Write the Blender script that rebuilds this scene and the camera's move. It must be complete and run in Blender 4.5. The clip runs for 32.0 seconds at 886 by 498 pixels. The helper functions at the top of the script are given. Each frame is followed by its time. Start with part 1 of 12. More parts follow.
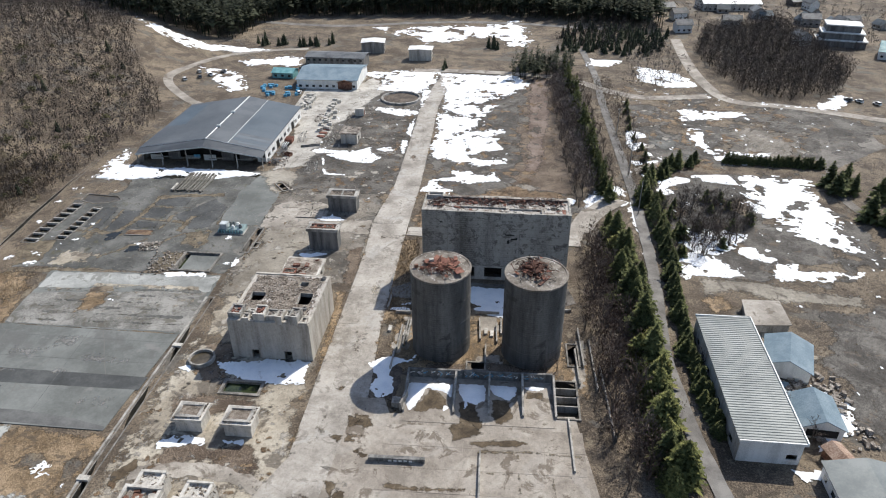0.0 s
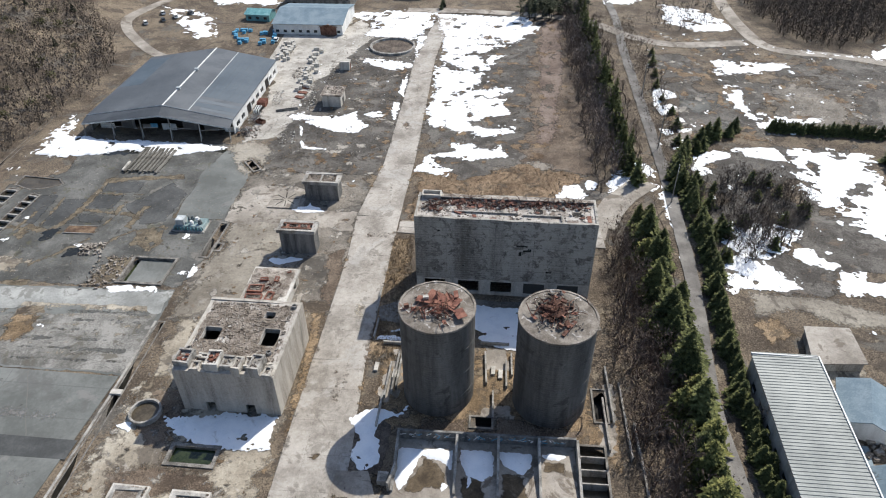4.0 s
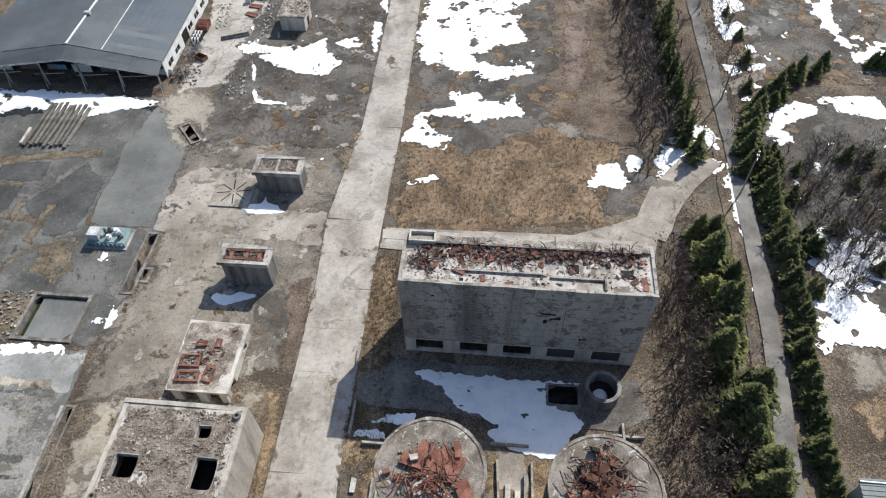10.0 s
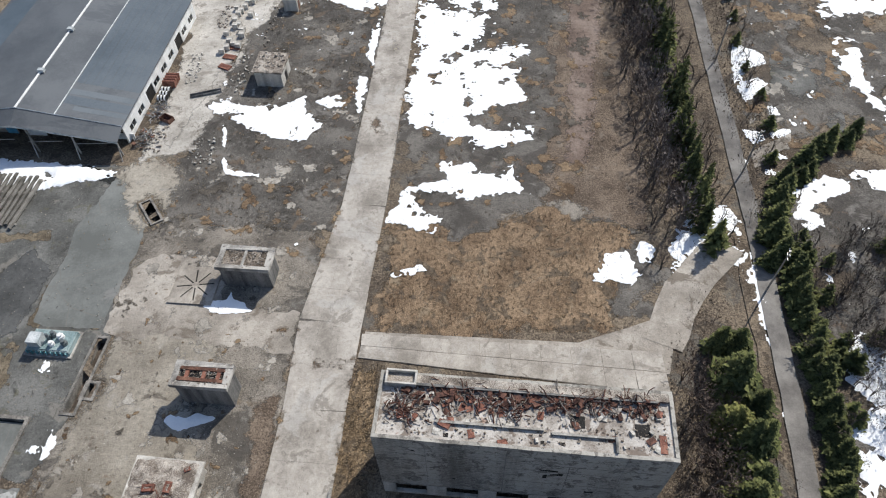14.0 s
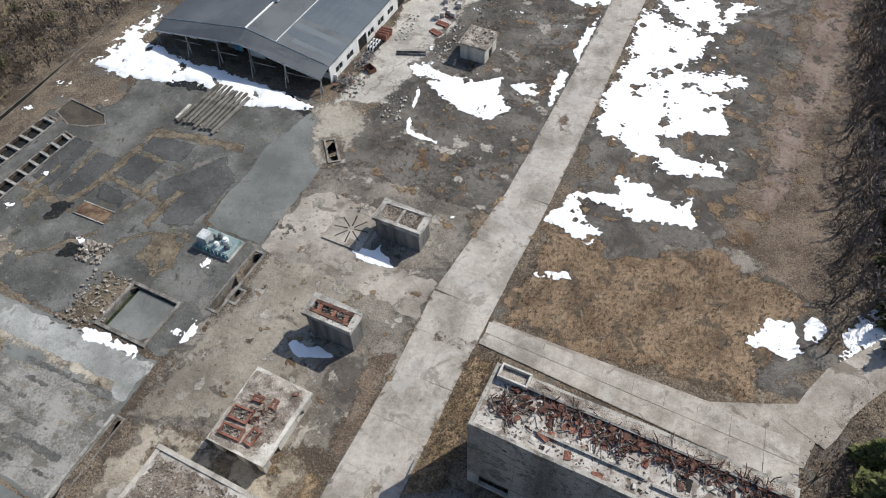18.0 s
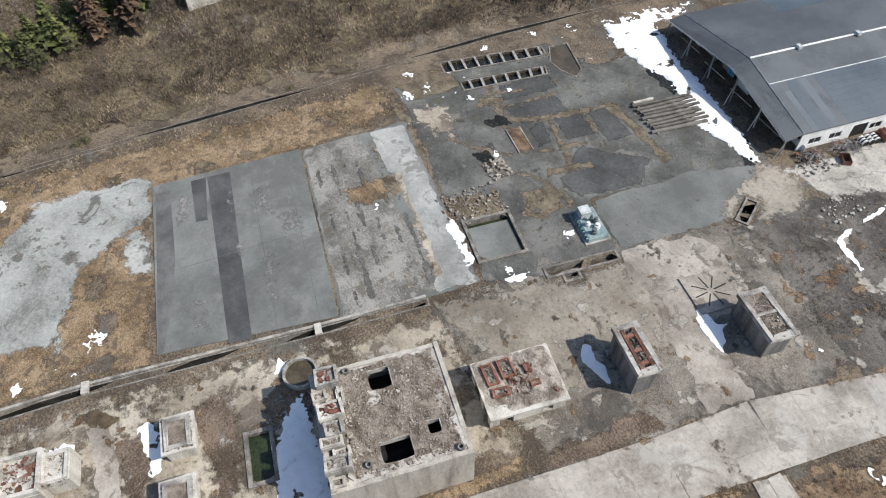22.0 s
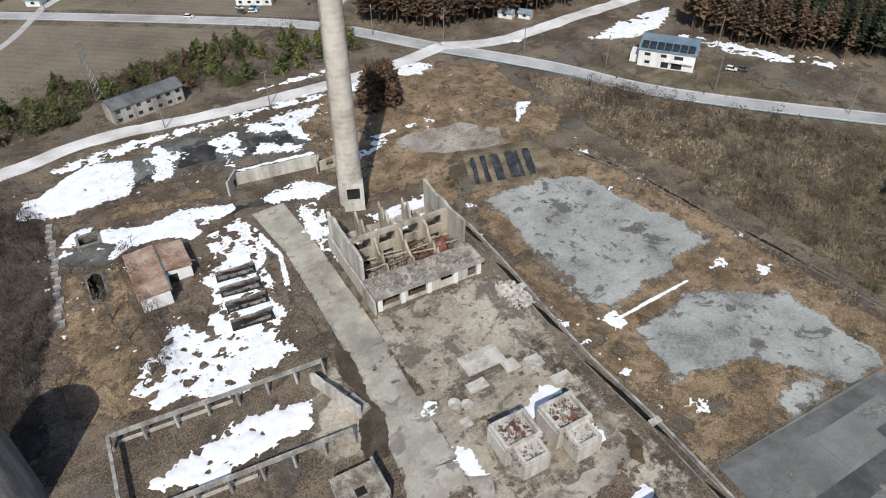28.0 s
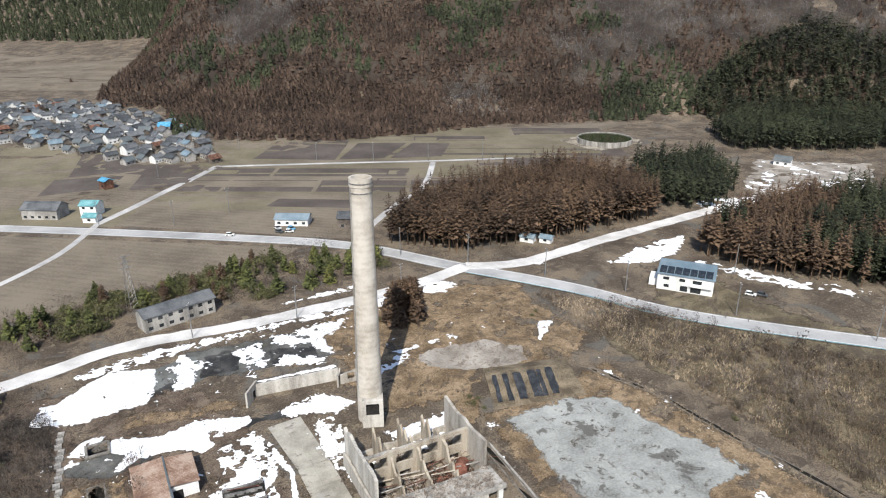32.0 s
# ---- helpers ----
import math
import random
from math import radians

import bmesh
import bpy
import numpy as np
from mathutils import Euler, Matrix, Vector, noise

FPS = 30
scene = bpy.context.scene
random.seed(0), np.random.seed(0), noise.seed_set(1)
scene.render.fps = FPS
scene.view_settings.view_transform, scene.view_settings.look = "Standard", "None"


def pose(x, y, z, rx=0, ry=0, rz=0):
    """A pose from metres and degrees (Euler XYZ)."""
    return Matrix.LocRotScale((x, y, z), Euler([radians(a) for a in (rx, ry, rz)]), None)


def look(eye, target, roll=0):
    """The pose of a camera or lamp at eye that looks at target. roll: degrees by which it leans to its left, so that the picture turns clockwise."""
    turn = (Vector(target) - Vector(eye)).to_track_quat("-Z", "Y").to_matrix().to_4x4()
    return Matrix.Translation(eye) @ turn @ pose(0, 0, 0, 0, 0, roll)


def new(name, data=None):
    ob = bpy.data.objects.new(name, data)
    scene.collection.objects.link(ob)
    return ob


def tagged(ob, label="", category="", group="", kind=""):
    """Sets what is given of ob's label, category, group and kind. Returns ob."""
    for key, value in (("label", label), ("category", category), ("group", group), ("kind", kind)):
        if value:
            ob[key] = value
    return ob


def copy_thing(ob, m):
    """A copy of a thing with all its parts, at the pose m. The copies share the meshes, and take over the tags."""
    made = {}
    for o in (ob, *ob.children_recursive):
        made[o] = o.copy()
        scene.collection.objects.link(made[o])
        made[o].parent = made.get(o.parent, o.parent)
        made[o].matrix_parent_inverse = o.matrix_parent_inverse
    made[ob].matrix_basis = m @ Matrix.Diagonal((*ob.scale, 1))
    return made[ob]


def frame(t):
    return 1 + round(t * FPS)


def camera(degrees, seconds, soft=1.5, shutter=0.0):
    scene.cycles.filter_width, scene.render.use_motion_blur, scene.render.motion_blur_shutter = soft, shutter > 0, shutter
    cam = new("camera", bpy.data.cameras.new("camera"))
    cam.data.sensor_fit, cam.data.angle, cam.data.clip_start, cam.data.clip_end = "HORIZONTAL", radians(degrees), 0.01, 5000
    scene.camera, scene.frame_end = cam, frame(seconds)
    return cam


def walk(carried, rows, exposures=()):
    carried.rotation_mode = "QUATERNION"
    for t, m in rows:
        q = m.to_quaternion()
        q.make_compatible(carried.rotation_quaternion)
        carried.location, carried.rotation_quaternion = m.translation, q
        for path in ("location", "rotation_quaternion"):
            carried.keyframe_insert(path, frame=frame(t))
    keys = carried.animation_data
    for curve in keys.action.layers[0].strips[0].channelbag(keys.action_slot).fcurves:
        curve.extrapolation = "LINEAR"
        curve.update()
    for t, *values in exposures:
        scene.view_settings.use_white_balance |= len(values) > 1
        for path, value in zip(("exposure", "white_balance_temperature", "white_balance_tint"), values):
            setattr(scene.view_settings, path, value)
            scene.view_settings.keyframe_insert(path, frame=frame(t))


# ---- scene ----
cam = camera(66.6, 32.0, 1.1)
METRES, EYE, TILT, LEAN, TURN = 130.0, 102.6, -30.9, 0.4, 0.0
ROWS = [
    (0.0, 0.0, 0.0, 0.0, 0.0, 0.0, -0.0),
    (0.5, 0.0002, 0.0324, 0.0182, 0.01, -0.0, 0.01),
    (1.0, 0.0006, 0.0645, 0.0355, 0.01, -0.37, 0.03),
    (1.5, 0.0016, 0.0964, 0.0536, 0.01, -2.24, 0.12),
    (2.0, 0.0024, 0.1283, 0.0735, 0.0, -3.77, 0.19),
    (2.5, 0.003, 0.1603, 0.0931, -0.0, -4.03, 0.21),
    (4.5, 0.0054, 0.2876, 0.1689, -0.02, -7.81, 0.31),
    (5.0, 0.0066, 0.3193, 0.1889, -0.01, -9.24, 0.39),
    (5.5, 0.0075, 0.351, 0.2086, -0.01, -10.67, 0.47),
    (6.0, 0.0083, 0.3826, 0.2285, -0.03, -12.11, 0.54),
    (6.5, 0.0097, 0.4141, 0.2488, -0.02, -13.56, 0.61),
    (7.0, 0.0101, 0.4454, 0.269, -0.03, -15.07, 0.68),
    (7.5, 0.0112, 0.4769, 0.289, -0.04, -16.79, 0.76),
    (8.0, 0.012, 0.5086, 0.3089, -0.05, -18.62, 0.85),
    (8.5, 0.0129, 0.5407, 0.3293, -0.06, -20.15, 0.93),
    (9.0, 0.0135, 0.5729, 0.3498, -0.06, -20.56, 0.95),
    (9.5, 0.014, 0.6047, 0.3698, -0.06, -20.63, 0.98),
    (10.0, 0.0145, 0.6367, 0.3888, -0.04, -20.66, 0.98),
    (10.5, 0.0149, 0.6686, 0.4082, -0.06, -20.71, 0.99),
    (11.0, 0.0168, 0.7003, 0.4273, -0.01, -20.74, 0.97),
    (11.5, 0.0221, 0.7298, 0.4459, 0.04, -20.83, 0.95),
    (12.0, 0.0271, 0.7551, 0.4614, 0.03, -20.9, 0.96),
    (12.5, 0.0319, 0.775, 0.4732, 0.03, -20.95, 0.97),
    (13.0, 0.0352, 0.7898, 0.4818, 0.03, -20.99, 0.99),
    (13.5, 0.0366, 0.7998, 0.4869, 0.03, -21.01, 0.99),
    (15.5, 0.0316, 0.8106, 0.4837, 1.49, -20.98, 0.03),
    (16.0, 0.0326, 0.8111, 0.4835, 2.84, -21.09, -0.74),
    (16.5, 0.0336, 0.812, 0.4832, 6.04, -21.31, -2.62),
    (17.0, 0.0347, 0.8135, 0.4825, 9.75, -21.66, -4.8),
    (17.5, 0.0357, 0.8147, 0.4815, 13.8, -22.17, -7.12),
    (18.0, 0.036, 0.8158, 0.4818, 18.01, -22.93, -9.51),
    (18.5, 0.037, 0.817, 0.4817, 22.52, -23.87, -11.9),
    (19.0, 0.0384, 0.8181, 0.4823, 27.28, -25.06, -14.29),
    (19.5, 0.0396, 0.8195, 0.483, 32.69, -26.64, -16.82),
    (20.0, 0.0402, 0.8209, 0.4852, 38.29, -28.58, -19.22),
    (20.5, 0.042, 0.8225, 0.4855, 44.01, -30.63, -21.35),
    (21.0, 0.0416, 0.8238, 0.4867, 50.22, -33.08, -23.46),
    (21.5, 0.0423, 0.8253, 0.487, 57.1, -35.63, -25.36),
    (22.0, 0.0424, 0.8271, 0.4878, 64.52, -38.22, -27.07),
    (22.5, 0.043, 0.829, 0.4883, 72.55, -41.05, -28.37),
    (23.0, 0.0419, 0.8304, 0.4901, 81.43, -44.86, -29.26),
    (23.5, 0.0415, 0.8329, 0.4917, 90.55, -49.36, -29.5),
    (24.0, 0.041, 0.8347, 0.4921, 99.37, -53.78, -29.08),
    (24.5, 0.04, 0.8361, 0.492, 108.33, -57.9, -28.09),
    (25.0, 0.0384, 0.8378, 0.4924, 117.59, -61.6, -26.39),
    (25.5, 0.0369, 0.839, 0.4923, 126.56, -64.52, -24.13),
    (26.0, 0.0354, 0.8401, 0.4921, 135.17, -66.88, -21.31),
    (26.5, 0.034, 0.8402, 0.4918, 141.98, -68.15, -18.75),
    (28.5, 0.0334, 0.8405, 0.4903, 149.06, -64.3, -16.02),
    (29.0, 0.0332, 0.8402, 0.4902, 149.12, -62.16, -16.08),
    (29.5, 0.0329, 0.8399, 0.4899, 149.18, -59.88, -16.14),
    (30.0, 0.0329, 0.8397, 0.4899, 149.24, -57.29, -16.22),
    (30.5, 0.0328, 0.8394, 0.4897, 149.48, -54.77, -16.23),
    (31.0, 0.0326, 0.8391, 0.4894, 149.91, -52.32, -16.14),
    (31.5, 0.0325, 0.8388, 0.4892, 150.69, -49.97, -15.88),
    (32.0, 0.0326, 0.8388, 0.4893, 151.11, -48.13, -15.78),
]
walk(cam, [(t, pose(0, 0, EYE, TILT, LEAN, TURN) @ pose(METRES * x, METRES * y, METRES * z, 90 + pitch, roll, yaw)) for t, x, y, z, yaw, pitch, roll in ROWS],
     [(0.0, 0.03), (10.0, 0.06), (13.0, -0.06), (16.0, -0.12), (18.0, -0.16), (20.0, -0.34), (22.0, 0.02), (24.0, 0.04), (26.0, -0.3), (29.0, -0.36), (31.0, -0.19), (32.0, 0.04)])

# ---- light ----
SUN_EL, SUN_AZ = radians(46), math.atan2(0.62, 0.785)
to_sun = Vector((math.sin(SUN_AZ) * math.cos(SUN_EL), math.cos(SUN_AZ) * math.cos(SUN_EL), math.sin(SUN_EL)))
world = bpy.data.worlds.new("sky")
scene.world = world
world.use_nodes = True
_nt = world.node_tree
_sky = _nt.nodes.new("ShaderNodeTexSky")
_sky.sky_type, _sky.sun_disc = "NISHITA", False
_sky.sun_elevation, _sky.sun_rotation = SUN_EL, SUN_AZ
_sky.dust_density = 1.0
_nt.nodes["Background"].inputs[1].default_value = 0.148
_nt.links.new(_sky.outputs[0], _nt.nodes["Background"].inputs[0])
sun = new("sun", bpy.data.lights.new("sun", "SUN"))
sun.data.energy, sun.data.angle, sun.data.color = 5.0, radians(0.55), (1.0, 0.955, 0.875)
sun.matrix_world = look(to_sun * 400, (0, 0, 0))
scene.view_settings.exposure = 0.0

# ---- materials ----


def mat(name, cols, s1=0.15, s2=1.5, rough=0.9, bump=0.3, metal=0.0, spec=0.3, stops=(0.34, 0.5, 0.66), island=0.0, rand=0.0,
        streak=False, bands=None, detail=6.0, stain=None, cracks=None, soft=0.0, grain=0.95, fine=2.4, speck=None):
    """Surface with two scales of variation. cols: three colours from dark to light."""
    m = bpy.data.materials.new(name)
    m.use_nodes = True
    nt = m.node_tree
    N, L = nt.nodes, nt.links
    b = N["Principled BSDF"]
    b.inputs["Roughness"].default_value, b.inputs["Metallic"].default_value = rough, metal
    b.inputs["Specular IOR Level"].default_value = spec
    tc = N.new("ShaderNodeTexCoord")
    src = tc.outputs["Object"]
    if streak:
        mp = N.new("ShaderNodeMapping")
        mp.inputs["Scale"].default_value = (1, 1, 0.12)
        L.new(src, mp.inputs[0])
        big = mp.outputs[0]
    else:
        big = src
    n1, n2 = N.new("ShaderNodeTexNoise"), N.new("ShaderNodeTexNoise")
    for n, sc, so, rg, dt in ((n1, s1, big, 0.64, detail), (n2, s2 * fine, src, 0.72, 4.0)):
        n.inputs["Scale"].default_value, n.inputs["Detail"].default_value, n.inputs["Roughness"].default_value = sc, dt, rg
        L.new(so, n.inputs["Vector"])
    mix = N.new("ShaderNodeMath")
    mix.operation = "MULTIPLY_ADD"
    L.new(n2.outputs[0], mix.inputs[0])
    mix.inputs[1].default_value = grain
    half = N.new("ShaderNodeMath")
    half.operation = "MULTIPLY_ADD"
    L.new(n1.outputs[0], half.inputs[0])
    half.inputs[1].default_value, half.inputs[2].default_value = 1.25, -0.125 - grain / 2
    L.new(half.outputs[0], mix.inputs[2])
    val = mix.outputs[0]
    if bands:
        w = N.new("ShaderNodeTexWave")
        w.bands_direction, w.inputs["Scale"].default_value = bands[0], bands[1]
        w.inputs["Distortion"].default_value = bands[3]
        L.new(src, w.inputs["Vector"])
        ad = N.new("ShaderNodeMath")
        ad.operation = "MULTIPLY_ADD"
        L.new(w.outputs["Fac"], ad.inputs[0])
        ad.inputs[1].default_value = bands[2]
        L.new(val, ad.inputs[2])
        val = ad.outputs[0]
    for amount, kind in ((island, "ShaderNodeNewGeometry"), (rand, "ShaderNodeObjectInfo")):
        if amount:
            g = N.new(kind)
            o = g.outputs["Random Per Island"] if kind == "ShaderNodeNewGeometry" else g.outputs["Random"]
            k = N.new("ShaderNodeMath")
            k.operation = "MULTIPLY_ADD"
            L.new(o, k.inputs[0])
            k.inputs[1].default_value = amount
            k2 = N.new("ShaderNodeMath")
            k2.operation = "SUBTRACT"
            L.new(val, k2.inputs[0])
            k2.inputs[1].default_value = amount / 2
            L.new(k2.outputs[0], k.inputs[2])
            val = k.outputs[0]
    r = N.new("ShaderNodeValToRGB")
    e = r.color_ramp.elements
    e[0].position, e[1].position = stops[0], stops[2]
    e[0].color, e[1].color = (*cols[0], 1), (*cols[2], 1)
    k = e.new(stops[1])
    k.color = (*cols[1], 1)
    L.new(val, r.inputs[0])
    col = r.outputs[0]
    for stain in ([stain] if stain and isinstance(stain[1], float) else stain or []):  # (colour, scale, threshold, strength): patches with a shape of their own
        n3 = N.new("ShaderNodeTexNoise")
        n3.inputs["Scale"].default_value, n3.inputs["Detail"].default_value, n3.inputs["Roughness"].default_value = stain[1], 9.0, 0.68
        n3.inputs["Distortion"].default_value = 0.6
        L.new(src, n3.inputs["Vector"])
        sr = N.new("ShaderNodeMapRange")
        sr.inputs[1].default_value, sr.inputs[2].default_value, sr.inputs[4].default_value = stain[2] - 0.015, stain[2] + 0.03, stain[3]
        L.new(n3.outputs[0], sr.inputs[0])
        mx = N.new("ShaderNodeMixRGB")
        L.new(sr.outputs[0], mx.inputs[0])
        L.new(col, mx.inputs[1])
        mx.inputs[2].default_value = (*stain[0], 1)
        col = mx.outputs[0]
    speck = (0.55 if soft else 0.0) if speck is None else speck
    if speck:  # small dark and pale flecks: pebbles, crumbs, holes
        n6 = N.new("ShaderNodeTexNoise")
        n6.inputs["Scale"].default_value, n6.inputs["Detail"].default_value, n6.inputs["Roughness"].default_value = 1.15, 6.0, 0.8
        L.new(src, n6.inputs["Vector"])
        for lo, hi, tone, part_of in ((0.46, 0.4, 0.42, 1.0), (0.55, 0.6, 1.55, 0.8)):
            sp = N.new("ShaderNodeMapRange")
            sp.inputs[1].default_value, sp.inputs[2].default_value, sp.inputs[4].default_value = lo, hi, speck * part_of
            L.new(n6.outputs[0], sp.inputs[0])
            mx = N.new("ShaderNodeMixRGB")
            mx.blend_type = "MULTIPLY"
            L.new(sp.outputs[0], mx.inputs[0])
            L.new(col, mx.inputs[1])
            mx.inputs[2].default_value = (tone, tone * 0.985, tone * 0.96, 1)
            col = mx.outputs[0]
    if cracks:  # (colour, scale, width)
        vo = N.new("ShaderNodeTexVoronoi")
        vo.feature = "DISTANCE_TO_EDGE"
        vo.inputs["Scale"].default_value = cracks[1]
        wn = N.new("ShaderNodeMixRGB")
        wn.blend_type, wn.inputs[0].default_value = "ADD", 0.9 / (cracks[1] * 10)
        L.new(src, wn.inputs[1])
        n4 = N.new("ShaderNodeTexNoise")
        n4.inputs["Scale"].default_value = cracks[1] * 2.5
        L.new(src, n4.inputs["Vector"])
        L.new(n4.outputs["Color"], wn.inputs[2])
        wn.inputs[0].default_value = min(1.0, 0.35 / cracks[1])
        L.new(wn.outputs[0], vo.inputs["Vector"])
        cr = N.new("ShaderNodeMapRange")
        cr.inputs[1].default_value, cr.inputs[2].default_value = cracks[2] * 0.5, cracks[2]
        cr.inputs[3].default_value, cr.inputs[4].default_value = 0.75, 0.0
        L.new(vo.outputs["Distance"], cr.inputs[0])
        mx = N.new("ShaderNodeMixRGB")
        L.new(cr.outputs[0], mx.inputs[0])
        L.new(col, mx.inputs[1])
        mx.inputs[2].default_value = (*cracks[0], 1)
        col = mx.outputs[0]
    L.new(col, b.inputs["Base Color"])
    if soft:  # worn, feathered border: thins out towards the outline
        at = N.new("ShaderNodeAttribute")
        at.attribute_name = "inset"
        n5 = N.new("ShaderNodeTexNoise")
        n5.inputs["Scale"].default_value, n5.inputs["Detail"].default_value, n5.inputs["Roughness"].default_value = 0.7, 8.0, 0.75
        L.new(src, n5.inputs["Vector"])
        q = N.new("ShaderNodeMath")
        q.operation = "MULTIPLY_ADD"
        L.new(n5.outputs[0], q.inputs[0])
        q.inputs[1].default_value, q.inputs[2].default_value = 4.2 * soft, -2.35 * soft
        q2 = N.new("ShaderNodeMath")
        q2.operation = "ADD"
        L.new(q.outputs[0], q2.inputs[0])
        L.new(at.outputs["Fac"], q2.inputs[1])
        q3 = N.new("ShaderNodeMapRange")
        q3.inputs[1].default_value, q3.inputs[2].default_value = 0.0, 0.75 * soft
        L.new(q2.outputs[0], q3.inputs[0])
        L.new(q3.outputs[0], b.inputs["Alpha"])
    if bump:
        bp = N.new("ShaderNodeBump")
        bp.inputs["Strength"].default_value, bp.inputs["Distance"].default_value = bump, 0.8 / max(s2 * fine, 0.2)
        L.new(n2.outputs[0], bp.inputs["Height"])
        L.new(bp.outputs[0], b.inputs["Normal"])
    return m


SOIL = mat("soil_and_dry_grass", ((0.07, 0.054, 0.04), (0.138, 0.109, 0.081), (0.235, 0.188, 0.135)), 0.06, 1.1, bump=1.0, stain=[((0.075, 0.06, 0.047), 0.16, 0.56, 0.8), ((0.24, 0.2, 0.145), 0.21, 0.6, 0.75), ((0.13, 0.122, 0.108), 0.07, 0.58, 0.75)], grain=1.5, speck=0.6)
STRAW = mat("straw_grass", ((0.12, 0.083, 0.047), (0.232, 0.165, 0.1), (0.36, 0.267, 0.172)), 0.14, 1.8, bump=1.0, stain=((0.11, 0.085, 0.06), 0.35, 0.55, 0.8), soft=1.3, grain=1.5)
EARTH = mat("damp_earth", ((0.068, 0.05, 0.037), (0.13, 0.098, 0.073), (0.21, 0.165, 0.125)), 0.1, 1.4, bump=0.7, stain=((0.2, 0.17, 0.14), 0.3, 0.6, 0.6), soft=1.4, grain=1.5)
FSTRAW = mat("brown_field_straw", ((0.105, 0.069, 0.042), (0.198, 0.136, 0.085), (0.3, 0.216, 0.14)), 0.14, 2.2, bump=1.0, stain=[((0.09, 0.072, 0.053), 0.25, 0.55, 0.8), ((0.26, 0.205, 0.14), 0.4, 0.6, 0.7)], soft=1.3, grain=1.5)
GRIT = mat("grey_grit", ((0.1, 0.088, 0.074), (0.185, 0.165, 0.14), (0.285, 0.256, 0.218)), 0.09, 1.8, bump=0.6, stain=[((0.065, 0.059, 0.052), 0.12, 0.55, 0.75), ((0.2, 0.19, 0.172), 0.17, 0.6, 0.7), ((0.15, 0.118, 0.085), 0.3, 0.61, 0.7)], soft=1.8, grain=1.2)
DARKF = mat("dark_field_grit", ((0.052, 0.047, 0.041), (0.1, 0.092, 0.082), (0.168, 0.155, 0.138)), 0.09, 1.8, bump=0.6, stain=[((0.06, 0.053, 0.047), 0.12, 0.55, 0.75), ((0.19, 0.178, 0.162), 0.14, 0.6, 0.7), ((0.14, 0.105, 0.075), 0.25, 0.6, 0.7)], soft=1.8, grain=1.2)
WORN = mat("worn_yard_concrete", ((0.17, 0.15, 0.122), (0.255, 0.229, 0.189), (0.35, 0.319, 0.268)), 0.06, 1.3, bump=0.4, stain=[((0.1, 0.085, 0.07), 0.13, 0.57, 0.8), ((0.3, 0.28, 0.25), 0.2, 0.6, 0.7), ((0.17, 0.13, 0.1), 0.3, 0.62, 0.7)], soft=1.8, grain=0.35, speck=0.5)
DUST = mat("pale_dust", ((0.22, 0.19, 0.148), (0.345, 0.304, 0.242), (0.46, 0.417, 0.342)), 0.07, 1.3, bump=0.4, stain=[((0.14, 0.12, 0.098), 0.13, 0.54, 0.9), ((0.42, 0.39, 0.35), 0.25, 0.6, 0.7), ((0.1, 0.085, 0.07), 0.45, 0.64, 0.7)], soft=1.8, grain=0.35)
BAYC = mat("bay_floor_concrete", ((0.21, 0.183, 0.154), (0.305, 0.27, 0.23), (0.4, 0.362, 0.314)), 0.1, 1.2, bump=0.3, stain=[((0.12, 0.095, 0.072), 0.2, 0.57, 0.8), ((0.34, 0.31, 0.275), 0.12, 0.58, 0.6)], grain=0.35, speck=0.3)
COOLP = mat("cool_pale_concrete", ((0.22, 0.224, 0.212), (0.315, 0.32, 0.304), (0.41, 0.413, 0.393)), 0.1, 1.3, bump=0.3, stain=((0.19, 0.188, 0.172), 0.2, 0.57, 0.8), grain=0.4, speck=0.25)
PALEY = mat("pale_dusty_concrete", ((0.29, 0.27, 0.238), (0.415, 0.39, 0.35), (0.53, 0.503, 0.458)), 0.1, 1.3, bump=0.3, stain=[((0.22, 0.198, 0.17), 0.25, 0.57, 0.8), ((0.16, 0.14, 0.118), 0.5, 0.62, 0.7)], soft=0.8, grain=0.45, speck=0.35)
CONC = mat("way_concrete", ((0.23, 0.208, 0.18), (0.352, 0.322, 0.284), (0.45, 0.418, 0.374)), 0.1, 1.3, bump=0.25, rand=0.06, stain=[((0.2, 0.18, 0.155), 0.2, 0.58, 0.7), ((0.42, 0.4, 0.37), 0.09, 0.56, 0.6), ((0.13, 0.11, 0.09), 0.6, 0.66, 0.75)], grain=0.35, speck=0.3)
ASPH = mat("old_asphalt", ((0.068, 0.068, 0.063), (0.108, 0.108, 0.101), (0.17, 0.169, 0.158)), 0.1, 1.2, bump=0.4, stain=[((0.2, 0.187, 0.165), 0.17, 0.6, 0.75), ((0.1, 0.095, 0.06), 0.23, 0.6, 0.7), ((0.045, 0.043, 0.04), 0.3, 0.62, 0.8)], soft=0.5, grain=0.55, speck=0.4)
BANKG = mat("bank_straw", ((0.072, 0.057, 0.036), (0.138, 0.112, 0.071), (0.225, 0.188, 0.122)), 0.1, 1.5, bump=1.0, stain=((0.1, 0.08, 0.06), 0.12, 0.53, 0.8), soft=2.0, grain=1.5)
SOLID_GRIT = mat("gritty_bed", ((0.085, 0.078, 0.07), (0.15, 0.137, 0.122), (0.23, 0.21, 0.185)), 0.09, 1.8, bump=0.5, speck=0.6)
SOLID_EARTH = mat("earth_bottom", ((0.055, 0.044, 0.036), (0.1, 0.08, 0.065), (0.16, 0.13, 0.105)), 0.2, 1.4, bump=0.7, speck=0.5)
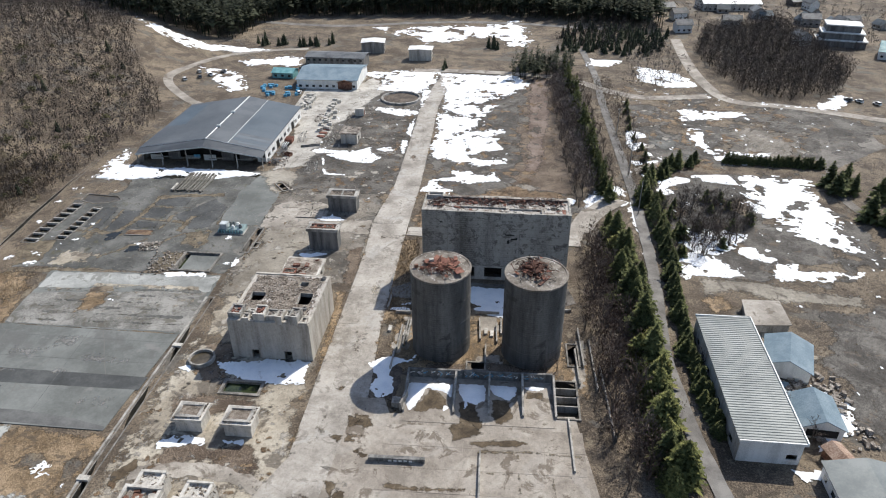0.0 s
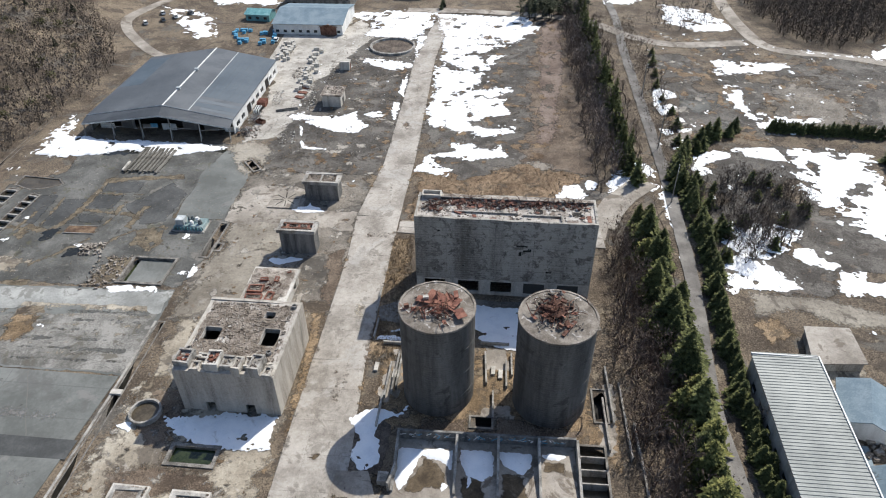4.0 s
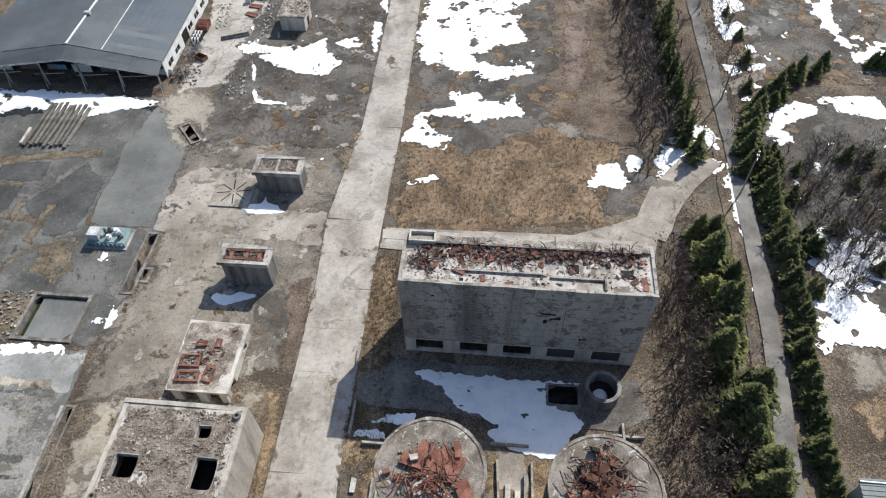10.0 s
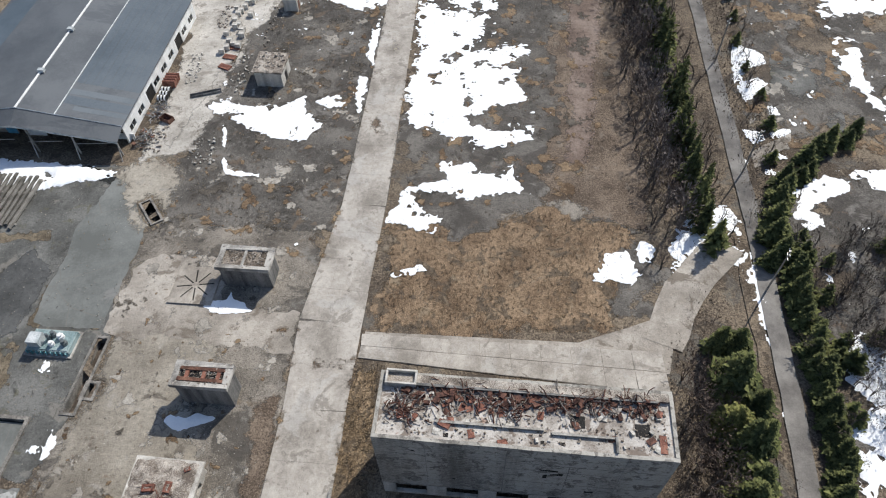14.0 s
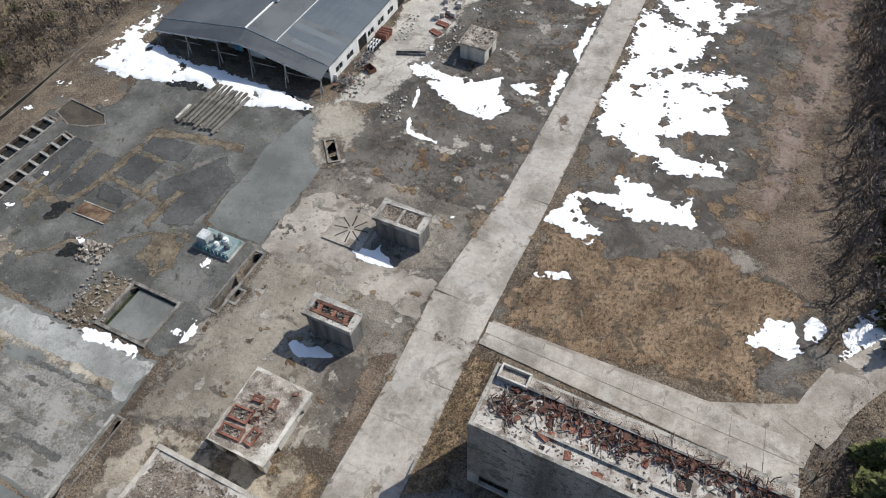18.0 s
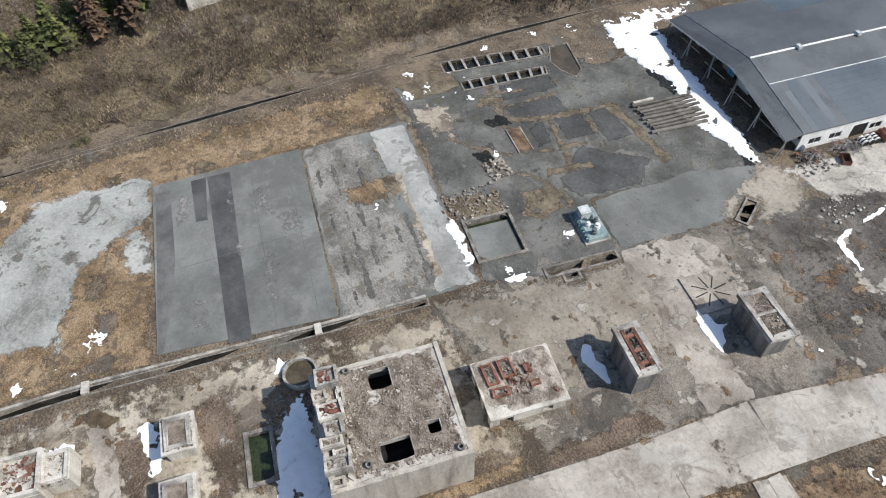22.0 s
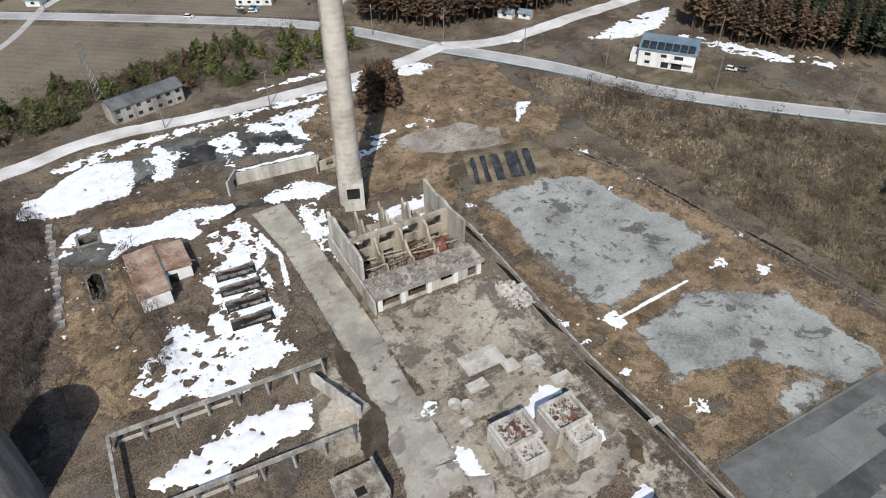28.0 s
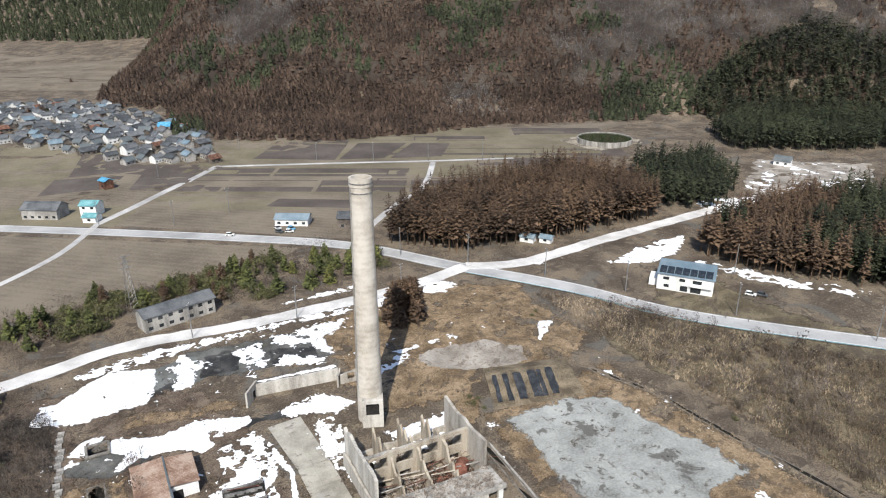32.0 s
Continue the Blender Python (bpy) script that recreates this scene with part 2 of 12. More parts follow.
SOLID_DUST = mat("pale_concrete_floor", ((0.21, 0.187, 0.158), (0.315, 0.284, 0.246), (0.42, 0.385, 0.338)), 0.09, 1.3, bump=0.4, stain=((0.15, 0.125, 0.1), 0.16, 0.57, 0.8), grain=0.35, speck=0.35)
APRON = mat("grey_apron", ((0.115, 0.12, 0.113), (0.158, 0.165, 0.156), (0.205, 0.213, 0.202)), 0.07, 0.8, bump=0.1, stain=[((0.215, 0.21, 0.2), 0.1, 0.6, 0.7), ((0.115, 0.113, 0.108), 0.05, 0.57, 0.6)], cracks=((0.16, 0.155, 0.14), 0.06, 0.006), grain=0.35)
DARKB = mat("dark_band", ((0.05, 0.052, 0.052), (0.07, 0.073, 0.073), (0.105, 0.108, 0.106)), 0.1, 1.0, bump=0.15, grain=0.35)
LANE = mat("lane_asphalt", ((0.12, 0.112, 0.105), (0.18, 0.17, 0.158), (0.25, 0.238, 0.22)), 0.15, 1.5, bump=0.3, grain=0.35)
ROADM = mat("bleached_road", ((0.33, 0.32, 0.31), (0.45, 0.44, 0.43), (0.6, 0.59, 0.57)), 0.05, 0.8, bump=0.1, grain=0.35)
PLOT = mat("blue_grey_slurry", ((0.165, 0.168, 0.156), (0.305, 0.313, 0.294), (0.42, 0.428, 0.405)), 0.07, 0.7, bump=0.35, stops=(0.28, 0.46, 0.68), stain=((0.1, 0.095, 0.085), 0.16, 0.575, 0.85), soft=1.2, grain=0.55, speck=0.2)
SNOW = mat("old_snow", ((0.78, 0.805, 0.835), (0.86, 0.88, 0.9), (0.9, 0.91, 0.92)), 0.3, 2.5, rough=0.75, bump=0.2, stain=((0.5, 0.49, 0.47), 0.5, 0.63, 0.5))
WALLC = mat("stained_concrete", ((0.16, 0.15, 0.135), (0.3, 0.285, 0.26), (0.45, 0.43, 0.395)), 0.35, 1.6, bump=0.35, streak=True, grain=0.55, speck=0.25)
DARKC = mat("sooty_concrete", ((0.075, 0.074, 0.071), (0.155, 0.152, 0.146), (0.28, 0.272, 0.258)), 0.5, 1.4, bump=0.35, streak=True, stops=(0.3, 0.48, 0.7), grain=0.55)
PALEC = mat("pale_concrete", ((0.3, 0.28, 0.25), (0.47, 0.445, 0.4), (0.6, 0.575, 0.53)), 0.3, 1.8, bump=0.35, streak=True, grain=0.55, speck=0.25)
RUBBLE = mat("rubble", ((0.13, 0.105, 0.085), (0.27, 0.235, 0.2), (0.45, 0.41, 0.36)), 0.4, 3.0, bump=1.0, grain=1.4, speck=0.6)
CHIM = mat("chimney_concrete", ((0.36, 0.32, 0.27), (0.48, 0.438, 0.378), (0.57, 0.53, 0.468)), 0.2, 1.2, bump=0.2, bands=("Z", 0.22, 0.06, 0.4), grain=0.35)
RUST = mat("rust", ((0.07, 0.035, 0.025), (0.145, 0.072, 0.05), (0.24, 0.13, 0.09)), 0.6, 4.0, rough=0.85, bump=0.4, rand=0.2)
RUSTY_ROOF = mat("rusty_sheet", ((0.19, 0.115, 0.08), (0.31, 0.21, 0.155), (0.43, 0.335, 0.27)), 0.25, 1.5, rough=0.75, bump=0.2)
# near-black: stands for shade inside openings and pits; also tyres, drums and scrap
BLACKH = mat("black_inside_shade", ((0.012, 0.011, 0.01), (0.02, 0.019, 0.018), (0.035, 0.032, 0.03)), 0.5, 2.0)
SLATE = mat("slate_roof", ((0.075, 0.082, 0.09), (0.098, 0.106, 0.114), (0.128, 0.137, 0.145)), 0.05, 0.8, rough=0.5, bump=0.1, bands=("Y", 1.2, 0.05, 0.2), stain=((0.075, 0.083, 0.092), 0.05, 0.57, 0.6), grain=0.35)
SHEET = mat("grey_sheet_roof", ((0.095, 0.112, 0.118), (0.13, 0.148, 0.152), (0.17, 0.188, 0.19)), 0.12, 1.0, rough=0.5, metal=0.1, bump=0.05, grain=0.35)
BLUER = mat("blue_roof", ((0.13, 0.185, 0.225), (0.175, 0.235, 0.275), (0.23, 0.29, 0.325)), 0.2, 1.5, rough=0.45, bump=0.1, rand=0.1)
TEAL = mat("teal_paint", ((0.1, 0.25, 0.27), (0.15, 0.36, 0.38), (0.25, 0.45, 0.46)), 0.4, 2.0, rough=0.5, bump=0.1)
BLUEP = mat("blue_wrap", ((0.05, 0.2, 0.34), (0.09, 0.32, 0.5), (0.16, 0.42, 0.6)), 0.5, 2.0, rough=0.45, bump=0.1)
WHITEP = mat("white_paint", ((0.6, 0.6, 0.58), (0.74, 0.74, 0.72), (0.82, 0.82, 0.8)), 0.3, 2.0, rough=0.6, bump=0.1, streak=True)
GREYTILE = mat("grey_tile_roof", ((0.05, 0.054, 0.058), (0.09, 0.096, 0.102), (0.16, 0.167, 0.172)), 0.15, 2.0, rough=0.6, bump=0.3, rand=0.3)
GLASS = mat("window_glass", ((0.015, 0.018, 0.02), (0.025, 0.03, 0.034), (0.04, 0.045, 0.05)), 0.3, 1.0, rough=0.12, bump=0.0, spec=0.6)
STEEL = mat("galvanised", ((0.2, 0.2, 0.2), (0.3, 0.3, 0.3), (0.4, 0.4, 0.39)), 1.0, 6.0, rough=0.5, metal=0.6, bump=0.1)
BARK = mat("grey_bark", ((0.07, 0.06, 0.05), (0.14, 0.122, 0.104), (0.22, 0.195, 0.17)), 0.6, 5.0, bump=0.5, rand=0.15)
TWIG = mat("bare_twigs", ((0.075, 0.057, 0.048), (0.125, 0.098, 0.083), (0.19, 0.155, 0.13)), 0.1, 1.0, bump=0.0, rand=0.25)
FIR = mat("fir_green", ((0.046, 0.055, 0.021), (0.092, 0.105, 0.036), (0.16, 0.168, 0.06)), 0.25, 1.4, bump=0.0, rand=0.2, island=0.35)
FIRY = mat("fir_yellow_green", ((0.07, 0.08, 0.026), (0.135, 0.143, 0.043), (0.23, 0.22, 0.073)), 0.25, 1.4, bump=0.0, rand=0.15, island=0.35)
CEDARM = mat("mountain_cedar", ((0.037, 0.026, 0.02), (0.064, 0.043, 0.032), (0.104, 0.072, 0.053)), 0.03, 0.5, bump=0.0, island=0.35)
CEDAR = mat("rusty_cedar", ((0.06, 0.041, 0.028), (0.11, 0.071, 0.045), (0.175, 0.115, 0.072)), 0.03, 0.5, bump=0.0, island=0.3)
WOODG = mat("dark_green_wood", ((0.022, 0.027, 0.015), (0.038, 0.045, 0.024), (0.062, 0.07, 0.037)), 0.03, 0.5, bump=0.0, island=0.3)
WOODB = mat("bare_wood", ((0.078, 0.068, 0.06), (0.122, 0.107, 0.095), (0.18, 0.16, 0.142)), 0.03, 0.5, bump=0.0, island=0.3)
WATER = mat("green_water", ((0.016, 0.024, 0.01), (0.026, 0.036, 0.015), (0.04, 0.05, 0.022)), 0.3, 1.0, rough=0.08, bump=0.0, spec=0.5)
DARKWATER = mat("dark_standing_water", ((0.012, 0.012, 0.009), (0.02, 0.019, 0.014), (0.032, 0.03, 0.022)), 0.3, 1.0, rough=0.12, bump=0.0, spec=0.4)
MUDW = mat("brown_puddle", ((0.05, 0.04, 0.026), (0.072, 0.058, 0.038), (0.1, 0.082, 0.056)), 0.3, 1.0, rough=0.3, bump=0.0, spec=0.5)
FIELD = mat("stubble_field", ((0.13, 0.107, 0.08), (0.175, 0.145, 0.109), (0.22, 0.186, 0.14)), 0.03, 0.5, bump=0.3, bands=("DIAGONAL", 0.12, 0.08, 1.5))
FIELD2 = mat("mown_field", ((0.13, 0.113, 0.074), (0.17, 0.148, 0.1), (0.215, 0.188, 0.13)), 0.03, 0.5, bump=0.3, bands=("DIAGONAL", 0.2, 0.05, 1.0))
TILLED = mat("tilled_field", ((0.075, 0.062, 0.054), (0.1, 0.083, 0.072), (0.13, 0.11, 0.096)), 0.04, 0.6, bump=0.4)
# leaf brown, taken darker to stand for shade between thinly set trees
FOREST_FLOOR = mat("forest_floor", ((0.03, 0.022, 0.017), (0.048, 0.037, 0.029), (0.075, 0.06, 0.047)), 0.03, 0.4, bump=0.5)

# ---- building helpers ----


class Geo:
    """Gathers faces for one mesh."""

    def __init__(self):
        self.v, self.f, self.inset = [], [], None

    def add(self, verts, faces):
        n = len(self.v)
        self.v += [tuple(p) for p in verts]
        self.f += [tuple(i + n for i in f) for f in faces]
        return self

    def box(self, x0, y0, z0, x1, y1, z1, m=None):
        c = [(x0, y0, z0), (x1, y0, z0), (x1, y1, z0), (x0, y1, z0), (x0, y0, z1), (x1, y0, z1), (x1, y1, z1), (x0, y1, z1)]
        if m is not None:
            c = [m @ Vector(p) for p in c]
        return self.add(c, [(3, 2, 1, 0), (4, 5, 6, 7), (0, 1, 5, 4), (1, 2, 6, 5), (2, 3, 7, 6), (3, 0, 4, 7)])

    def tube(self, p, q, r0, r1=None, n=6, caps=True):
        p, q = Vector(p), Vector(q)
        r1 = r0 if r1 is None else r1
        d = (q - p).normalized()
        a = d.cross((0, 0, 1) if abs(d.z) < 0.9 else (1, 0, 0)).normalized()
        b = d.cross(a)
        vs = []
        for c, r in ((p, r0), (q, r1)):
            vs += [c + a * (r * math.cos(6.2832 * k / n)) + b * (r * math.sin(6.2832 * k / n)) for k in range(n)]
        fs = [(k, (k + 1) % n, n + (k + 1) % n, n + k) for k in range(n)]
        if caps:
            fs += [tuple(range(n))[::-1], tuple(range(n, 2 * n))]
        return self.add(vs, fs)

    def lathe(self, rings, n=32, close=True):
        """rings: (radius, z) pairs from the outside bottom on."""
        vs = [(r * math.cos(6.2832 * k / n), r * math.sin(6.2832 * k / n), z) for r, z in rings for k in range(n)]
        fs = [(j * n + k, j * n + (k + 1) % n, (j + 1) * n + (k + 1) % n, (j + 1) * n + k) for j in range(len(rings) - 1) for k in range(n)]
        return self.add(vs, fs)

    def grid_wall(self, length, thick, z0, z1, holes=(), ragged=0.0, seed=0, m=None, cell=1.2):
        """A wall along +x with openings (x0, x1, za, zb) cut through it, its top broken by up to ragged metres."""
        xs = sorted({0.0, float(length), *[h[0] for h in holes], *[h[1] for h in holes]})
        fine = []
        for a, b in zip(xs, xs[1:]):
            k = max(1, int((b - a) / cell)) if ragged else 1
            fine += [a + (b - a) * i / k for i in range(k)]
        xs = fine + [xs[-1]]
        zs = sorted({z0, z1, *[h[2] for h in holes], *[h[3] for h in holes]})
        rng = random.Random(seed)
        tops, drop = [], 0.0
        for _ in xs:
            drop = min(ragged, max(0.0, drop + rng.uniform(-0.5, 0.5) * ragged))
            tops.append(z1 - drop)
        solid = {}
        for i in range(len(xs) - 1):
            for j in range(len(zs) - 1):
                mx, mz = (xs[i] + xs[i + 1]) / 2, (zs[j] + zs[j + 1]) / 2
                solid[i, j] = not any(h[0] < mx < h[1] and h[2] < mz < h[3] for h in holes)
        index, vs, fs = {}, [], []

        def at(i, j, side):
            if (i, j, side) not in index:
                z = tops[i] if j == len(zs) - 1 else min(zs[j], tops[i])
                index[i, j, side] = len(vs)
                vs.append(Vector((xs[i], side * thick, z)))
            return index[i, j, side]

        for (i, j), s in solid.items():
            if not s:
                continue
            a, b, c, d = (i, j), (i + 1, j), (i + 1, j + 1), (i, j + 1)
            fs.append((at(*a, 0), at(*b, 0), at(*c, 0), at(*d, 0)))
            fs.append((at(*d, 1), at(*c, 1), at(*b, 1), at(*a, 1)))
            for e, f, n in ((a, b, (i, j - 1)), (b, c, (i + 1, j)), (c, d, (i, j + 1)), (d, a, (i - 1, j))):
                if not solid.get(n):
                    fs.append((at(*f, 0), at(*e, 0), at(*e, 1), at(*f, 1)))
        if m is not None:
            vs = [m @ p for p in vs]
        return self.add(vs, fs)

    def jitter(self, amount, seed=1):
        rng = random.Random(seed)
        self.v = [(x + rng.uniform(-amount, amount), y + rng.uniform(-amount, amount), z + rng.uniform(-amount, amount)) for x, y, z in self.v]
        return self

    def mesh(self, name, material):
        me = bpy.data.meshes.new(name)
        me.from_pydata(self.v, [], self.f)
        if self.inset:
            me.attributes.new("inset", "FLOAT", "POINT").data.foreach_set("value", self.inset)
        me.materials.append(material)
        return me


def thing(name, label, category, x=0, y=0, z=0, rot=0, group="", kind=""):
    ob = new(name)
    ob.empty_display_size = 0.5
    ob.matrix_basis = pose(x, y, z, 0, 0, rot)
    return tagged(ob, label, category, group, kind)


def part(name, geo, material, parent, label="", m=None, smooth=False):
    me = geo if isinstance(geo, bpy.types.Mesh) else geo.mesh(name, material)
    if smooth:
        me.shade_smooth()
    ob = new(name, me)
    ob.parent = parent
    if m is not None:
        ob.matrix_basis = m
    return tagged(ob, label, kind="stuff" if name in ("rubble", "debris") else "")


def single(name, geo, material, label, category, kind="", group="", m=None, smooth=False):
    me = geo if isinstance(geo, bpy.types.Mesh) else geo.mesh(name, material)
    if smooth:
        me.shade_smooth()
    ob = new(name, me)
    if m is not None:
        ob.matrix_basis = m
    return tagged(ob, label, category, group, kind)


# value noise on arrays, for outlines and terrain
_table = np.random.RandomState(5).rand(256, 256)


def vnoise(x, y, octaves=4, seed=0):
    x, y = np.asarray(x, float) + 37.7 * seed, np.asarray(y, float) + 91.3 * seed
    out, amp, tot = 0.0, 1.0, 0.0
    for _ in range(octaves):
        xi, yi = np.floor(x).astype(int), np.floor(y).astype(int)
        fx, fy = x - xi, y - yi
        fx, fy = fx * fx * (3 - 2 * fx), fy * fy * (3 - 2 * fy)
        a, b = _table[xi % 256, yi % 256], _table[(xi + 1) % 256, yi % 256]
        c, d = _table[xi % 256, (yi + 1) % 256], _table[(xi + 1) % 256, (yi + 1) % 256]
        out = out + amp * (a * (1 - fx) * (1 - fy) + b * fx * (1 - fy) + c * (1 - fx) * fy + d * fx * fy)
        tot += amp
        x, y, amp = x * 2.03 + 11.1, y * 2.03 + 7.7, amp * 0.5
    return out / tot * 2 - 1


def inside_by(x, y, poly):
    """How far points lie inside a polygon (minus: outside)."""
    p = np.array(poly, float)
    q = np.roll(p, -1, 0)
    best = np.full(x.shape, 1e9)
    odd = np.zeros(x.shape, bool)
    for (ax, ay), (bx, by) in zip(p, q):
        dx, dy = bx - ax, by - ay
        t = np.clip(((x - ax) * dx + (y - ay) * dy) / (dx * dx + dy * dy + 1e-9), 0, 1)
        best = np.minimum(best, np.hypot(x - ax - t * dx, y - ay - t * dy))
        odd ^= ((ay > y) != (by > y)) & (x < (bx - ax) * (y - ay) / ((by - ay) or 1e-9) + ax)
    return np.where(odd, best, -best)


def height(x, y):
    """Ground height: flat works yard, banks, wooded hill to the west, mountain to the south-west."""
    x, y = np.asarray(x, float), np.asarray(y, float)
    bank = np.clip((-136 - x) / 50, 0, 1)
    z = bank * bank * (3 - 2 * bank) * (3.0 * np.clip((y - 60) / 60, 0, 1) + 7.0 * np.clip((y - 130) / 90, 0, 1))
    z = z + 24 * np.exp(-(((x + 260) / 80) ** 2 + ((y - 330) / 130) ** 2))
    along, side = -0.54 * (x - 4) - 0.84 * (y - 126), -0.84 * (x - 4) + 0.54 * (y - 126)
    foot = 560 - 0.06 * side + 25 * vnoise(side / 120, 0 * side, 2, 3)
    rise = np.clip((along - foot) / 60, 0, 1)
    slope = 0.5 * np.clip(along - foot, 0, 900) * (0.4 + 0.6 * rise)
    left = np.clip((side + 330 + 0.25 * (along - 560)) / 140, 0, 1)
    z = z + slope * left * left * (3 - 2 * left) * (1 + 0.22 * vnoise(x / 150, y / 150, 4, 2))
    spur = np.exp(-(((along - 1500) / 260) ** 2)) * 75 * (1 + 0.3 * vnoise(side / 200, along / 200, 3, 6))
    z = z + spur * np.clip((side + 1500) / 300, 0, 1) * np.clip((200 - side) / 300, 0, 1)
    z = z + 190 * np.clip((np.hypot(x, y) - 2000) / 350, 0, 1) ** 2 * (1 + 0.3 * vnoise(x / 300, y / 300, 3, 12))
    z = z + 6 * np.clip(vnoise(x / 90, y / 90, 3, 9), 0, 1) * np.clip((np.hypot(x + 40, y - 150) - 330) / 200, 0, 1)
    return z


def hz(x, y):
    return float(height(np.array([x]), np.array([y]))[0])


PITS = []  # outlines of pits, trenches and ditches that go through the yard


def blob(poly, step=0.7, amp=1.2, size=4.0, seed=0, thick=0.0, z=0.05, holes=0.0, drape=False, fray=0.0):
    """A mesh that fills a polygon with a ragged outline; thick: how high its middle rises."""
    p = np.array(poly, float)
    lo, hi = p.min(0) - amp - step, p.max(0) + amp + step
    xs, ys = np.arange(lo[0], hi[0] + step, step), np.arange(lo[1], hi[1] + step, step)
    X, Y = np.meshgrid(xs, ys, indexing="ij")
    F = inside_by(X, Y, poly) + amp * (1.6 * vnoise(X / size, Y / size, 4, seed) + 0.9 * vnoise(X / (0.3 * size), Y / (0.3 * size), 3, seed + 3))
    if fray:  # melted, crumbly rim with loose crumbs round it
        F = F + fray * amp * (1.1 * vnoise(X / (0.2 * size) + 0.3 * Y, Y / (0.13 * size), 3, seed + 21) + 0.8 * vnoise(X / (0.07 * size), Y / (0.07 * size), 3, seed + 22))
    if holes:
        F = np.minimum(F, (vnoise(X / (size * 0.8), Y / (size * 0.8), 4, seed + 50) + (0.35 * fray) * vnoise(X / (size * 0.12), Y / (size * 0.12), 3, seed + 51) + 0.66 - holes) * size)
    for pit in PITS:
        q = np.array(pit)
        if (q.max(0) > lo).all() and (q.min(0) < hi).all():
            F = np.minimum(F, -inside_by(X, Y, pit))
    rise = thick * (1 - np.exp(-np.clip(F, 0, None) / 1.2)) * (1 + 0.12 * vnoise(X / 3.5, Y / 3.5, 2, seed + 7)) if thick else np.zeros_like(F)
    base = (height(X, Y) if drape else 0.0) + z
    Z = base + rise
    base = np.broadcast_to(base, F.shape)
    nx, ny = F.shape
    vid, vs, fs, inset = {}, [], [], []

    def corner(i, j):
        if (i, j) not in vid:
            vid[i, j] = len(vs)
            vs.append((X[i, j], Y[i, j], Z[i, j]))
            inset.append(float(F[i, j]))
        return vid[i, j]

    def cut(a, b):
        k = (a, b) if a < b else (b, a)
        if k not in vid:
            (i, j), (u, w) = k
            t = F[i, j] / (F[i, j] - F[u, w])
            vid[k] = len(vs)
            vs.append((X[i, j] + t * (X[u, w] - X[i, j]), Y[i, j] + t * (Y[u, w] - Y[i, j]), min(base[i, j], base[u, w]) - 0.0))
            inset.append(0.0)
        return vid[k]

    good = F > 0
    some = good[:-1, :-1] | good[1:, :-1] | good[1:, 1:] | good[:-1, 1:]
    for i, j in zip(*np.nonzero(some)):
        i, j = int(i), int(j)
        ring = [(i, j), (i + 1, j), (i + 1, j + 1), (i, j + 1)]
        out = []
        for k in range(4):
            a, b = ring[k], ring[(k + 1) % 4]
            if good[a]:
                out.append(corner(*a))
            if good[a] != good[b]:
                out.append(cut(a, b))
        if len(out) > 2:
            fs.append(tuple(out))
    g = Geo()
    g.v, g.f = vs, fs
    g.inset = inset
    return g


LAYER = [0.012]


def patch(name, poly, material, label, category, kind="structure", **k):
    LAYER[0] += 0.0007
    return single(name, blob(poly, z=LAYER[0], **k), material, label, category, kind, smooth=True)


def snow(poly, amp=1.0, size=3.0, seed=0, holes=0.0, thick=0.16, step=0.45, drape=False, label="old melting snow patch with ragged edges"):
    LAYER[0] += 0.0003
    return single("snow_patch", blob(poly, step=step, amp=amp, size=size, seed=seed, thick=thick, z=LAYER[0] + 0.01, holes=holes or 0.2, drape=drape, fray=1.0), SNOW, label, "snow", "stuff", smooth=True)


def slab(poly, z0, z1):
    """A flat plate with straight edges."""
    n = len(poly)
    a = sum(p[0] * q[1] - q[0] * p[1] for p, q in zip(poly, poly[1:] + poly[:1]))
    poly = poly if a > 0 else poly[::-1]
    g = Geo()
    return g.add([(*p, z1) for p in poly] + [(*p, z0) for p in poly], [tuple(range(n))] + [(k + n, (k + 1) % n + n, (k + 1) % n, k) for k in range(n)])


def ribbon(points, width, z, material=None, step=4.0, drape=False, wob=0.0, seed=0):
    """A strip along a line of (x, y[, width]) points."""
    g = Geo()
    pts = [Vector((p[0], p[1])) for p in points]
    ws = [p[2] if len(p) > 2 else width for p in points]
    line = []
    for i in range(len(pts) - 1):
        p0, p1, p2, p3 = pts[max(i - 1, 0)], pts[i], pts[i + 1], pts[min(i + 2, len(pts) - 1)]
        n = max(1, int((p2 - p1).length / step))
        for k in range(n):
            t = k / n
            q = 0.5 * (2 * p1 + (p2 - p0) * t + (2 * p0 - 5 * p1 + 4 * p2 - p3) * t * t + (3 * p1 - p0 - 3 * p2 + p3) * t ** 3)
            line.append((q, ws[i] * (1 - t) + ws[i + 1] * t))
    line.append((pts[-1], ws[-1]))
    rng = random.Random(seed)
    vs = []
    for i, (q, w) in enumerate(line):
        d = (line[min(i + 1, len(line) - 1)][0] - line[max(i - 1, 0)][0]).normalized()
        n = Vector((-d.y, d.x))
        for s in (0.5, 0.17, -0.17, -0.5):
            e = q + n * (w * s + (rng.uniform(-wob, wob) if abs(s) == 0.5 else 0))
            vs.append((e.x, e.y, z + (hz(e.x, e.y) if drape else 0)))
    fs = [(4 * i + s + 1, 4 * i + s, 4 * i + s + 4, 4 * i + s + 5)[::-1] for i in range(len(line) - 1) for s in range(3)]
    return g.add(vs, fs)

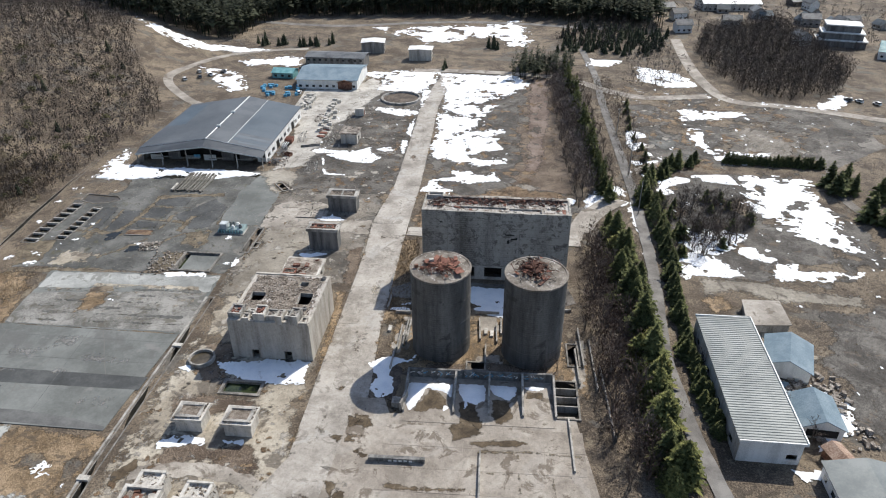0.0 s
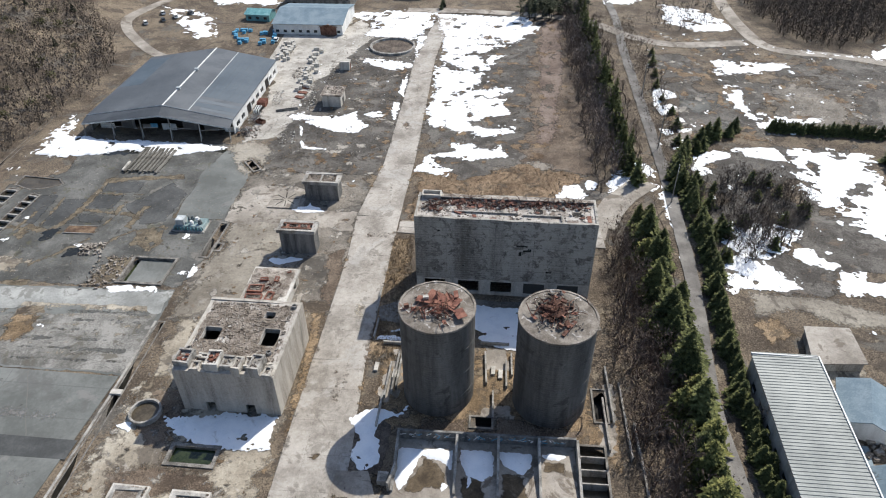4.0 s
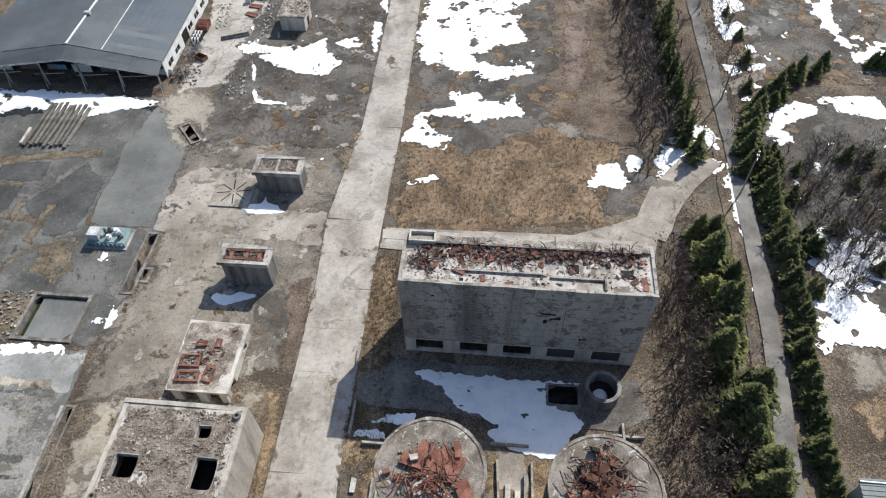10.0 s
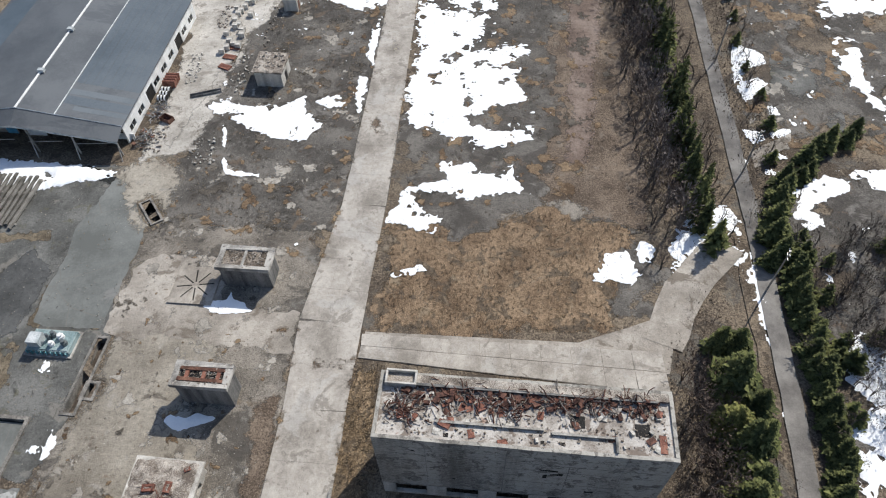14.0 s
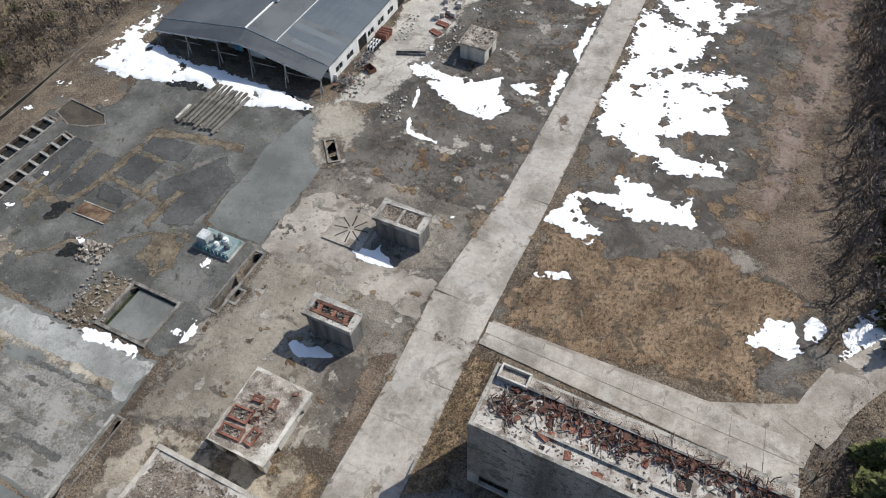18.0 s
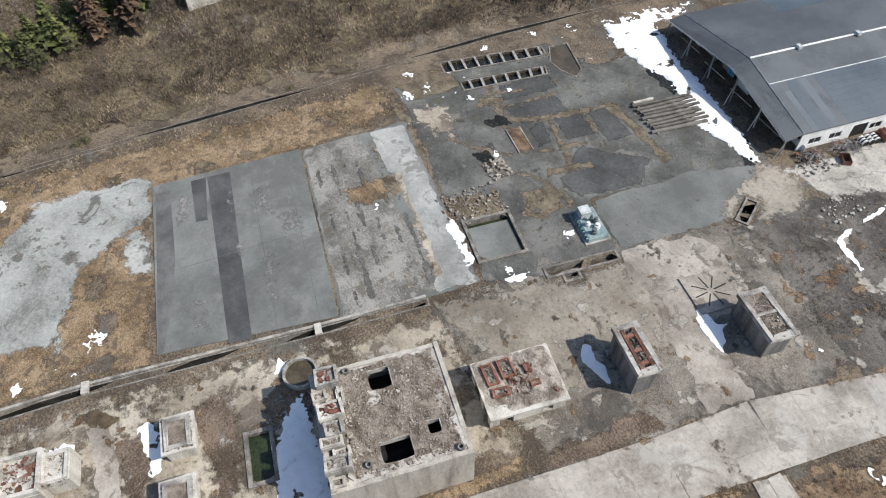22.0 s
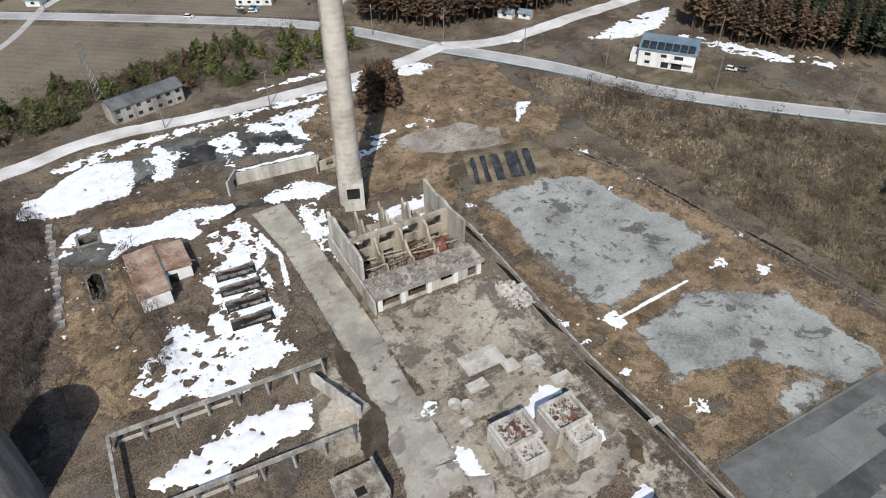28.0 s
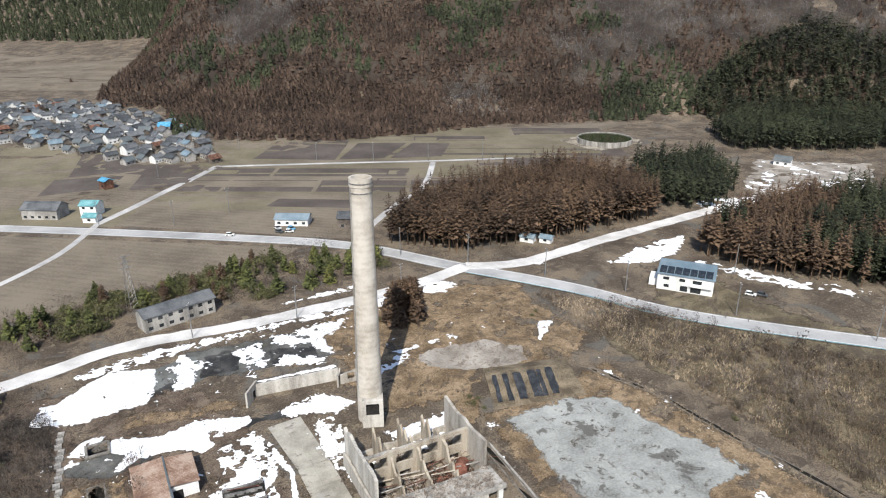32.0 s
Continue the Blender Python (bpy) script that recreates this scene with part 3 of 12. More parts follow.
# ---- ground ----


def pit_box(x, y, w, d, rot):
    """Corners of a turned rectangle."""
    m = pose(x, y, 0, 0, 0, rot)
    return [tuple((m @ Vector(p))[:2]) for p in ((-w / 2, -d / 2, 0), (w / 2, -d / 2, 0), (w / 2, d / 2, 0), (-w / 2, d / 2, 0))]


def strip(line, w):
    """Outline of a band of width w along a line."""
    out, back = [], []
    for i, p in enumerate(line):
        a, b = Vector(line[max(i - 1, 0)]), Vector(line[min(i + 1, len(line) - 1)])
        d = (b - a).normalized()
        out.append((p[0] - d.y * w / 2, p[1] + d.x * w / 2))
        back.append((p[0] + d.y * w / 2, p[1] - d.x * w / 2))
    return out + back[::-1]


TRENCH = [(-62.2, 147.2), (-64.0, 127), (-66.2, 106.6), (-68.2, 87), (-69.0, 70), (-70.6, 56), (-73.0, 40), (-75.4, 20)]
DITCH = [(-133, 248), (-134.6, 195), (-133.2, 157), (-132, 115), (-130.4, 72), (-128, 48), (-127, 26), (-121, 8)]
SQUARE = pit_box(-71.5, 165, 10.6, 9.4, -6)
SLOT = pit_box(-58.6, 177.3, 2.2, 14.6, -6)
HOLE = pit_box(-57.0, 174.2, 2.0, 3.0, -6)
YARDPIT = pit_box(-57.0, 214.3, 2.2, 6.9, 34)
POOL = pit_box(-45.2, 112.2, 8.4, 3.8, -6)
TANKS = pit_box(25.6, 107.6, 5.2, 11.4, -5)
SUMP = pit_box(20.1, 147.4, 5.2, 3.6, -6)
SUMP2 = pit_box(29.6, 122.5, 2.6, 8, -5)
SUMP3 = pit_box(6.8, 118.9, 4.2, 2.6, -5)
PITN = pit_box(2.2, -27, 4.6, 4.2, -4)
PITN2 = pit_box(4.6, -8.6, 3.4, 10.4, -4)
LADDER = [(-129.2, 177), (-124.9, 203.6), (-121.2, 202.9), (-124.6, 176.6)]
LADDER2 = [(-119.8, 178.6), (-117, 200.4), (-113.9, 199.4), (-116.4, 178.2)]
POND = [(-124, 205.4), (-123.6, 210.3), (-112.2, 208.1), (-109.9, 205.3), (-114.1, 203.2), (-118.2, 202.6)]
PITS += [strip(TRENCH, 1.5), strip(DITCH, 1.5), SQUARE, SLOT, HOLE, YARDPIT, POOL, TANKS, SUMP, SUMP2, SUMP3, PITN, PITN2, POND, LADDER, LADDER2]


def ground_sheet():
    xs = np.unique(np.concatenate([np.linspace(-2600, -600, 41), np.linspace(-600, 300, 181), np.linspace(300, 2200, 30)]))
    ys = np.unique(np.concatenate([np.linspace(-2600, -900, 40), np.linspace(-900, 620, 240), np.linspace(620, 2400, 30)]))
    X, Y = np.meshgrid(xs, ys, indexing="ij")
    Z = height(X, Y) - 3.2 * np.clip((inside_by(X, Y, [(-141, -34), (62, -34), (62, 262), (-141, 262)]) - 2) / 5, 0, 1)
    g = Geo()
    nx, ny = X.shape
    g.v = list(zip(X.ravel().tolist(), Y.ravel().tolist(), Z.ravel().tolist()))
    g.f = [(i * ny + j, (i + 1) * ny + j, (i + 1) * ny + j + 1, i * ny + j + 1) for i in range(nx - 1) for j in range(ny - 1)]
    return single("ground", g, SOIL, "brown soil with dry winter grass", "ground", "structure", smooth=True)


ground_sheet()
patch("ground", [(-141, -34), (62, -34), (62, 262), (-141, 262)], SOIL, "brown soil of the yard with dry grass", "ground", step=2.2, amp=0.0)

RUSTW = mat("rusty_weeds", ((0.07, 0.043, 0.03), (0.13, 0.083, 0.055), (0.22, 0.155, 0.1)), 0.5, 2.5, bump=0.8)
# yard surfaces, from the lowest layer up
patch("bank_grass", [(-200, -20), (-135, -5), (-137, 130), (-138, 230), (-170, 230), (-215, 90)], BANKG, "tall dry straw grass on the bank", "grass", "stuff", amp=6, size=14, step=2.5, drape=True, holes=0.12)
patch("bank_grass", [(-128, 95), (-128, 160), (-116, 160), (-114, 104), (-122, 60), (-128, 60)], BANKG, "dry straw grass beside the ditch", "grass", "stuff", amp=1.5, size=5, holes=0.45)
patch("yard_pavement", [(-62, 146), (-24, 152), (-20, 205), (-16, 250), (-50, 232), (-60, 205)], GRIT, "grey gritty yard between the ruins", "ground", amp=2.0)
patch("yard_pavement", [(-68, 60), (-32, 60), (-31, 150), (-60, 150)], DUST, "pale dusty concrete yard", "ground", amp=2.0, size=6, holes=0.16)
patch("yard_pavement", [(-72, 38), (-40, 34), (-30, 62), (-69, 62)], DUST, "pale dusty concrete yard", "ground", amp=1.5, size=5)
patch("yard_pavement", [(-61, 146), (-36, 154), (-36, 182), (-48, 202), (-58, 204)], WORN, "worn brown-grey concrete across the yard", "ground", amp=2.0, size=6)
patch("yard_pavement", [(-64, 228), (-48, 233), (-44, 300), (-40, 345), (-52, 345), (-60, 285)], PALEY, "pale dusty track past the warehouse", "ground", amp=1.0, size=5)
patch("yard_pavement", [(-58, 212), (-18, 206), (-8, 250), (-2, 330), (-30, 335), (-46, 290)], DARKF, "grey gritty yard between the ruins", "ground", amp=2.0)
patch("field_earth", [(-8, 190), (40, 188), (46, 260), (56, 300), (60, 350), (8, 350), (-4, 260)], DARKF, "grey-brown bare field", "ground", amp=4.0, size=9, step=0.9)
patch("field_earth", [(24, 215), (44, 205), (56, 300), (62, 352), (44, 350), (36, 300)], EARTH, "brown strip of earth along the trees", "ground", amp=3.0, size=7)
PINKE = mat("reddish_track_earth", ((0.115, 0.083, 0.067), (0.175, 0.132, 0.109), (0.24, 0.19, 0.16)), 0.1, 1.4, bump=0.5, soft=1.6, grain=0.8)
patch("dirt_track", [(28, 226), (34, 225), (38, 238), (46, 283), (54, 345), (44, 345), (36, 283), (31, 238)], PINKE, "bare reddish wheel track through the field", "ground", amp=0.9, size=5, step=0.6)
patch("mud_patch", [(13.5, 213.1), (28.1, 216), (33.6, 212.5), (30, 205), (26.1, 199), (18.5, 202.1), (12, 206.8)], GRIT, "grey dried mud in the field", "ground", amp=1.2, size=4, step=0.5)
patch("mud_smear", [(22.8, 211.4), (25, 211), (27, 206), (26.8, 202), (24.8, 202.7), (23.6, 206.6)], WORN, "pale smear of dried mud", "ground", amp=0.6, size=2, step=0.4)
patch("dry_grass", [(-9, 184), (34, 184), (40, 208), (24, 214), (6, 206), (-8, 212)], FSTRAW, "flattened dry grass", "grass", "stuff", amp=2.5, size=5)
patch("dry_grass", [(-20, 136), (-9, 135), (-8, 177), (-14, 177)], STRAW, "flattened dry grass beside the way", "grass", "stuff", amp=1.0, size=4)
patch("dry_grass", [(-14, 116), (-13, 137), (-6, 140), (10, 137), (26, 138), (33, 120), (31, 108), (24, 112), (-8, 117)], STRAW, "rusty dry grass round the silos", "grass", "stuff", amp=0.9, size=4, step=0.6, holes=0.2)
for k, poly in enumerate(([(-13, 124), (-10.4, 138), (-8.4, 138), (-9, 124)], [(8, 132), (13, 132), (13, 138), (8.6, 138)], [(28, 112), (31, 128), (33, 128), (31, 112)], [(7, 119), (13, 119), (13, 123), (7, 123)])):
    patch("concrete_patch", poly, SOLID_DUST, "pale broken concrete between the silos", "floor", amp=0.7, size=2.5, step=0.4, seed=950 + k, holes=0.25)
patch("damp_stain", [(-8, 115), (24, 113), (26, 117), (12, 121), (-4, 120)], EARTH, "dark damp ground behind the bays", "ground", amp=0.9, size=3, step=0.5)
patch("dry_grass", [(-30, 108), (-27.6, 108), (-26, 150), (-30, 150)], STRAW, "strip of dry grass along the way", "grass", "stuff", amp=0.6, size=4)
patch("damp_stain", [(-29.2, 172.1), (-24.5, 173.1), (-23.1, 156), (-26.6, 150), (-29, 155)], EARTH, "damp brown stain on the yard", "ground", amp=0.9, size=4)
patch("damp_stain", [(-58.8, 103), (-60.4, 110), (-51, 111), (-40, 108), (-38, 104), (-46, 104)], EARTH, "damp brown stain on the yard", "ground", amp=0.9, size=4)
patch("damp_stain", [(-48, 118), (-54, 113), (-58, 117), (-58, 128), (-50, 128)], EARTH, "damp brown stain on the yard", "ground", amp=1.2, size=4)
patch("damp_stain", [(-38, 84), (-46, 90), (-58, 92), (-56, 97), (-40, 96), (-35, 90)], EARTH, "damp brown stain on the yard", "ground", amp=1.6, size=5)
patch("old_floor", [(-124, 163), (-62, 158.6), (-56, 184), (-66, 228), (-112, 230), (-113, 212), (-126, 205)], ASPH, "dark cracked asphalt floor with weeds", "floor", amp=0.8, size=4)
WEED = mat("matted_weeds", ((0.08, 0.064, 0.045), (0.145, 0.118, 0.083), (0.22, 0.183, 0.13)), 0.3, 2.0, bump=0.8, stain=[((0.12, 0.11, 0.09), 0.5, 0.6, 0.8), ((0.1, 0.066, 0.045), 0.35, 0.62, 0.7)], soft=0.45, grain=0.7)
DAMPA = mat("damp_asphalt", ((0.05, 0.051, 0.049), (0.07, 0.071, 0.069), (0.1, 0.101, 0.098)), 0.1, 1.0, rough=0.7, bump=0.15, soft=0.5, grain=0.4)
for k, poly in enumerate(([(-107, 184), (-99.4, 185), (-97.8, 198), (-106, 197.6)], [(-98.6, 192.6), (-98, 199.4), (-89.8, 198.8), (-90.2, 191.6)], [(-97.6, 201), (-97, 206.2), (-86, 206.6), (-86, 200)], [(-97.8, 185.6), (-98.8, 190), (-91.4, 189), (-90.6, 184.8)], [(-115, 186), (-108.6, 185), (-107.8, 200), (-113.6, 199.6)], [(-88, 194), (-84, 198), (-78, 206), (-72, 200), (-74, 186), (-80, 184)])):
    patch("damp_asphalt", poly, DAMPA, "smooth dark damp asphalt between weedy joints", "floor", amp=0.5, size=3, step=0.5, seed=840 + k)
for k, (w, line) in enumerate(((1.6, [(-116, 184), (-107.4, 182.6), (-99.4, 181.2)]), (0.9, [(-98, 200.2), (-91, 199.4), (-84, 199)]), (2.6, [(-98.6, 206.8), (-88, 208), (-75.7, 208.6)]), (2.2, [(-103, 182.4), (-99.6, 189.2), (-98.2, 198), (-97.2, 208.6)]), (1.7, [(-97.8, 191.8), (-93, 190.6), (-88.6, 189.9)]), (1.3, [(-91, 180.4), (-89, 188), (-88, 196)]),
                               (2.0, [(-88, 189.8), (-82.4, 189)]), (2.6, [(-83.2, 182.6), (-82.4, 188), (-81.4, 193.2)]), (0.8, [(-107.1, 180), (-106.6, 188), (-106.3, 198)]), (1.0, [(-113.4, 180), (-111, 190), (-110, 201)]), (2.2, [(-71.9, 187), (-70.8, 197), (-68.4, 211), (-66, 220)]), (1.2, [(-60, 186.4), (-58, 202), (-58.6, 211)]), (1.0, [(-88.4, 171.6), (-84.6, 178.6), (-80.2, 182.4)]), (1.6, [(-102, 168), (-97, 172), (-91, 178.6)]), (2.4, [(-124.6, 161), (-112.4, 161.4), (-98, 160.2)]))):
    patch("weeds", strip(line, w), WEED, "line of dry weeds in a joint of the old floor", "grass", "stuff", amp=0.55, size=2.2, step=0.35, seed=800 + k)
for k, poly in enumerate(([(-84, 160), (-83.4, 171), (-76.4, 170.6), (-77.6, 160)], [(-74, 173), (-80, 176), (-79.6, 182), (-73, 184), (-71.6, 176)], [(-128, 172), (-126, 178), (-118, 178), (-117, 166), (-124, 164)], [(-113, 180), (-110.4, 186), (-107.4, 184), (-109.4, 178)])):
    patch("weeds", poly, WEED, "brown soil and weeds over the old floor", "grass", "stuff", amp=0.9, size=2.6, step=0.4, seed=880 + k, holes=0.15)
for k, poly in enumerate(([(-103.5, 177.5), (-104.9, 181.2), (-103, 183.2), (-100.7, 183.1), (-101.4, 178.8)], [(-94.9, 171), (-94.8, 174.3), (-90.6, 174.4), (-90.6, 171.5)], [(-106, 225.2), (-95.1, 225.1), (-93.9, 222.5), (-104.7, 221.8)], [(-75, 228), (-66, 225.4), (-68, 222.6), (-76, 225.6)])):
    patch("wet_patch", poly, DARKWATER, "dark wet patch on the old floor", "puddle", amp=0.6, size=2.0, step=0.35, seed=860 + k)
t = thing("overgrown_bed", "rectangular kerbed bed of rusty brown weeds", "bed", -95, 182.3, 0, -4)
for a in (-1.75, 1.55):
    part("kerb", Geo().box(-4.0, a, 0, 4.0, a + 0.2, 0.3).jitter(0.03), WALLC, t)
part("fill", blob([(-4, -1.5), (4, -1.5), (4, 1.5), (-4, 1.5)], step=0.4, amp=0.15, size=1.5, thick=0.15, z=0.2), RUSTW, t, "rusty matted weeds", pose(0, 0, 0))
patch("concrete_patch", [(-117, 164), (-110, 162), (-100, 170), (-112, 172)], DUST, "pale worn patch of concrete", "floor", amp=1.8, size=4)
patch("old_floor", [(-72.1, 187.5), (-59, 186.3), (-57.4, 202), (-57.2, 210.8), (-62.4, 218.3), (-63.8, 227), (-67.4, 223), (-71.4, 210.1), (-71, 205.8)], APRON, "smooth grey concrete ramp", "floor", amp=0.4, size=4)
patch("concrete_patch", [(-58.6, 185.4), (-24, 181), (-24, 189), (-38, 190), (-39.4, 201.4), (-49, 203), (-56.4, 201)], SOLID_DUST, "pale concrete slabs crossing the yard", "floor", amp=1.0, size=4)
patch("apron", [(-111.6, 136.6), (-111.7, 160.7), (-62.3, 157.8), (-64.6, 131.6)], APRON, "worn grey concrete apron", "pavement", amp=0.4)
patch("apron", [(-108, 150), (-108, 160), (-62.6, 157.4), (-64.0, 149), (-88, 152)], DUST, "bleached strip of concrete apron", "pavement", amp=0.7, size=4)
patch("dirt_patch", [(-97.0, 140.6), (-96.8, 152.9), (-90.9, 152.3), (-87.9, 145.2), (-91.8, 141.1)], SOIL, "dirt over the worn apron", "ground", amp=0.8)
patch("weeds", [(-76, 148), (-72, 148), (-66, 150), (-70, 152)], STRAW, "dry weeds grown over the apron", "grass", "stuff", amp=0.8, size=2)
patch("dry_grass", [(-127.5, 8), (-82, 10), (-75, 40), (-70.6, 70), (-69, 98), (-108, 103), (-114, 160), (-127.5, 160)], STRAW, "rusty dry grass between the slurry plots", "grass", "stuff", amp=1.0, size=6, step=0.9, holes=0.22)
patch("slurry_plot", [(-118.6, 79.7), (-118.0, 102.6), (-106.2, 104.4), (-95, 88), (-78.7, 83.3), (-82.3, 68.9), (-100, 68)], PLOT, "blue-grey dried slurry plot", "ground", amp=1.3, size=5)
patch("slurry_plot", [(-103.1, 95.9), (-104.0, 101.3), (-89.0, 101.8), (-89.8, 96.6)], PLOT, "small blue-grey slurry patch in dry grass", "ground", amp=1.3, size=4)
patch("slurry_plot", [(-86.0, 15.0), (-105, 14), (-116, 21.6), (-121.4, 60), (-84, 63), (-79.0, 58), (-80.7, 40)], PLOT, "blue-grey cracked slurry plot", "ground", amp=1.5, size=6)
for s, poly in enumerate(([(-112, 22), (-118, 56), (-90, 60), (-84, 40), (-92, 20)], [(-90, 15), (-112, 18), (-112, 34), (-86, 34)], [(-116, 82), (-114, 100), (-106, 100), (-96, 84), (-84, 80), (-84, 72), (-100, 71)])):
    patch("crust", poly, EARTH if s == 1 else GRIT, "dark cracked crust on the slurry", "ground", amp=2.0, size=2.2 if s < 2 else 3.2, step=0.5, seed=5 + s, holes=0.86)
patch("dirt_patch", [(-84, 38), (-79, 40), (-79, 58), (-82, 62), (-84, 50)], EARTH, "dark damp edge of the plot", "ground", amp=1.2, size=3)
patch("dry_grass", [(-60, -24), (-66, -60), (-120, -62), (-140, -50), (-134, -8), (-118, 2), (-92, -4), (-78, 12), (-76, 0), (-62, -4)], STRAW, "dry straw grass on the slope by the chimney", "grass", "stuff", amp=2.5, size=7, holes=0.2)
patch("round_slab", [(-79.4, -21.7), (-89.4, -25), (-105.6, -21.6), (-112.4, -13), (-109.3, -4.8), (-98.8, -6.2), (-89.8, -11)], SOLID_DUST, "pale round hardstanding", "ground", amp=1.0)
patch("hardstanding", [(-22, -47), (-26, -63), (-66, -56), (-62, -38), (-44, -41)], ASPH, "dark asphalt hardstanding", "floor", amp=1.0)
WETB = mat("wet_black_floor", ((0.022, 0.022, 0.021), (0.04, 0.039, 0.037), (0.08, 0.077, 0.072)), 0.2, 1.5, rough=0.6, bump=0.3)
patch("hardstanding", [(-6, -57), (-29, -60), (-27, -45), (-12, -43)], APRON, "smooth blue-grey floor slab", "floor", amp=0.8)
for poly in ([(-30, -57), (-40.4, -58), (-36.6, -44.7), (-26, -45.3)], [(-47.4, -50.9), (-60, -46.2), (-57.8, -38), (-44.5, -41.1)], [(-10, -46), (-22, -48), (-22, -44), (-12, -42)], [(-30, -20), (-38, -19), (-44, -16), (-30, -17)]):
    patch("wet_floor", poly, WETB, "black wet patch of old floor", "floor", amp=0.9, size=3, step=0.5, holes=0.2)
patch("dirt_patch", [(14, -60), (-26, -40), (-32, 0), (-30, 34), (-6, 36), (24, 40), (40, 20), (42, -50)], EARTH, "dark weedy soil of the far yard", "ground", amp=2.0, size=7, step=0.9, holes=0.22)
# leaf litter colour with the thicket's shade painted into it
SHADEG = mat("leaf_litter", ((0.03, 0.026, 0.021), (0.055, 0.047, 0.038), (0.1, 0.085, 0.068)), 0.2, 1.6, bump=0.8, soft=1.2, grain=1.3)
patch("leaf_litter", [(10.4, -46), (10.6, -23), (13.4, -8), (16.4, 4), (19.6, 13), (22, 30), (30, 38), (37, 30), (46, 22), (40, 4), (50, -14), (44, -34), (34, -50), (20, -54)], SHADEG, "leaf litter darkened for the shade under the thicket", "ground", amp=0.8, size=4, step=0.8)
patch("dry_grass", [(10, -20), (6, -15), (-1.6, -14), (-1.4, 0), (0.6, 12), (4, 32), (18, 30), (19, 16), (15, 3), (12.6, -8)], STRAW, "straw-coloured grass beside the thicket", "grass", "stuff", amp=1.2, size=4, step=0.6, holes=0.15)
patch("hardstanding", [(10.4, -25), (1.5, -25), (-8, -22), (-9, -17.6), (1.8, -15), (9.6, -20)], ASPH, "dark strip of asphalt", "floor", amp=0.6)
patch("dirt_patch", [(-6, -38), (-30, -31), (-32, -26), (-18, -28), (-4, -32)], STRAW, "olive matted weeds behind the shed", "grass", "stuff", amp=1.2, size=4, step=0.6, holes=0.2)
patch("hardstanding", [(-29, 66), (-14, 60), (-20, 46), (-28, 40)], DUST, "pale broken concrete apron", "floor", amp=1.2)
patch("damp_stain", [(-37.2, 45), (-37.8, 58), (-40, 58), (-38.6, 45)], EARTH, "damp brown stain on the yard", "ground", amp=0.6)
patch("damp_stain", [(-62.9, 57.2), (-66.0, 62.2), (-63.2, 71), (-61, 68)], EARTH, "damp brown stain on the yard", "ground", amp=0.9)
STAINC = mat("brown_wet_concrete", ((0.05, 0.036, 0.022), (0.085, 0.062, 0.038), (0.13, 0.099, 0.065)), 0.25, 1.5, rough=0.8, bump=0.1, stain=((0.17, 0.138, 0.1), 0.5, 0.6, 0.7), soft=0.5, grain=0.5)
patch("pale_track", strip([(-33, 83.4), (-38, 86.8), (-45, 89.2), (-53, 89.6), (-61, 88.6)], 3.4), SOLID_DUST, "pale compacted track across the yard", "ground", amp=0.5, size=4, step=0.5)
for k, poly in enumerate(([(-63.4, 85.6), (-64.4, 88.8), (-60.6, 92.6), (-59, 89.6)], [(-63.6, 66), (-66.2, 70.2), (-62.8, 71.6), (-60.8, 68.8)], [(-36.4, 44.6), (-38.6, 46.8), (-38.6, 58.8), (-36.3, 57.4)])):
    patch("damp_stain", poly, STAINC, "olive-brown damp stain on the yard", "stain", amp=0.4, size=2.4, step=0.35, seed=740 + k)
# right of the lane
patch("yard_pavement", [(-110.7, 304.6), (-98.2, 352), (-76.2, 352), (-55.6, 329.7), (-47, 322), (-36, 350), (-28.4, 321.6), (-43.5, 282.3), (-51, 260.3), (-58, 232), (-62, 240), (-63, 275), (-77.4, 299.6), (-92.9, 312)], PALEY, "pale concrete yard round the warehouse", "ground", amp=1.2, size=6, step=0.9)
patch("hardstanding", [(140.9, 267.5), (175.2, 270.6), (172.4, 246.5), (142.5, 226.1), (136.8, 243.9)], SOLID_GRIT, "old grey concrete hardstanding", "floor", amp=0.6, step=1.0)
patch("hardstanding", [(69, 156), (88, 153), (94, 149), (110, 146), (108, 140), (85, 143), (77, 148), (68, 146)], WORN, "broken grey slabs beside the snow field", "floor", amp=0.6, step=0.6)
patch("dry_grass", [(66, 146), (73.6, 147), (75, 141), (68, 138)], STRAW, "straw-coloured soil beside the low block", "grass", "stuff", amp=0.6, size=3, step=0.5)
t = thing("low_annexe", "low flat-roofed concrete block beside the ribbed shed", "building", 0, 0, 0)
part("wall", slab([(75.9, 140.8), (84.5, 140.1), (83.3, 130.7), (73.4, 130.9)], 0, 2.3), WALLC, t)
part("roof", slab([(75.6, 141.2), (84.9, 140.5), (83.7, 130.3), (73.0, 130.5)], 2.3, 2.55), SOLID_DUST, t, "pale flat roof slab")
patch("hardstanding", [(75, 133), (84, 132.8), (88, 120), (76, 117)], DUST, "pale concrete floor slab", "floor", amp=0.3)
patch("hardstanding", [(84.9, 264.3), (102.5, 260.8), (91.3, 232.4), (78.7, 247)], ASPH, "old asphalt square", "floor", amp=0.6, step=0.9)
patch("field_earth", [(66, 158), (100, 150), (128, 160), (126, 226), (100, 226), (70, 216)], DARKF, "grey weedy wasteland", "ground", amp=4, size=9, step=1.0, holes=0.3)
patch("field_earth", [(72, 236), (130, 226), (190, 268), (150, 300), (84, 316)], DARKF, "grey weedy wasteland", "ground", amp=4, size=9, step=1.0, holes=0.4)
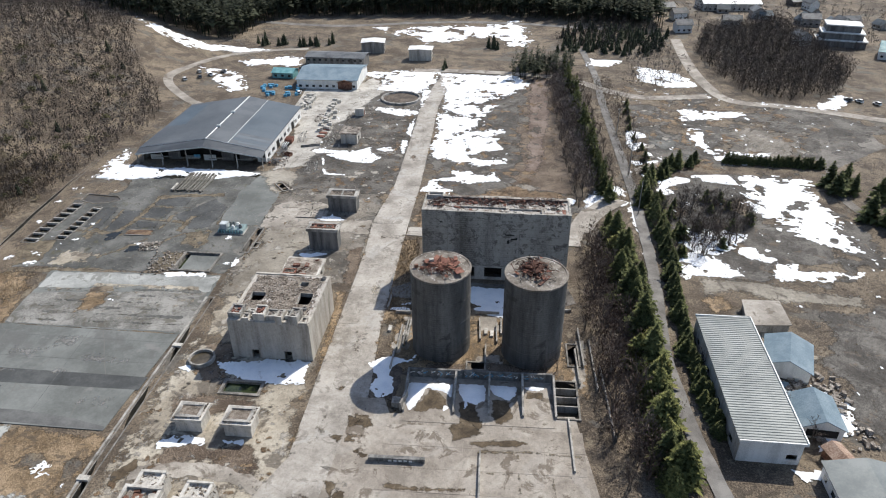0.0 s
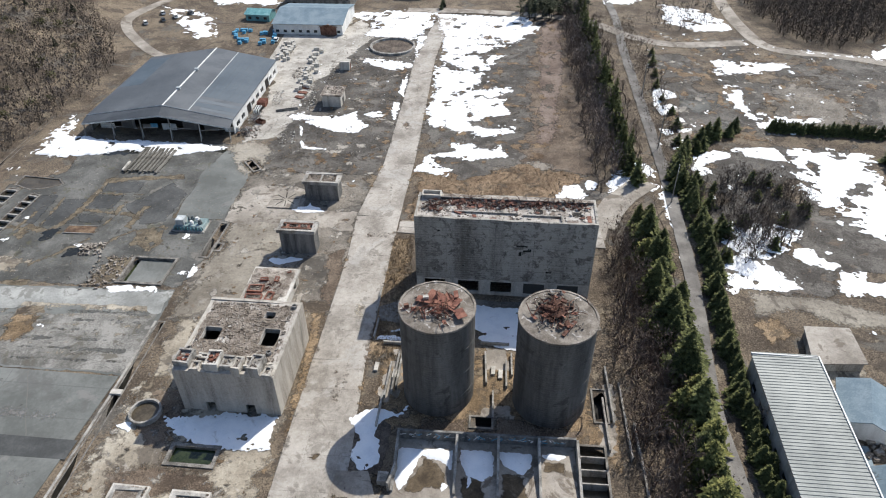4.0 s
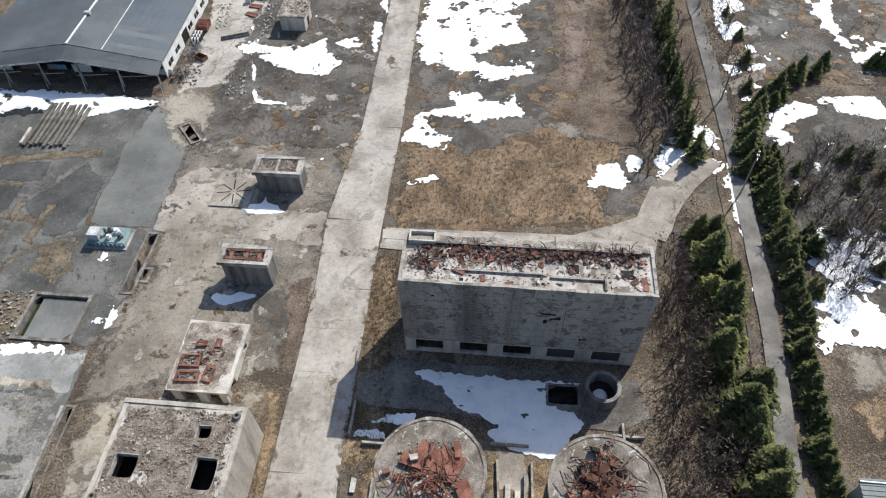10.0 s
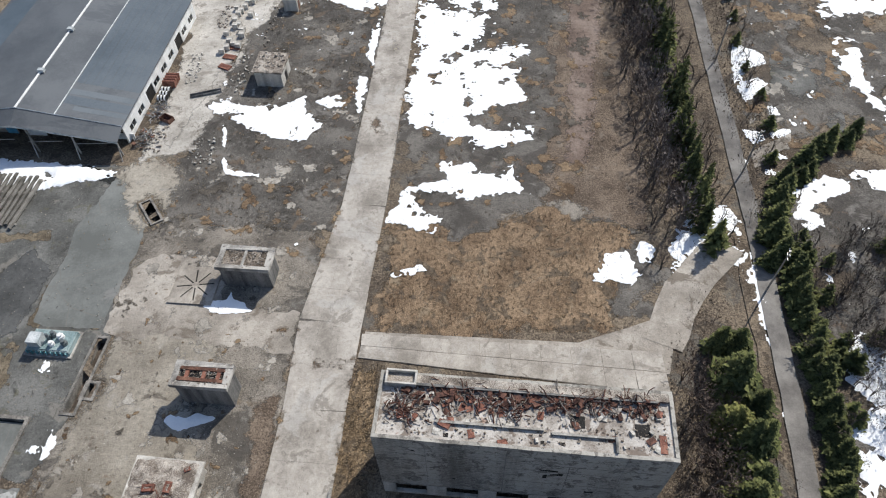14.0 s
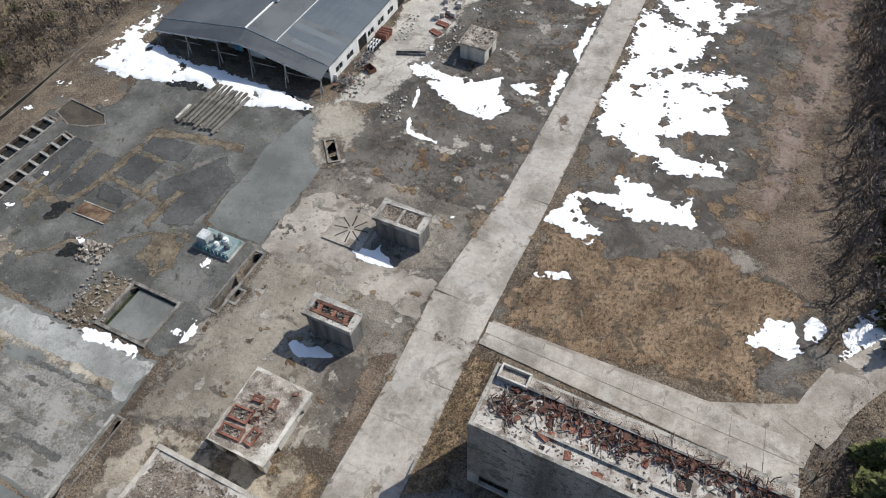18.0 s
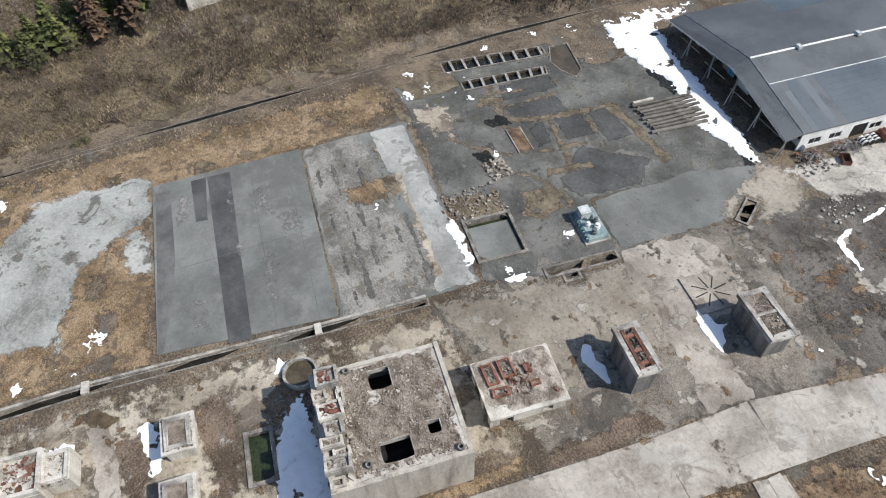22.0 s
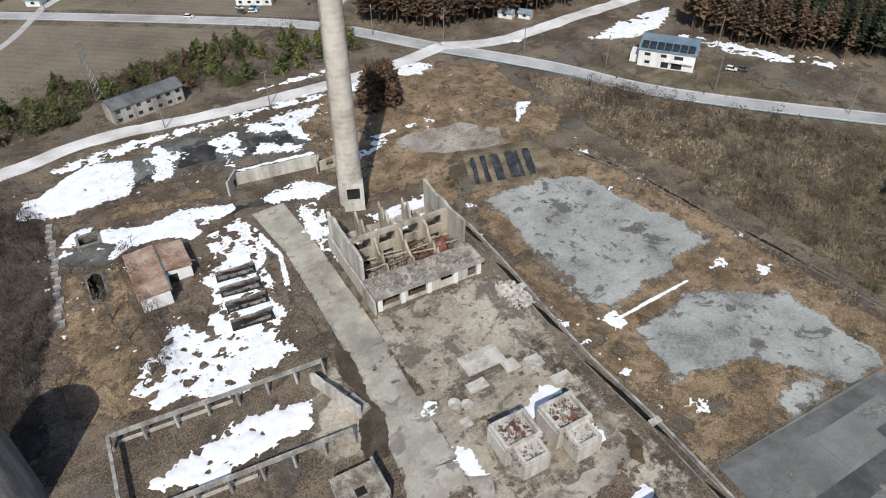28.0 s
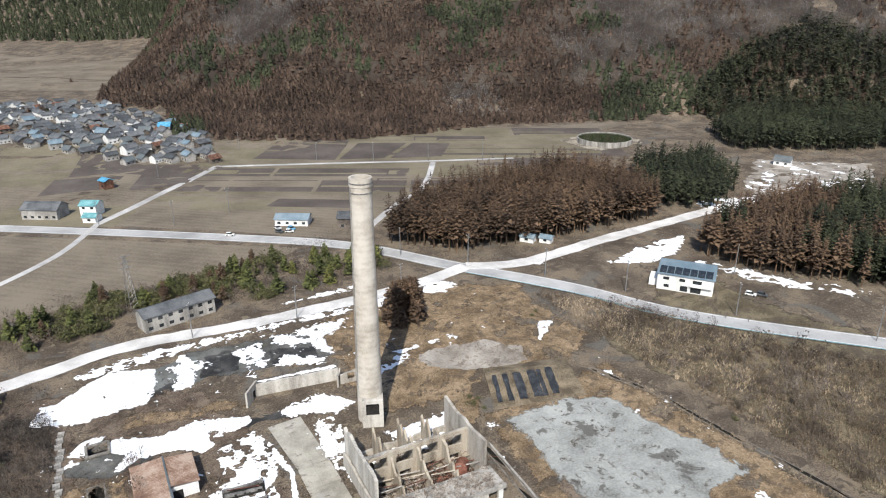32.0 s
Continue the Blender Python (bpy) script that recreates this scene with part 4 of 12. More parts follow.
patch("damp_stain", [(22, -46), (12, -38), (9.4, -22), (16, -6), (24, 8), (40, 10), (46, -44)], EARTH, "dark leaf-strewn strip at the yard's edge", "ground", amp=2.0, size=6, step=0.8)
patch("hardstanding", [(108, 236), (128, 232), (150, 262), (118, 270)], GRIT, "gritty grey yard", "floor", amp=3, size=8, step=1.0)
patch("gravel_yard", [(84, 88), (86, 118), (96, 138), (130, 148), (150, 100), (120, 70)], DARKF, "stony grey-brown wasteland", "ground", amp=4, size=8, step=1.0)

STRIPED = mat("worn_striped_concrete", ((0.12, 0.117, 0.105), (0.2, 0.194, 0.178), (0.31, 0.3, 0.276)), 0.12, 1.2, bump=0.3, stain=[((0.11, 0.1, 0.08), 0.2, 0.57, 0.8), ((0.3, 0.29, 0.27), 0.3, 0.6, 0.7)])
patch("apron", [(-111.4, 136.9), (-111.4, 150), (-64.2, 150), (-64.7, 132.2)], STRIPED, "worn and weedy concrete apron with pale streaks", "pavement", amp=0.4, step=0.6)
for k in range(11):
    y = 134.6 + 1.45 * k
    patch("pale_streak", [(-110 + 3 * (k % 3), y + 3.4), (-110 + 3 * (k % 3), y + 4.0), (-66, y + 1.0 + 0.6 * (k % 2)), (-66, y)], DUST if k % 2 else ASPH, "pale streak worn along the apron" if k % 2 else "dark weedy streak along the apron", "pavement", amp=0.5, size=6, step=0.5, seed=70 + k, holes=0.35)
patch("apron", [(-111, 152.4), (-110.6, 160.2), (-62.8, 157.2), (-63.4, 149.4), (-66, 149.6), (-67, 152), (-96, 154.4), (-97, 152)], COOLP, "bleached pale strip of concrete apron", "pavement", amp=0.35, size=3, step=0.5)
patch("dirt_patch", [(-97.0, 140.6), (-96.8, 151), (-91.9, 150.3), (-88.9, 145.2), (-91.8, 141.1)], STRAW, "dirt and straw over the worn apron", "ground", amp=0.9, step=0.5)
DARKG = mat("dark_weathered_apron", ((0.08, 0.081, 0.08), (0.115, 0.116, 0.113), (0.16, 0.16, 0.155)), 0.1, 1.0, bump=0.15, grain=0.4)
FADED = mat("dusty_smear", ((0.17, 0.167, 0.16), (0.215, 0.211, 0.203), (0.27, 0.266, 0.256)), 0.1, 0.8, bump=0.1, soft=1.6, grain=0.4)
single("apron", slab([(-113.6, 104), (-112.2, 136.2), (-65.6, 131.1), (-70.5, 99.5)], 0.0, 0.19), APRON, "smooth blue-grey concrete apron", "pavement", "structure")
single("apron_band", slab([(-111.6, 115.4), (-111.2, 120.2), (-67.2, 115.6), (-67.8, 111.5)], 0.15, 0.196), DARKB, "dark strip across the apron", "pavement", "structure")
single("apron_band", slab([(-111.8, 111.9), (-111.6, 115.1), (-99.0, 113.3), (-99.3, 111.0)], 0.15, 0.195), DARKB, "short dark strip beside the long one", "pavement", "structure")
single("apron_band", slab([(-111.0, 104.4), (-110.6, 107.4), (-91, 105.6), (-79, 103.2), (-70.6, 100.6), (-70.4, 99.6), (-92, 102.2)], 0.15, 0.195), DARKG, "dark weathered strip along the apron's edge", "pavement", "structure")
for a, b in (((-112.1, 132.5), (-65.9, 127.8)), ((-112.2, 124.6), (-66.8, 120.2)), ((-88.4, 102.0), (-88.0, 133.4))):
    d = Vector((b[0] - a[0], b[1] - a[1])).normalized() * 0.05
    single("apron_joint", slab([(a[0] - d.y, a[1] + d.x), (b[0] - d.y, b[1] + d.x), (b[0] + d.y, b[1] - d.x), (a[0] + d.y, a[1] - d.x)], 0.15, 0.2), DARKG, "thin filled joint in the apron", "joint", "structure")
for k, (x, y, w, h) in enumerate(((-100, 125, 5, 1.6), (-80, 122, 7, 1.2), (-92, 129, 3, 2), (-76, 108, 4, 1.4), (-104, 109, 4, 1.2), (-96, 118, 10, 0.7), (-84, 117.4, 6, 0.5))):
    single("stain", blob([(x - w, y + 0.1 * w - h), (x + w, y - 0.1 * w - h), (x + w, y - 0.1 * w + h), (x - w, y + 0.1 * w + h)], step=0.6, amp=0.8, size=4, seed=610 + k, z=0.197 + 0.0004 * k, holes=0.2), FADED, "pale dusty smear on the apron", "stain", "structure", smooth=True)

# main way of concrete: slabs with open joints on a rough bed
WAY = [(-33.5, 76, 11), (-24.5, 90, 13.5), (-23, 112, 12.5), (-21.6, 135, 11), (-18.4, 170, 10.5), (-17.4, 187, 11.5), (-13.2, 215, 9), (-10.3, 250, 8.5), (-7, 296, 8), (-1.5, 331, 7), (2, 345, 7)]
WAY_BACK = [(-38.5, -14, 8.5), (-38.5, 5, 7.5), (-36.6, 28, 8), (-35.2, 42, 8.2), (-33, 55, 8.4), (-30.5, 72, 10), (-28, 80, 11)]


# ragged islands of weeds, damp soil and bare pale concrete on the yards
BLEACH = mat("bleached_crust", ((0.22, 0.203, 0.178), (0.3, 0.276, 0.24), (0.38, 0.354, 0.312)), 0.2, 1.5, bump=0.4, soft=0.9, grain=0.7)
DAMP = mat("damp_dark_grit", ((0.05, 0.043, 0.035), (0.09, 0.078, 0.064), (0.145, 0.127, 0.106)), 0.2, 1.8, bump=0.6, soft=0.9, grain=0.9)
RUSSET = mat("russet_weeds", ((0.085, 0.055, 0.033), (0.16, 0.11, 0.068), (0.25, 0.182, 0.115)), 0.25, 1.9, bump=0.9, soft=0.35, grain=1.2)
YARD_S = [(-68, 62), (-32, 62), (-31, 150), (-60, 150)]
YARD_M = [(-61, 148), (-27, 152), (-24, 205), (-58, 206)]
YARD_N = [(-56, 208), (-20, 206), (-14, 250), (-8, 300), (-38, 300), (-48, 240)]
FIELD_S = [(-6, 214), (30, 214), (46, 260), (54, 300), (54, 345), (10, 345), (0, 260)]
RUINS = [(-72, 36), (-41, 34), (-33, 62), (-68, 62)]
WASTE = [(70, 226), (130, 226), (160, 270), (140, 300), (84, 330)]
for k, (poly, m, h, sz, what, kind) in enumerate((
        (YARD_N, RUSSET, 0.98, 3.0, "russet weeds growing in the gritty yard", "weeds"), (YARD_N, BLEACH, 0.98, 4.5, "pale bare crust showing through the grit", "ground"), (YARD_N, DAMP, 0.92, 4.0, "dark damp grit", "ground"),
        (YARD_M, DAMP, 1.08, 3.5, "dark damp grit", "ground"), (YARD_M, BLEACH, 0.98, 4.0, "pale dusty crust on the yard", "ground"), (YARD_M, RUSSET, 1.1, 2.4, "russet weeds in the yard's cracks", "weeds"),
        (YARD_S, DAMP, 1.1, 3.0, "dark damp soil on the yard", "ground"), (YARD_S, RUSSET, 1.08, 2.6, "russet weeds on the yard", "weeds"), (YARD_S, BLEACH, 1.02, 3.4, "bleached concrete showing through the dust", "ground"),
        (FIELD_S, RUSSET, 0.95, 4.0, "russet grass in the bare field", "weeds"), (FIELD_S, DAMP, 1.0, 5.0, "dark damp earth in the field", "ground"),
        (RUINS, DAMP, 1.1, 2.6, "dark soil between the broken slabs", "ground"), (RUINS, BLEACH, 0.95, 3.0, "bleached concrete between the ruins", "ground"), (RUINS, RUSSET, 1.08, 2.2, "russet weeds between the slabs", "weeds"),
        (WASTE, RUSSET, 0.95, 5.0, "russet grass on the wasteland", "weeds"), (WASTE, BLEACH, 1.05, 5.0, "pale gravel on the wasteland", "ground"))):
    patch("weeds" if m is RUSSET else "bare_ground", poly, m, what, kind, "stuff", amp=0.8, size=sz, step=0.5, seed=400 + 7 * k, holes=h, fray=0.8)
patch("yard_pavement", [(-71, 227), (-60, 231), (-52, 226), (-53, 215), (-58, 208), (-62, 212), (-66, 222)], WORN, "worn grey concrete before the warehouse corner", "ground", amp=0.6, size=3, step=0.5)


def way_points(line, step):
    out = []
    for a, b in zip(line, line[1:]):
        n = max(1, round(math.dist(a[:2], b[:2]) / step))
        out += [tuple(a[i] + (b[i] - a[i]) * k / n for i in range(3)) for k in range(n)]
    return out + [line[-1]]


def way(name, line, z, surface=None):
    road = single(name, ribbon(line, 10, z - 0.035, wob=0.2), SOLID_GRIT, "pale worn concrete way of large slabs", "road", "structure")
    rng = random.Random(len(line))
    pts = way_points(line, 8.0)
    for (ax, ay, aw), (bx, by, bw) in zip(pts, pts[1:]):
        d = Vector((bx - ax, by - ay)).normalized()
        n = Vector((-d.y, d.x))
        cuts = [-0.5, -0.02 + rng.uniform(-0.01, 0.01), 0.5] if aw < 10.8 else [-0.5, -0.17, 0.17, 0.5]
        for s0, s1 in zip(cuts, cuts[1:]):
            e, f = rng.uniform(-0.06, 0.06) * (s0 == -0.5), rng.uniform(-0.06, 0.06) * (s1 == 0.5)
            q = [Vector((ax, ay)) + n * (aw * s0 + 0.014 + e) + d * 0.014, Vector((bx, by)) + n * (bw * s0 + 0.014 + e) - d * 0.014,
                 Vector((bx, by)) + n * (bw * s1 - 0.014 + f) - d * 0.014, Vector((ax, ay)) + n * (aw * s1 - 0.014 + f) + d * 0.014]
            part("slab", slab([tuple(p) for p in q], z - 0.04, z + rng.uniform(-0.004, 0.004)), surface or CONC, road)


def edge_dirt(line, z, seed, w=1.7):
    """Washed-in dirt that eats into the edges of a way."""
    k = 0
    for side in (-1, 1):
        pts = way_points(line, 14.0)
        for a, b in zip(pts, pts[1:]):
            k += 1
            d = Vector((b[0] - a[0], b[1] - a[1])).normalized()
            n = Vector((-d.y, d.x)) * side
            P = [Vector(q[:2]) + n * (q[2] / 2 + o) for q, o in ((a, 0.6), (b, 0.6), (b, -w * 0.25), (a, -w * 0.25))]
            single("washed_dirt", blob([tuple(p) for p in P], step=0.45, amp=0.75, size=3.0, seed=seed + k, z=z, holes=0.2), (EARTH, GRIT, STRAW)[k % 3], "dirt and dead grass creeping over the way's edge", "ground", "stuff", smooth=True)


way("road_1", WAY, 0.175)
CONCG = mat("grey_way_concrete", ((0.24, 0.225, 0.189), (0.358, 0.337, 0.287), (0.474, 0.447, 0.386)), 0.1, 1.3, bump=0.25, rand=0.05, stain=[((0.15, 0.138, 0.12), 0.2, 0.58, 0.7), ((0.36, 0.345, 0.32), 0.09, 0.58, 0.6)], grain=0.35)
way("road_2", WAY_BACK, 0.175, CONCG)
edge_dirt(WAY, 0.195, 300)
edge_dirt(WAY_BACK, 0.195, 400)
single("puddle", blob([(-30.2, 37.9), (-31.9, 41.3), (-30.6, 48.7), (-29.8, 53), (-29.6, 57.8), (-26.2, 66.4), (-22, 65.2), (-23.6, 60.2), (-27.4, 52), (-28.2, 44)], step=0.4, amp=0.5, size=3, seed=531, z=0.198), MUDW, "brown muddy puddle along the way", "puddle", "structure", smooth=True)
for k, (x, y, w, h) in enumerate(((-30, 80, 5, 3), (-26, 100, 1.2, 4), (-21, 128, 1.4, 5), (-19, 150, 1.0, 3), (-17, 178, 3, 1.2), (-15, 200, 1, 4), (-12, 240, 1, 5), (-9, 270, 0.8, 4), (-35, 50, 1.4, 4), (-37, 20, 1, 5), (-24, 112, 2.5, 0.6), (-22, 140, 0.6, 6), (-14.5, 190, 0.7, 5))):
    single("stain", blob([(x - w, y - h), (x + w, y - h * 0.7), (x + w * 0.7, y + h), (x - w * 0.8, y + h * 0.8)], step=0.5, amp=1.0, size=2.6, seed=500 + k, z=0.197, holes=0.25), (EARTH, DUST)[k % 2], "worn stain on the concrete way", "ground", "stuff", smooth=True)
side_way = single("road_3", slab([(-12, 179.6), (29, 173.4), (41, 175.5), (45, 188), (36, 184.8), (26.4, 181.8), (-11, 184.8)], 0, 0.19), SOLID_DUST, "pale concrete side way of slabs", "road", "structure")
for k in range(10):
    x0, x1 = -11.6 + 5.2 * k, -11.6 + 5.2 * (k + 1)
    for s in (0, 1):
        a = [(x, 179.6 - 0.15 * (x + 12) + (4.8 + 0.06 * (x + 12)) * v) for x, v in ((x0 + 0.05, s * 0.5 + 0.01), (x1 - 0.05, s * 0.5 + 0.01), (x1 - 0.05, s * 0.5 + 0.49), (x0 + 0.05, s * 0.5 + 0.49))]
        part("slab", slab(a, 0.1, 0.225 + 0.006 * ((k * 7 + s * 3) % 4)), CONC, side_way)
single("road_4", ribbon([(41, 181), (47, 192), (58, 203)], 7, 0.24, wob=0.5), SOLID_DUST, "crumbling concrete ramp up to the lane", "road", "structure")
LANE_LINE = [(53, 60), (50.5, 85), (50, 105), (51.5, 125), (55, 143), (58.5, 162), (61.5, 185), (64, 205), (67.5, 243), (73, 304), (77.5, 342), (80, 400)]
single("road_5", ribbon(LANE_LINE, 3.4, 0.25, wob=0.15), LANE, "narrow grey asphalt lane", "road", "structure")
single("verge", ribbon([(p[0] - 3.2, p[1]) for p in LANE_LINE[:8]], 2.2, 0.2, wob=0.5), SOIL, "straw-coloured grass verge", "grass", "stuff")
ASPHR = mat("bleached_asphalt", ((0.3, 0.3, 0.297), (0.4, 0.4, 0.395), (0.5, 0.497, 0.49)), 0.05, 0.8, bump=0.1, grain=0.35)
WHITEG = mat("white_gravel", ((0.5, 0.485, 0.465), (0.64, 0.625, 0.605), (0.76, 0.75, 0.73)), 0.08, 1.2, bump=0.2, grain=0.35)
single("road_6", ribbon([(60, -250), (18, -222), (-64, -156), (-105, -118), (-130, -76), (-154, -37), (-171, 0), (-208, 48), (-270, 120)], 8.5, 0.1, drape=True), ASPHR, "sun-bleached grey two-lane road", "road", "structure")
for o in (-3.5, 3.5):
    single("road_line", ribbon([(x - o * 0.62, y - o * 0.78) if y < -100 else (x - o * 0.9, y - o * 0.44) for x, y in ((60, -250), (18, -222), (-64, -156), (-105, -118), (-130, -76), (-154, -37), (-171, 0), (-208, 48), (-270, 120))], 0.3, 0.16, drape=True), WHITEP, "white painted edge line", "road marking", "structure")
single("road_7", ribbon([(60, -62), (10, -72), (-13, -76), (-46, -71), (-83, -68.5), (-112, -69), (-134, -73)], 6.5, 0.13, drape=True, wob=0.4), WHITEG, "pale gravel road bleached by the sun", "road", "structure")
single("road_8", ribbon([(-134, -73), (-156, -64), (-200, -66), (-259, -67), (-312, -68), (-360, -68)], 7, 0.12, drape=True, wob=0.4), WHITEG, "pale road past the cedar grove", "road", "structure")
single("road_9", ribbon([(-20, -205), (-58, -243), (-95, -283)], 4, 0.14, drape=True), ROADM, "narrow pale farm track", "road", "structure")
single("road_10", ribbon([(-95, -283), (-160, -252), (-211, -226), (-260, -204)], 3.5, 0.13, drape=True), ROADM, "narrow pale farm track", "road", "structure")
single("road_11", ribbon([(-211, -222), (-190, -193), (-170, -171), (-150, -158), (-118, -130)], 3.5, 0.15, drape=True), ROADM, "narrow pale farm track", "road", "structure")
single("road_12", ribbon([(-20, -205), (0, -170), (30, -140)], 3, 0.13, drape=True), ROADM, "narrow pale farm track", "road", "structure")
single("road_13", ribbon([(141, 419), (132.5, 369), (129, 329), (133, 303), (157, 294), (189, 276), (240, 250)], 6, 0.12, drape=True), SOLID_DUST, "pale road through the woods", "road", "structure")
single("road_14", ribbon([(76, 322), (94, 309), (124, 310)], 6, 0.13, drape=True), SOLID_DUST, "pale side road", "road", "structure")
single("road_15", ribbon([(-80, 402), (-104, 397), (-126, 381), (-139, 349), (-137, 330), (-117, 304), (-106, 299)], 4.5, 0.15, drape=True), SOLID_DUST, "pale dirt loop track", "road", "structure")
single("road_16", ribbon([(-220, 472), (-137, 474), (-70, 461), (-10, 469), (43, 465), (120, 440)], 6, 0.15, drape=True), LANE, "grey road along the far woods", "road", "structure")
single("road_17", ribbon([(155, 262), (136, 213), (134, 192), (140, 170)], 3.5, 0.13, drape=True), SOLID_GRIT, "rough track through the wasteland", "road", "structure")
single("road_18", ribbon([(-16, 356), (20, 352), (60, 340), (76, 322)], 6, 0.28, drape=True, wob=0.3), SOLID_DUST, "pale track at the end of the yard", "road", "structure")

# farm fields beyond the far road
def field(poly, material, label, z):
    """A four-cornered field laid over the ground."""
    a, b, c, d = [Vector(p) for p in poly]
    n, m = max(1, int((b - a).length / 9)), max(1, int((d - a).length / 9))
    g = Geo()
    for i in range(n + 1):
        for j in range(m + 1):
            p = (a.lerp(b, i / n)).lerp(d.lerp(c, i / n), j / m)
            g.v.append((p.x, p.y, hz(p.x, p.y) + z))
    g.f = [(i * (m + 1) + j, (i + 1) * (m + 1) + j, (i + 1) * (m + 1) + j + 1, i * (m + 1) + j + 1) for i in range(n) for j in range(m)]
    single("field", g, material, label, "field", "structure")


FA, FB = Vector((-0.84, 0.54)), Vector((-0.54, -0.84))


def far_quad(b0, b1, a0, a1):
    o = Vector((4, 126))
    return [tuple(o + FA * b + FB * a) for b, a in ((b0, a0), (b1, a0), (b1, a1), (b0, a1))]


rng = random.Random(4)
n = 0
PLOTS_FAR = ([(-119.9, -291.2), (-162.2, -260.5), (-188.0, -297.0), (-148.4, -325.9)] , [(-165.0, -260.1), (-191.0, -248.1), (-225.4, -280.0), (-196.3, -297.1)] , [(-193.8, -246.0), (-224.2, -232.7), (-249.8, -262.1), (-228.5, -277.7)] , [(-93.4, -189.8), (-129.9, -163.7), (-138.2, -174.2), (-103.9, -198.8)] , [(-16.5, -298.4), (-45.0, -291.5), (-56.4, -328.8), (-29.9, -348.0)] , [(0.8, -268.1), (-31.7, -262.3), (-43.9, -285.4), (-9.6, -296.8)] , [(-41.2, -255.4), (-67.5, -248.8), (-85.7, -283.9), (-57.8, -296.6)] ,)
DRYG = mat("dry_meadow", ((0.13, 0.113, 0.07), (0.175, 0.152, 0.1), (0.225, 0.195, 0.13)), 0.03, 0.5, bump=0.3)
single("field", blob([(40, -255), (-64, -166), (-112, -122), (-150, -152), (-232, -160), (-300, -190), (-330, -232), (-430, -250), (-300, -292), (-206, -318), (-100, -372), (-60, -350), (60, -372), (140, -330)], step=9.0, amp=0.0, z=0.03, drape=True), FIELD, "wide pale winter fields", "field", "structure")
single("field", blob([(70, -235), (20, -212), (-60, -148), (-100, -116), (-86, -122), (-20, -118), (30, -112), (90, -100), (150, -160)], step=9.0, amp=0.0, z=0.035, drape=True), FIELD, "pale winter fields below the road", "field", "structure")
for a0, a1, cols in ((345, 372, (-170, -120, -70, -20, 40)), (376, 398, (-190, -100, -20, 60)), (401, 425, (-190, -90, 20, 90)), (428, 450, (-160, -60, 60, 120)), (462, 490, (-100, -30, 30, 75, 130)), (494, 520, (-90, -10, 50, 120))):
    for b0, b1 in zip(cols, cols[1:]):
        n += 1
        field(far_quad(b0 + 1.2, b1 - 1.2, a0, a1), TILLED if rng.random() < 0.45 else FIELD2, "stubble and tilled winter field", 0.04 + 0.0005 * n)
for b0, b1, a0, a1 in ((-330, -262, 345, 372), (-256, -214, 350, 378), (-330, -240, 380, 410), (-236, -190, 384, 420), (-330, -210, 415, 452), (-300, -210, 250, 285), (-290, -150, 288, 318), (-330, -200, 215, 245)):
    n += 1
    field(far_quad(b0, b1, a0, a1), TILLED if rng.random() < 0.5 else FIELD2, "stubble and tilled winter field", 0.04 + 0.0005 * n)
for k in range(16):
    a0 = 300 + 13.5 * k
    b0 = -185 + 12 * (k % 4) if a0 > 335 else -150
    b1 = 90 + 14 * (k % 3) if a0 > 420 else (40 if a0 > 335 else -70)
    cuts = sorted([b0, b1] + [rng.uniform(b0, b1) for _ in range(2)])
    for c0, c1 in zip(cuts, cuts[1:]):
        n += 1
        if c1 - c0 > 16:
            field(far_quad(c0 + 0.6, c1 - 0.6, a0, a0 + rng.choice((3.0, 8.5, 12))), rng.choice((DRYG, FIELD2, FIELD, FIELD2)), "narrow strip of winter field", 0.04 + 0.0005 * n)
for k, poly in enumerate(PLOTS_FAR):
    n += 1
    field(poly, TILLED, "dark tilled winter plot", 0.04 + 0.0005 * n)
for b0, b1, a0, a1 in ((-640, -330, 720, 800), (-640, -330, 810, 900), (-660, -340, 910, 1050)):
    n += 1
    field(far_quad(b0, b1, a0, a1), FIELD, "distant winter field", 0.04 + 0.0005 * n)

# ---- snow ----
for k, poly in enumerate(([(-58.5, 69.6), (-60.0, 72.6), (-51.8, 73.3), (-48.5, 71.5)], [(-58.0, 95.0), (-57.5, 97.4), (-49.2, 97.3), (-47.9, 95.8)], [(-35.9, 70.8), (-38.0, 71.9), (-37.5, 79.1), (-34.8, 79.0), (-34.2, 73.5)],
                          [(-78.6, 157.2), (-77.6, 159.6), (-67.5, 158.8), (-66.8, 157.6), (-72.3, 157.0)], [(-61.1, 161.9), (-61.2, 167.9), (-59.1, 164.8)])):
    snow(poly, 0.5, 1.8, 700 + k, label="narrow leftover strip of snow")
snow([(-2.4, 288), (16, 281), (10, 266), (25.5, 269), (25, 264.6), (20.6, 261), (23, 247), (16, 246), (9, 242), (9, 238.5), (23, 238), (22, 233.4), (13, 231.8), (4, 235), (-5, 241), (-5.9, 249), (-3.5, 266)], 1.4, 3.5, 1, 0.3, label="wide sheet of melting snow on the field")
snow([(0, 290), (18, 284), (24, 300), (12, 298), (30, 313), (43, 330), (35, 345), (-2, 350), (0, 310)], 1.8, 4.5, 2, 0.32, step=0.5, label="wide sheet of melting snow on the field")
snow([(-4.5, 219.4), (8.5, 216.8), (20.4, 217.8), (18.1, 227), (15.4, 222.4), (10, 225), (2.7, 227), (3.9, 222)], 0.9, 3, 3)
snow([(-8.9, 210), (1.4, 207.8), (2, 210.5), (-5, 218.6), (-6.2, 214.6)], 0.9, 2, 4, 0.25)
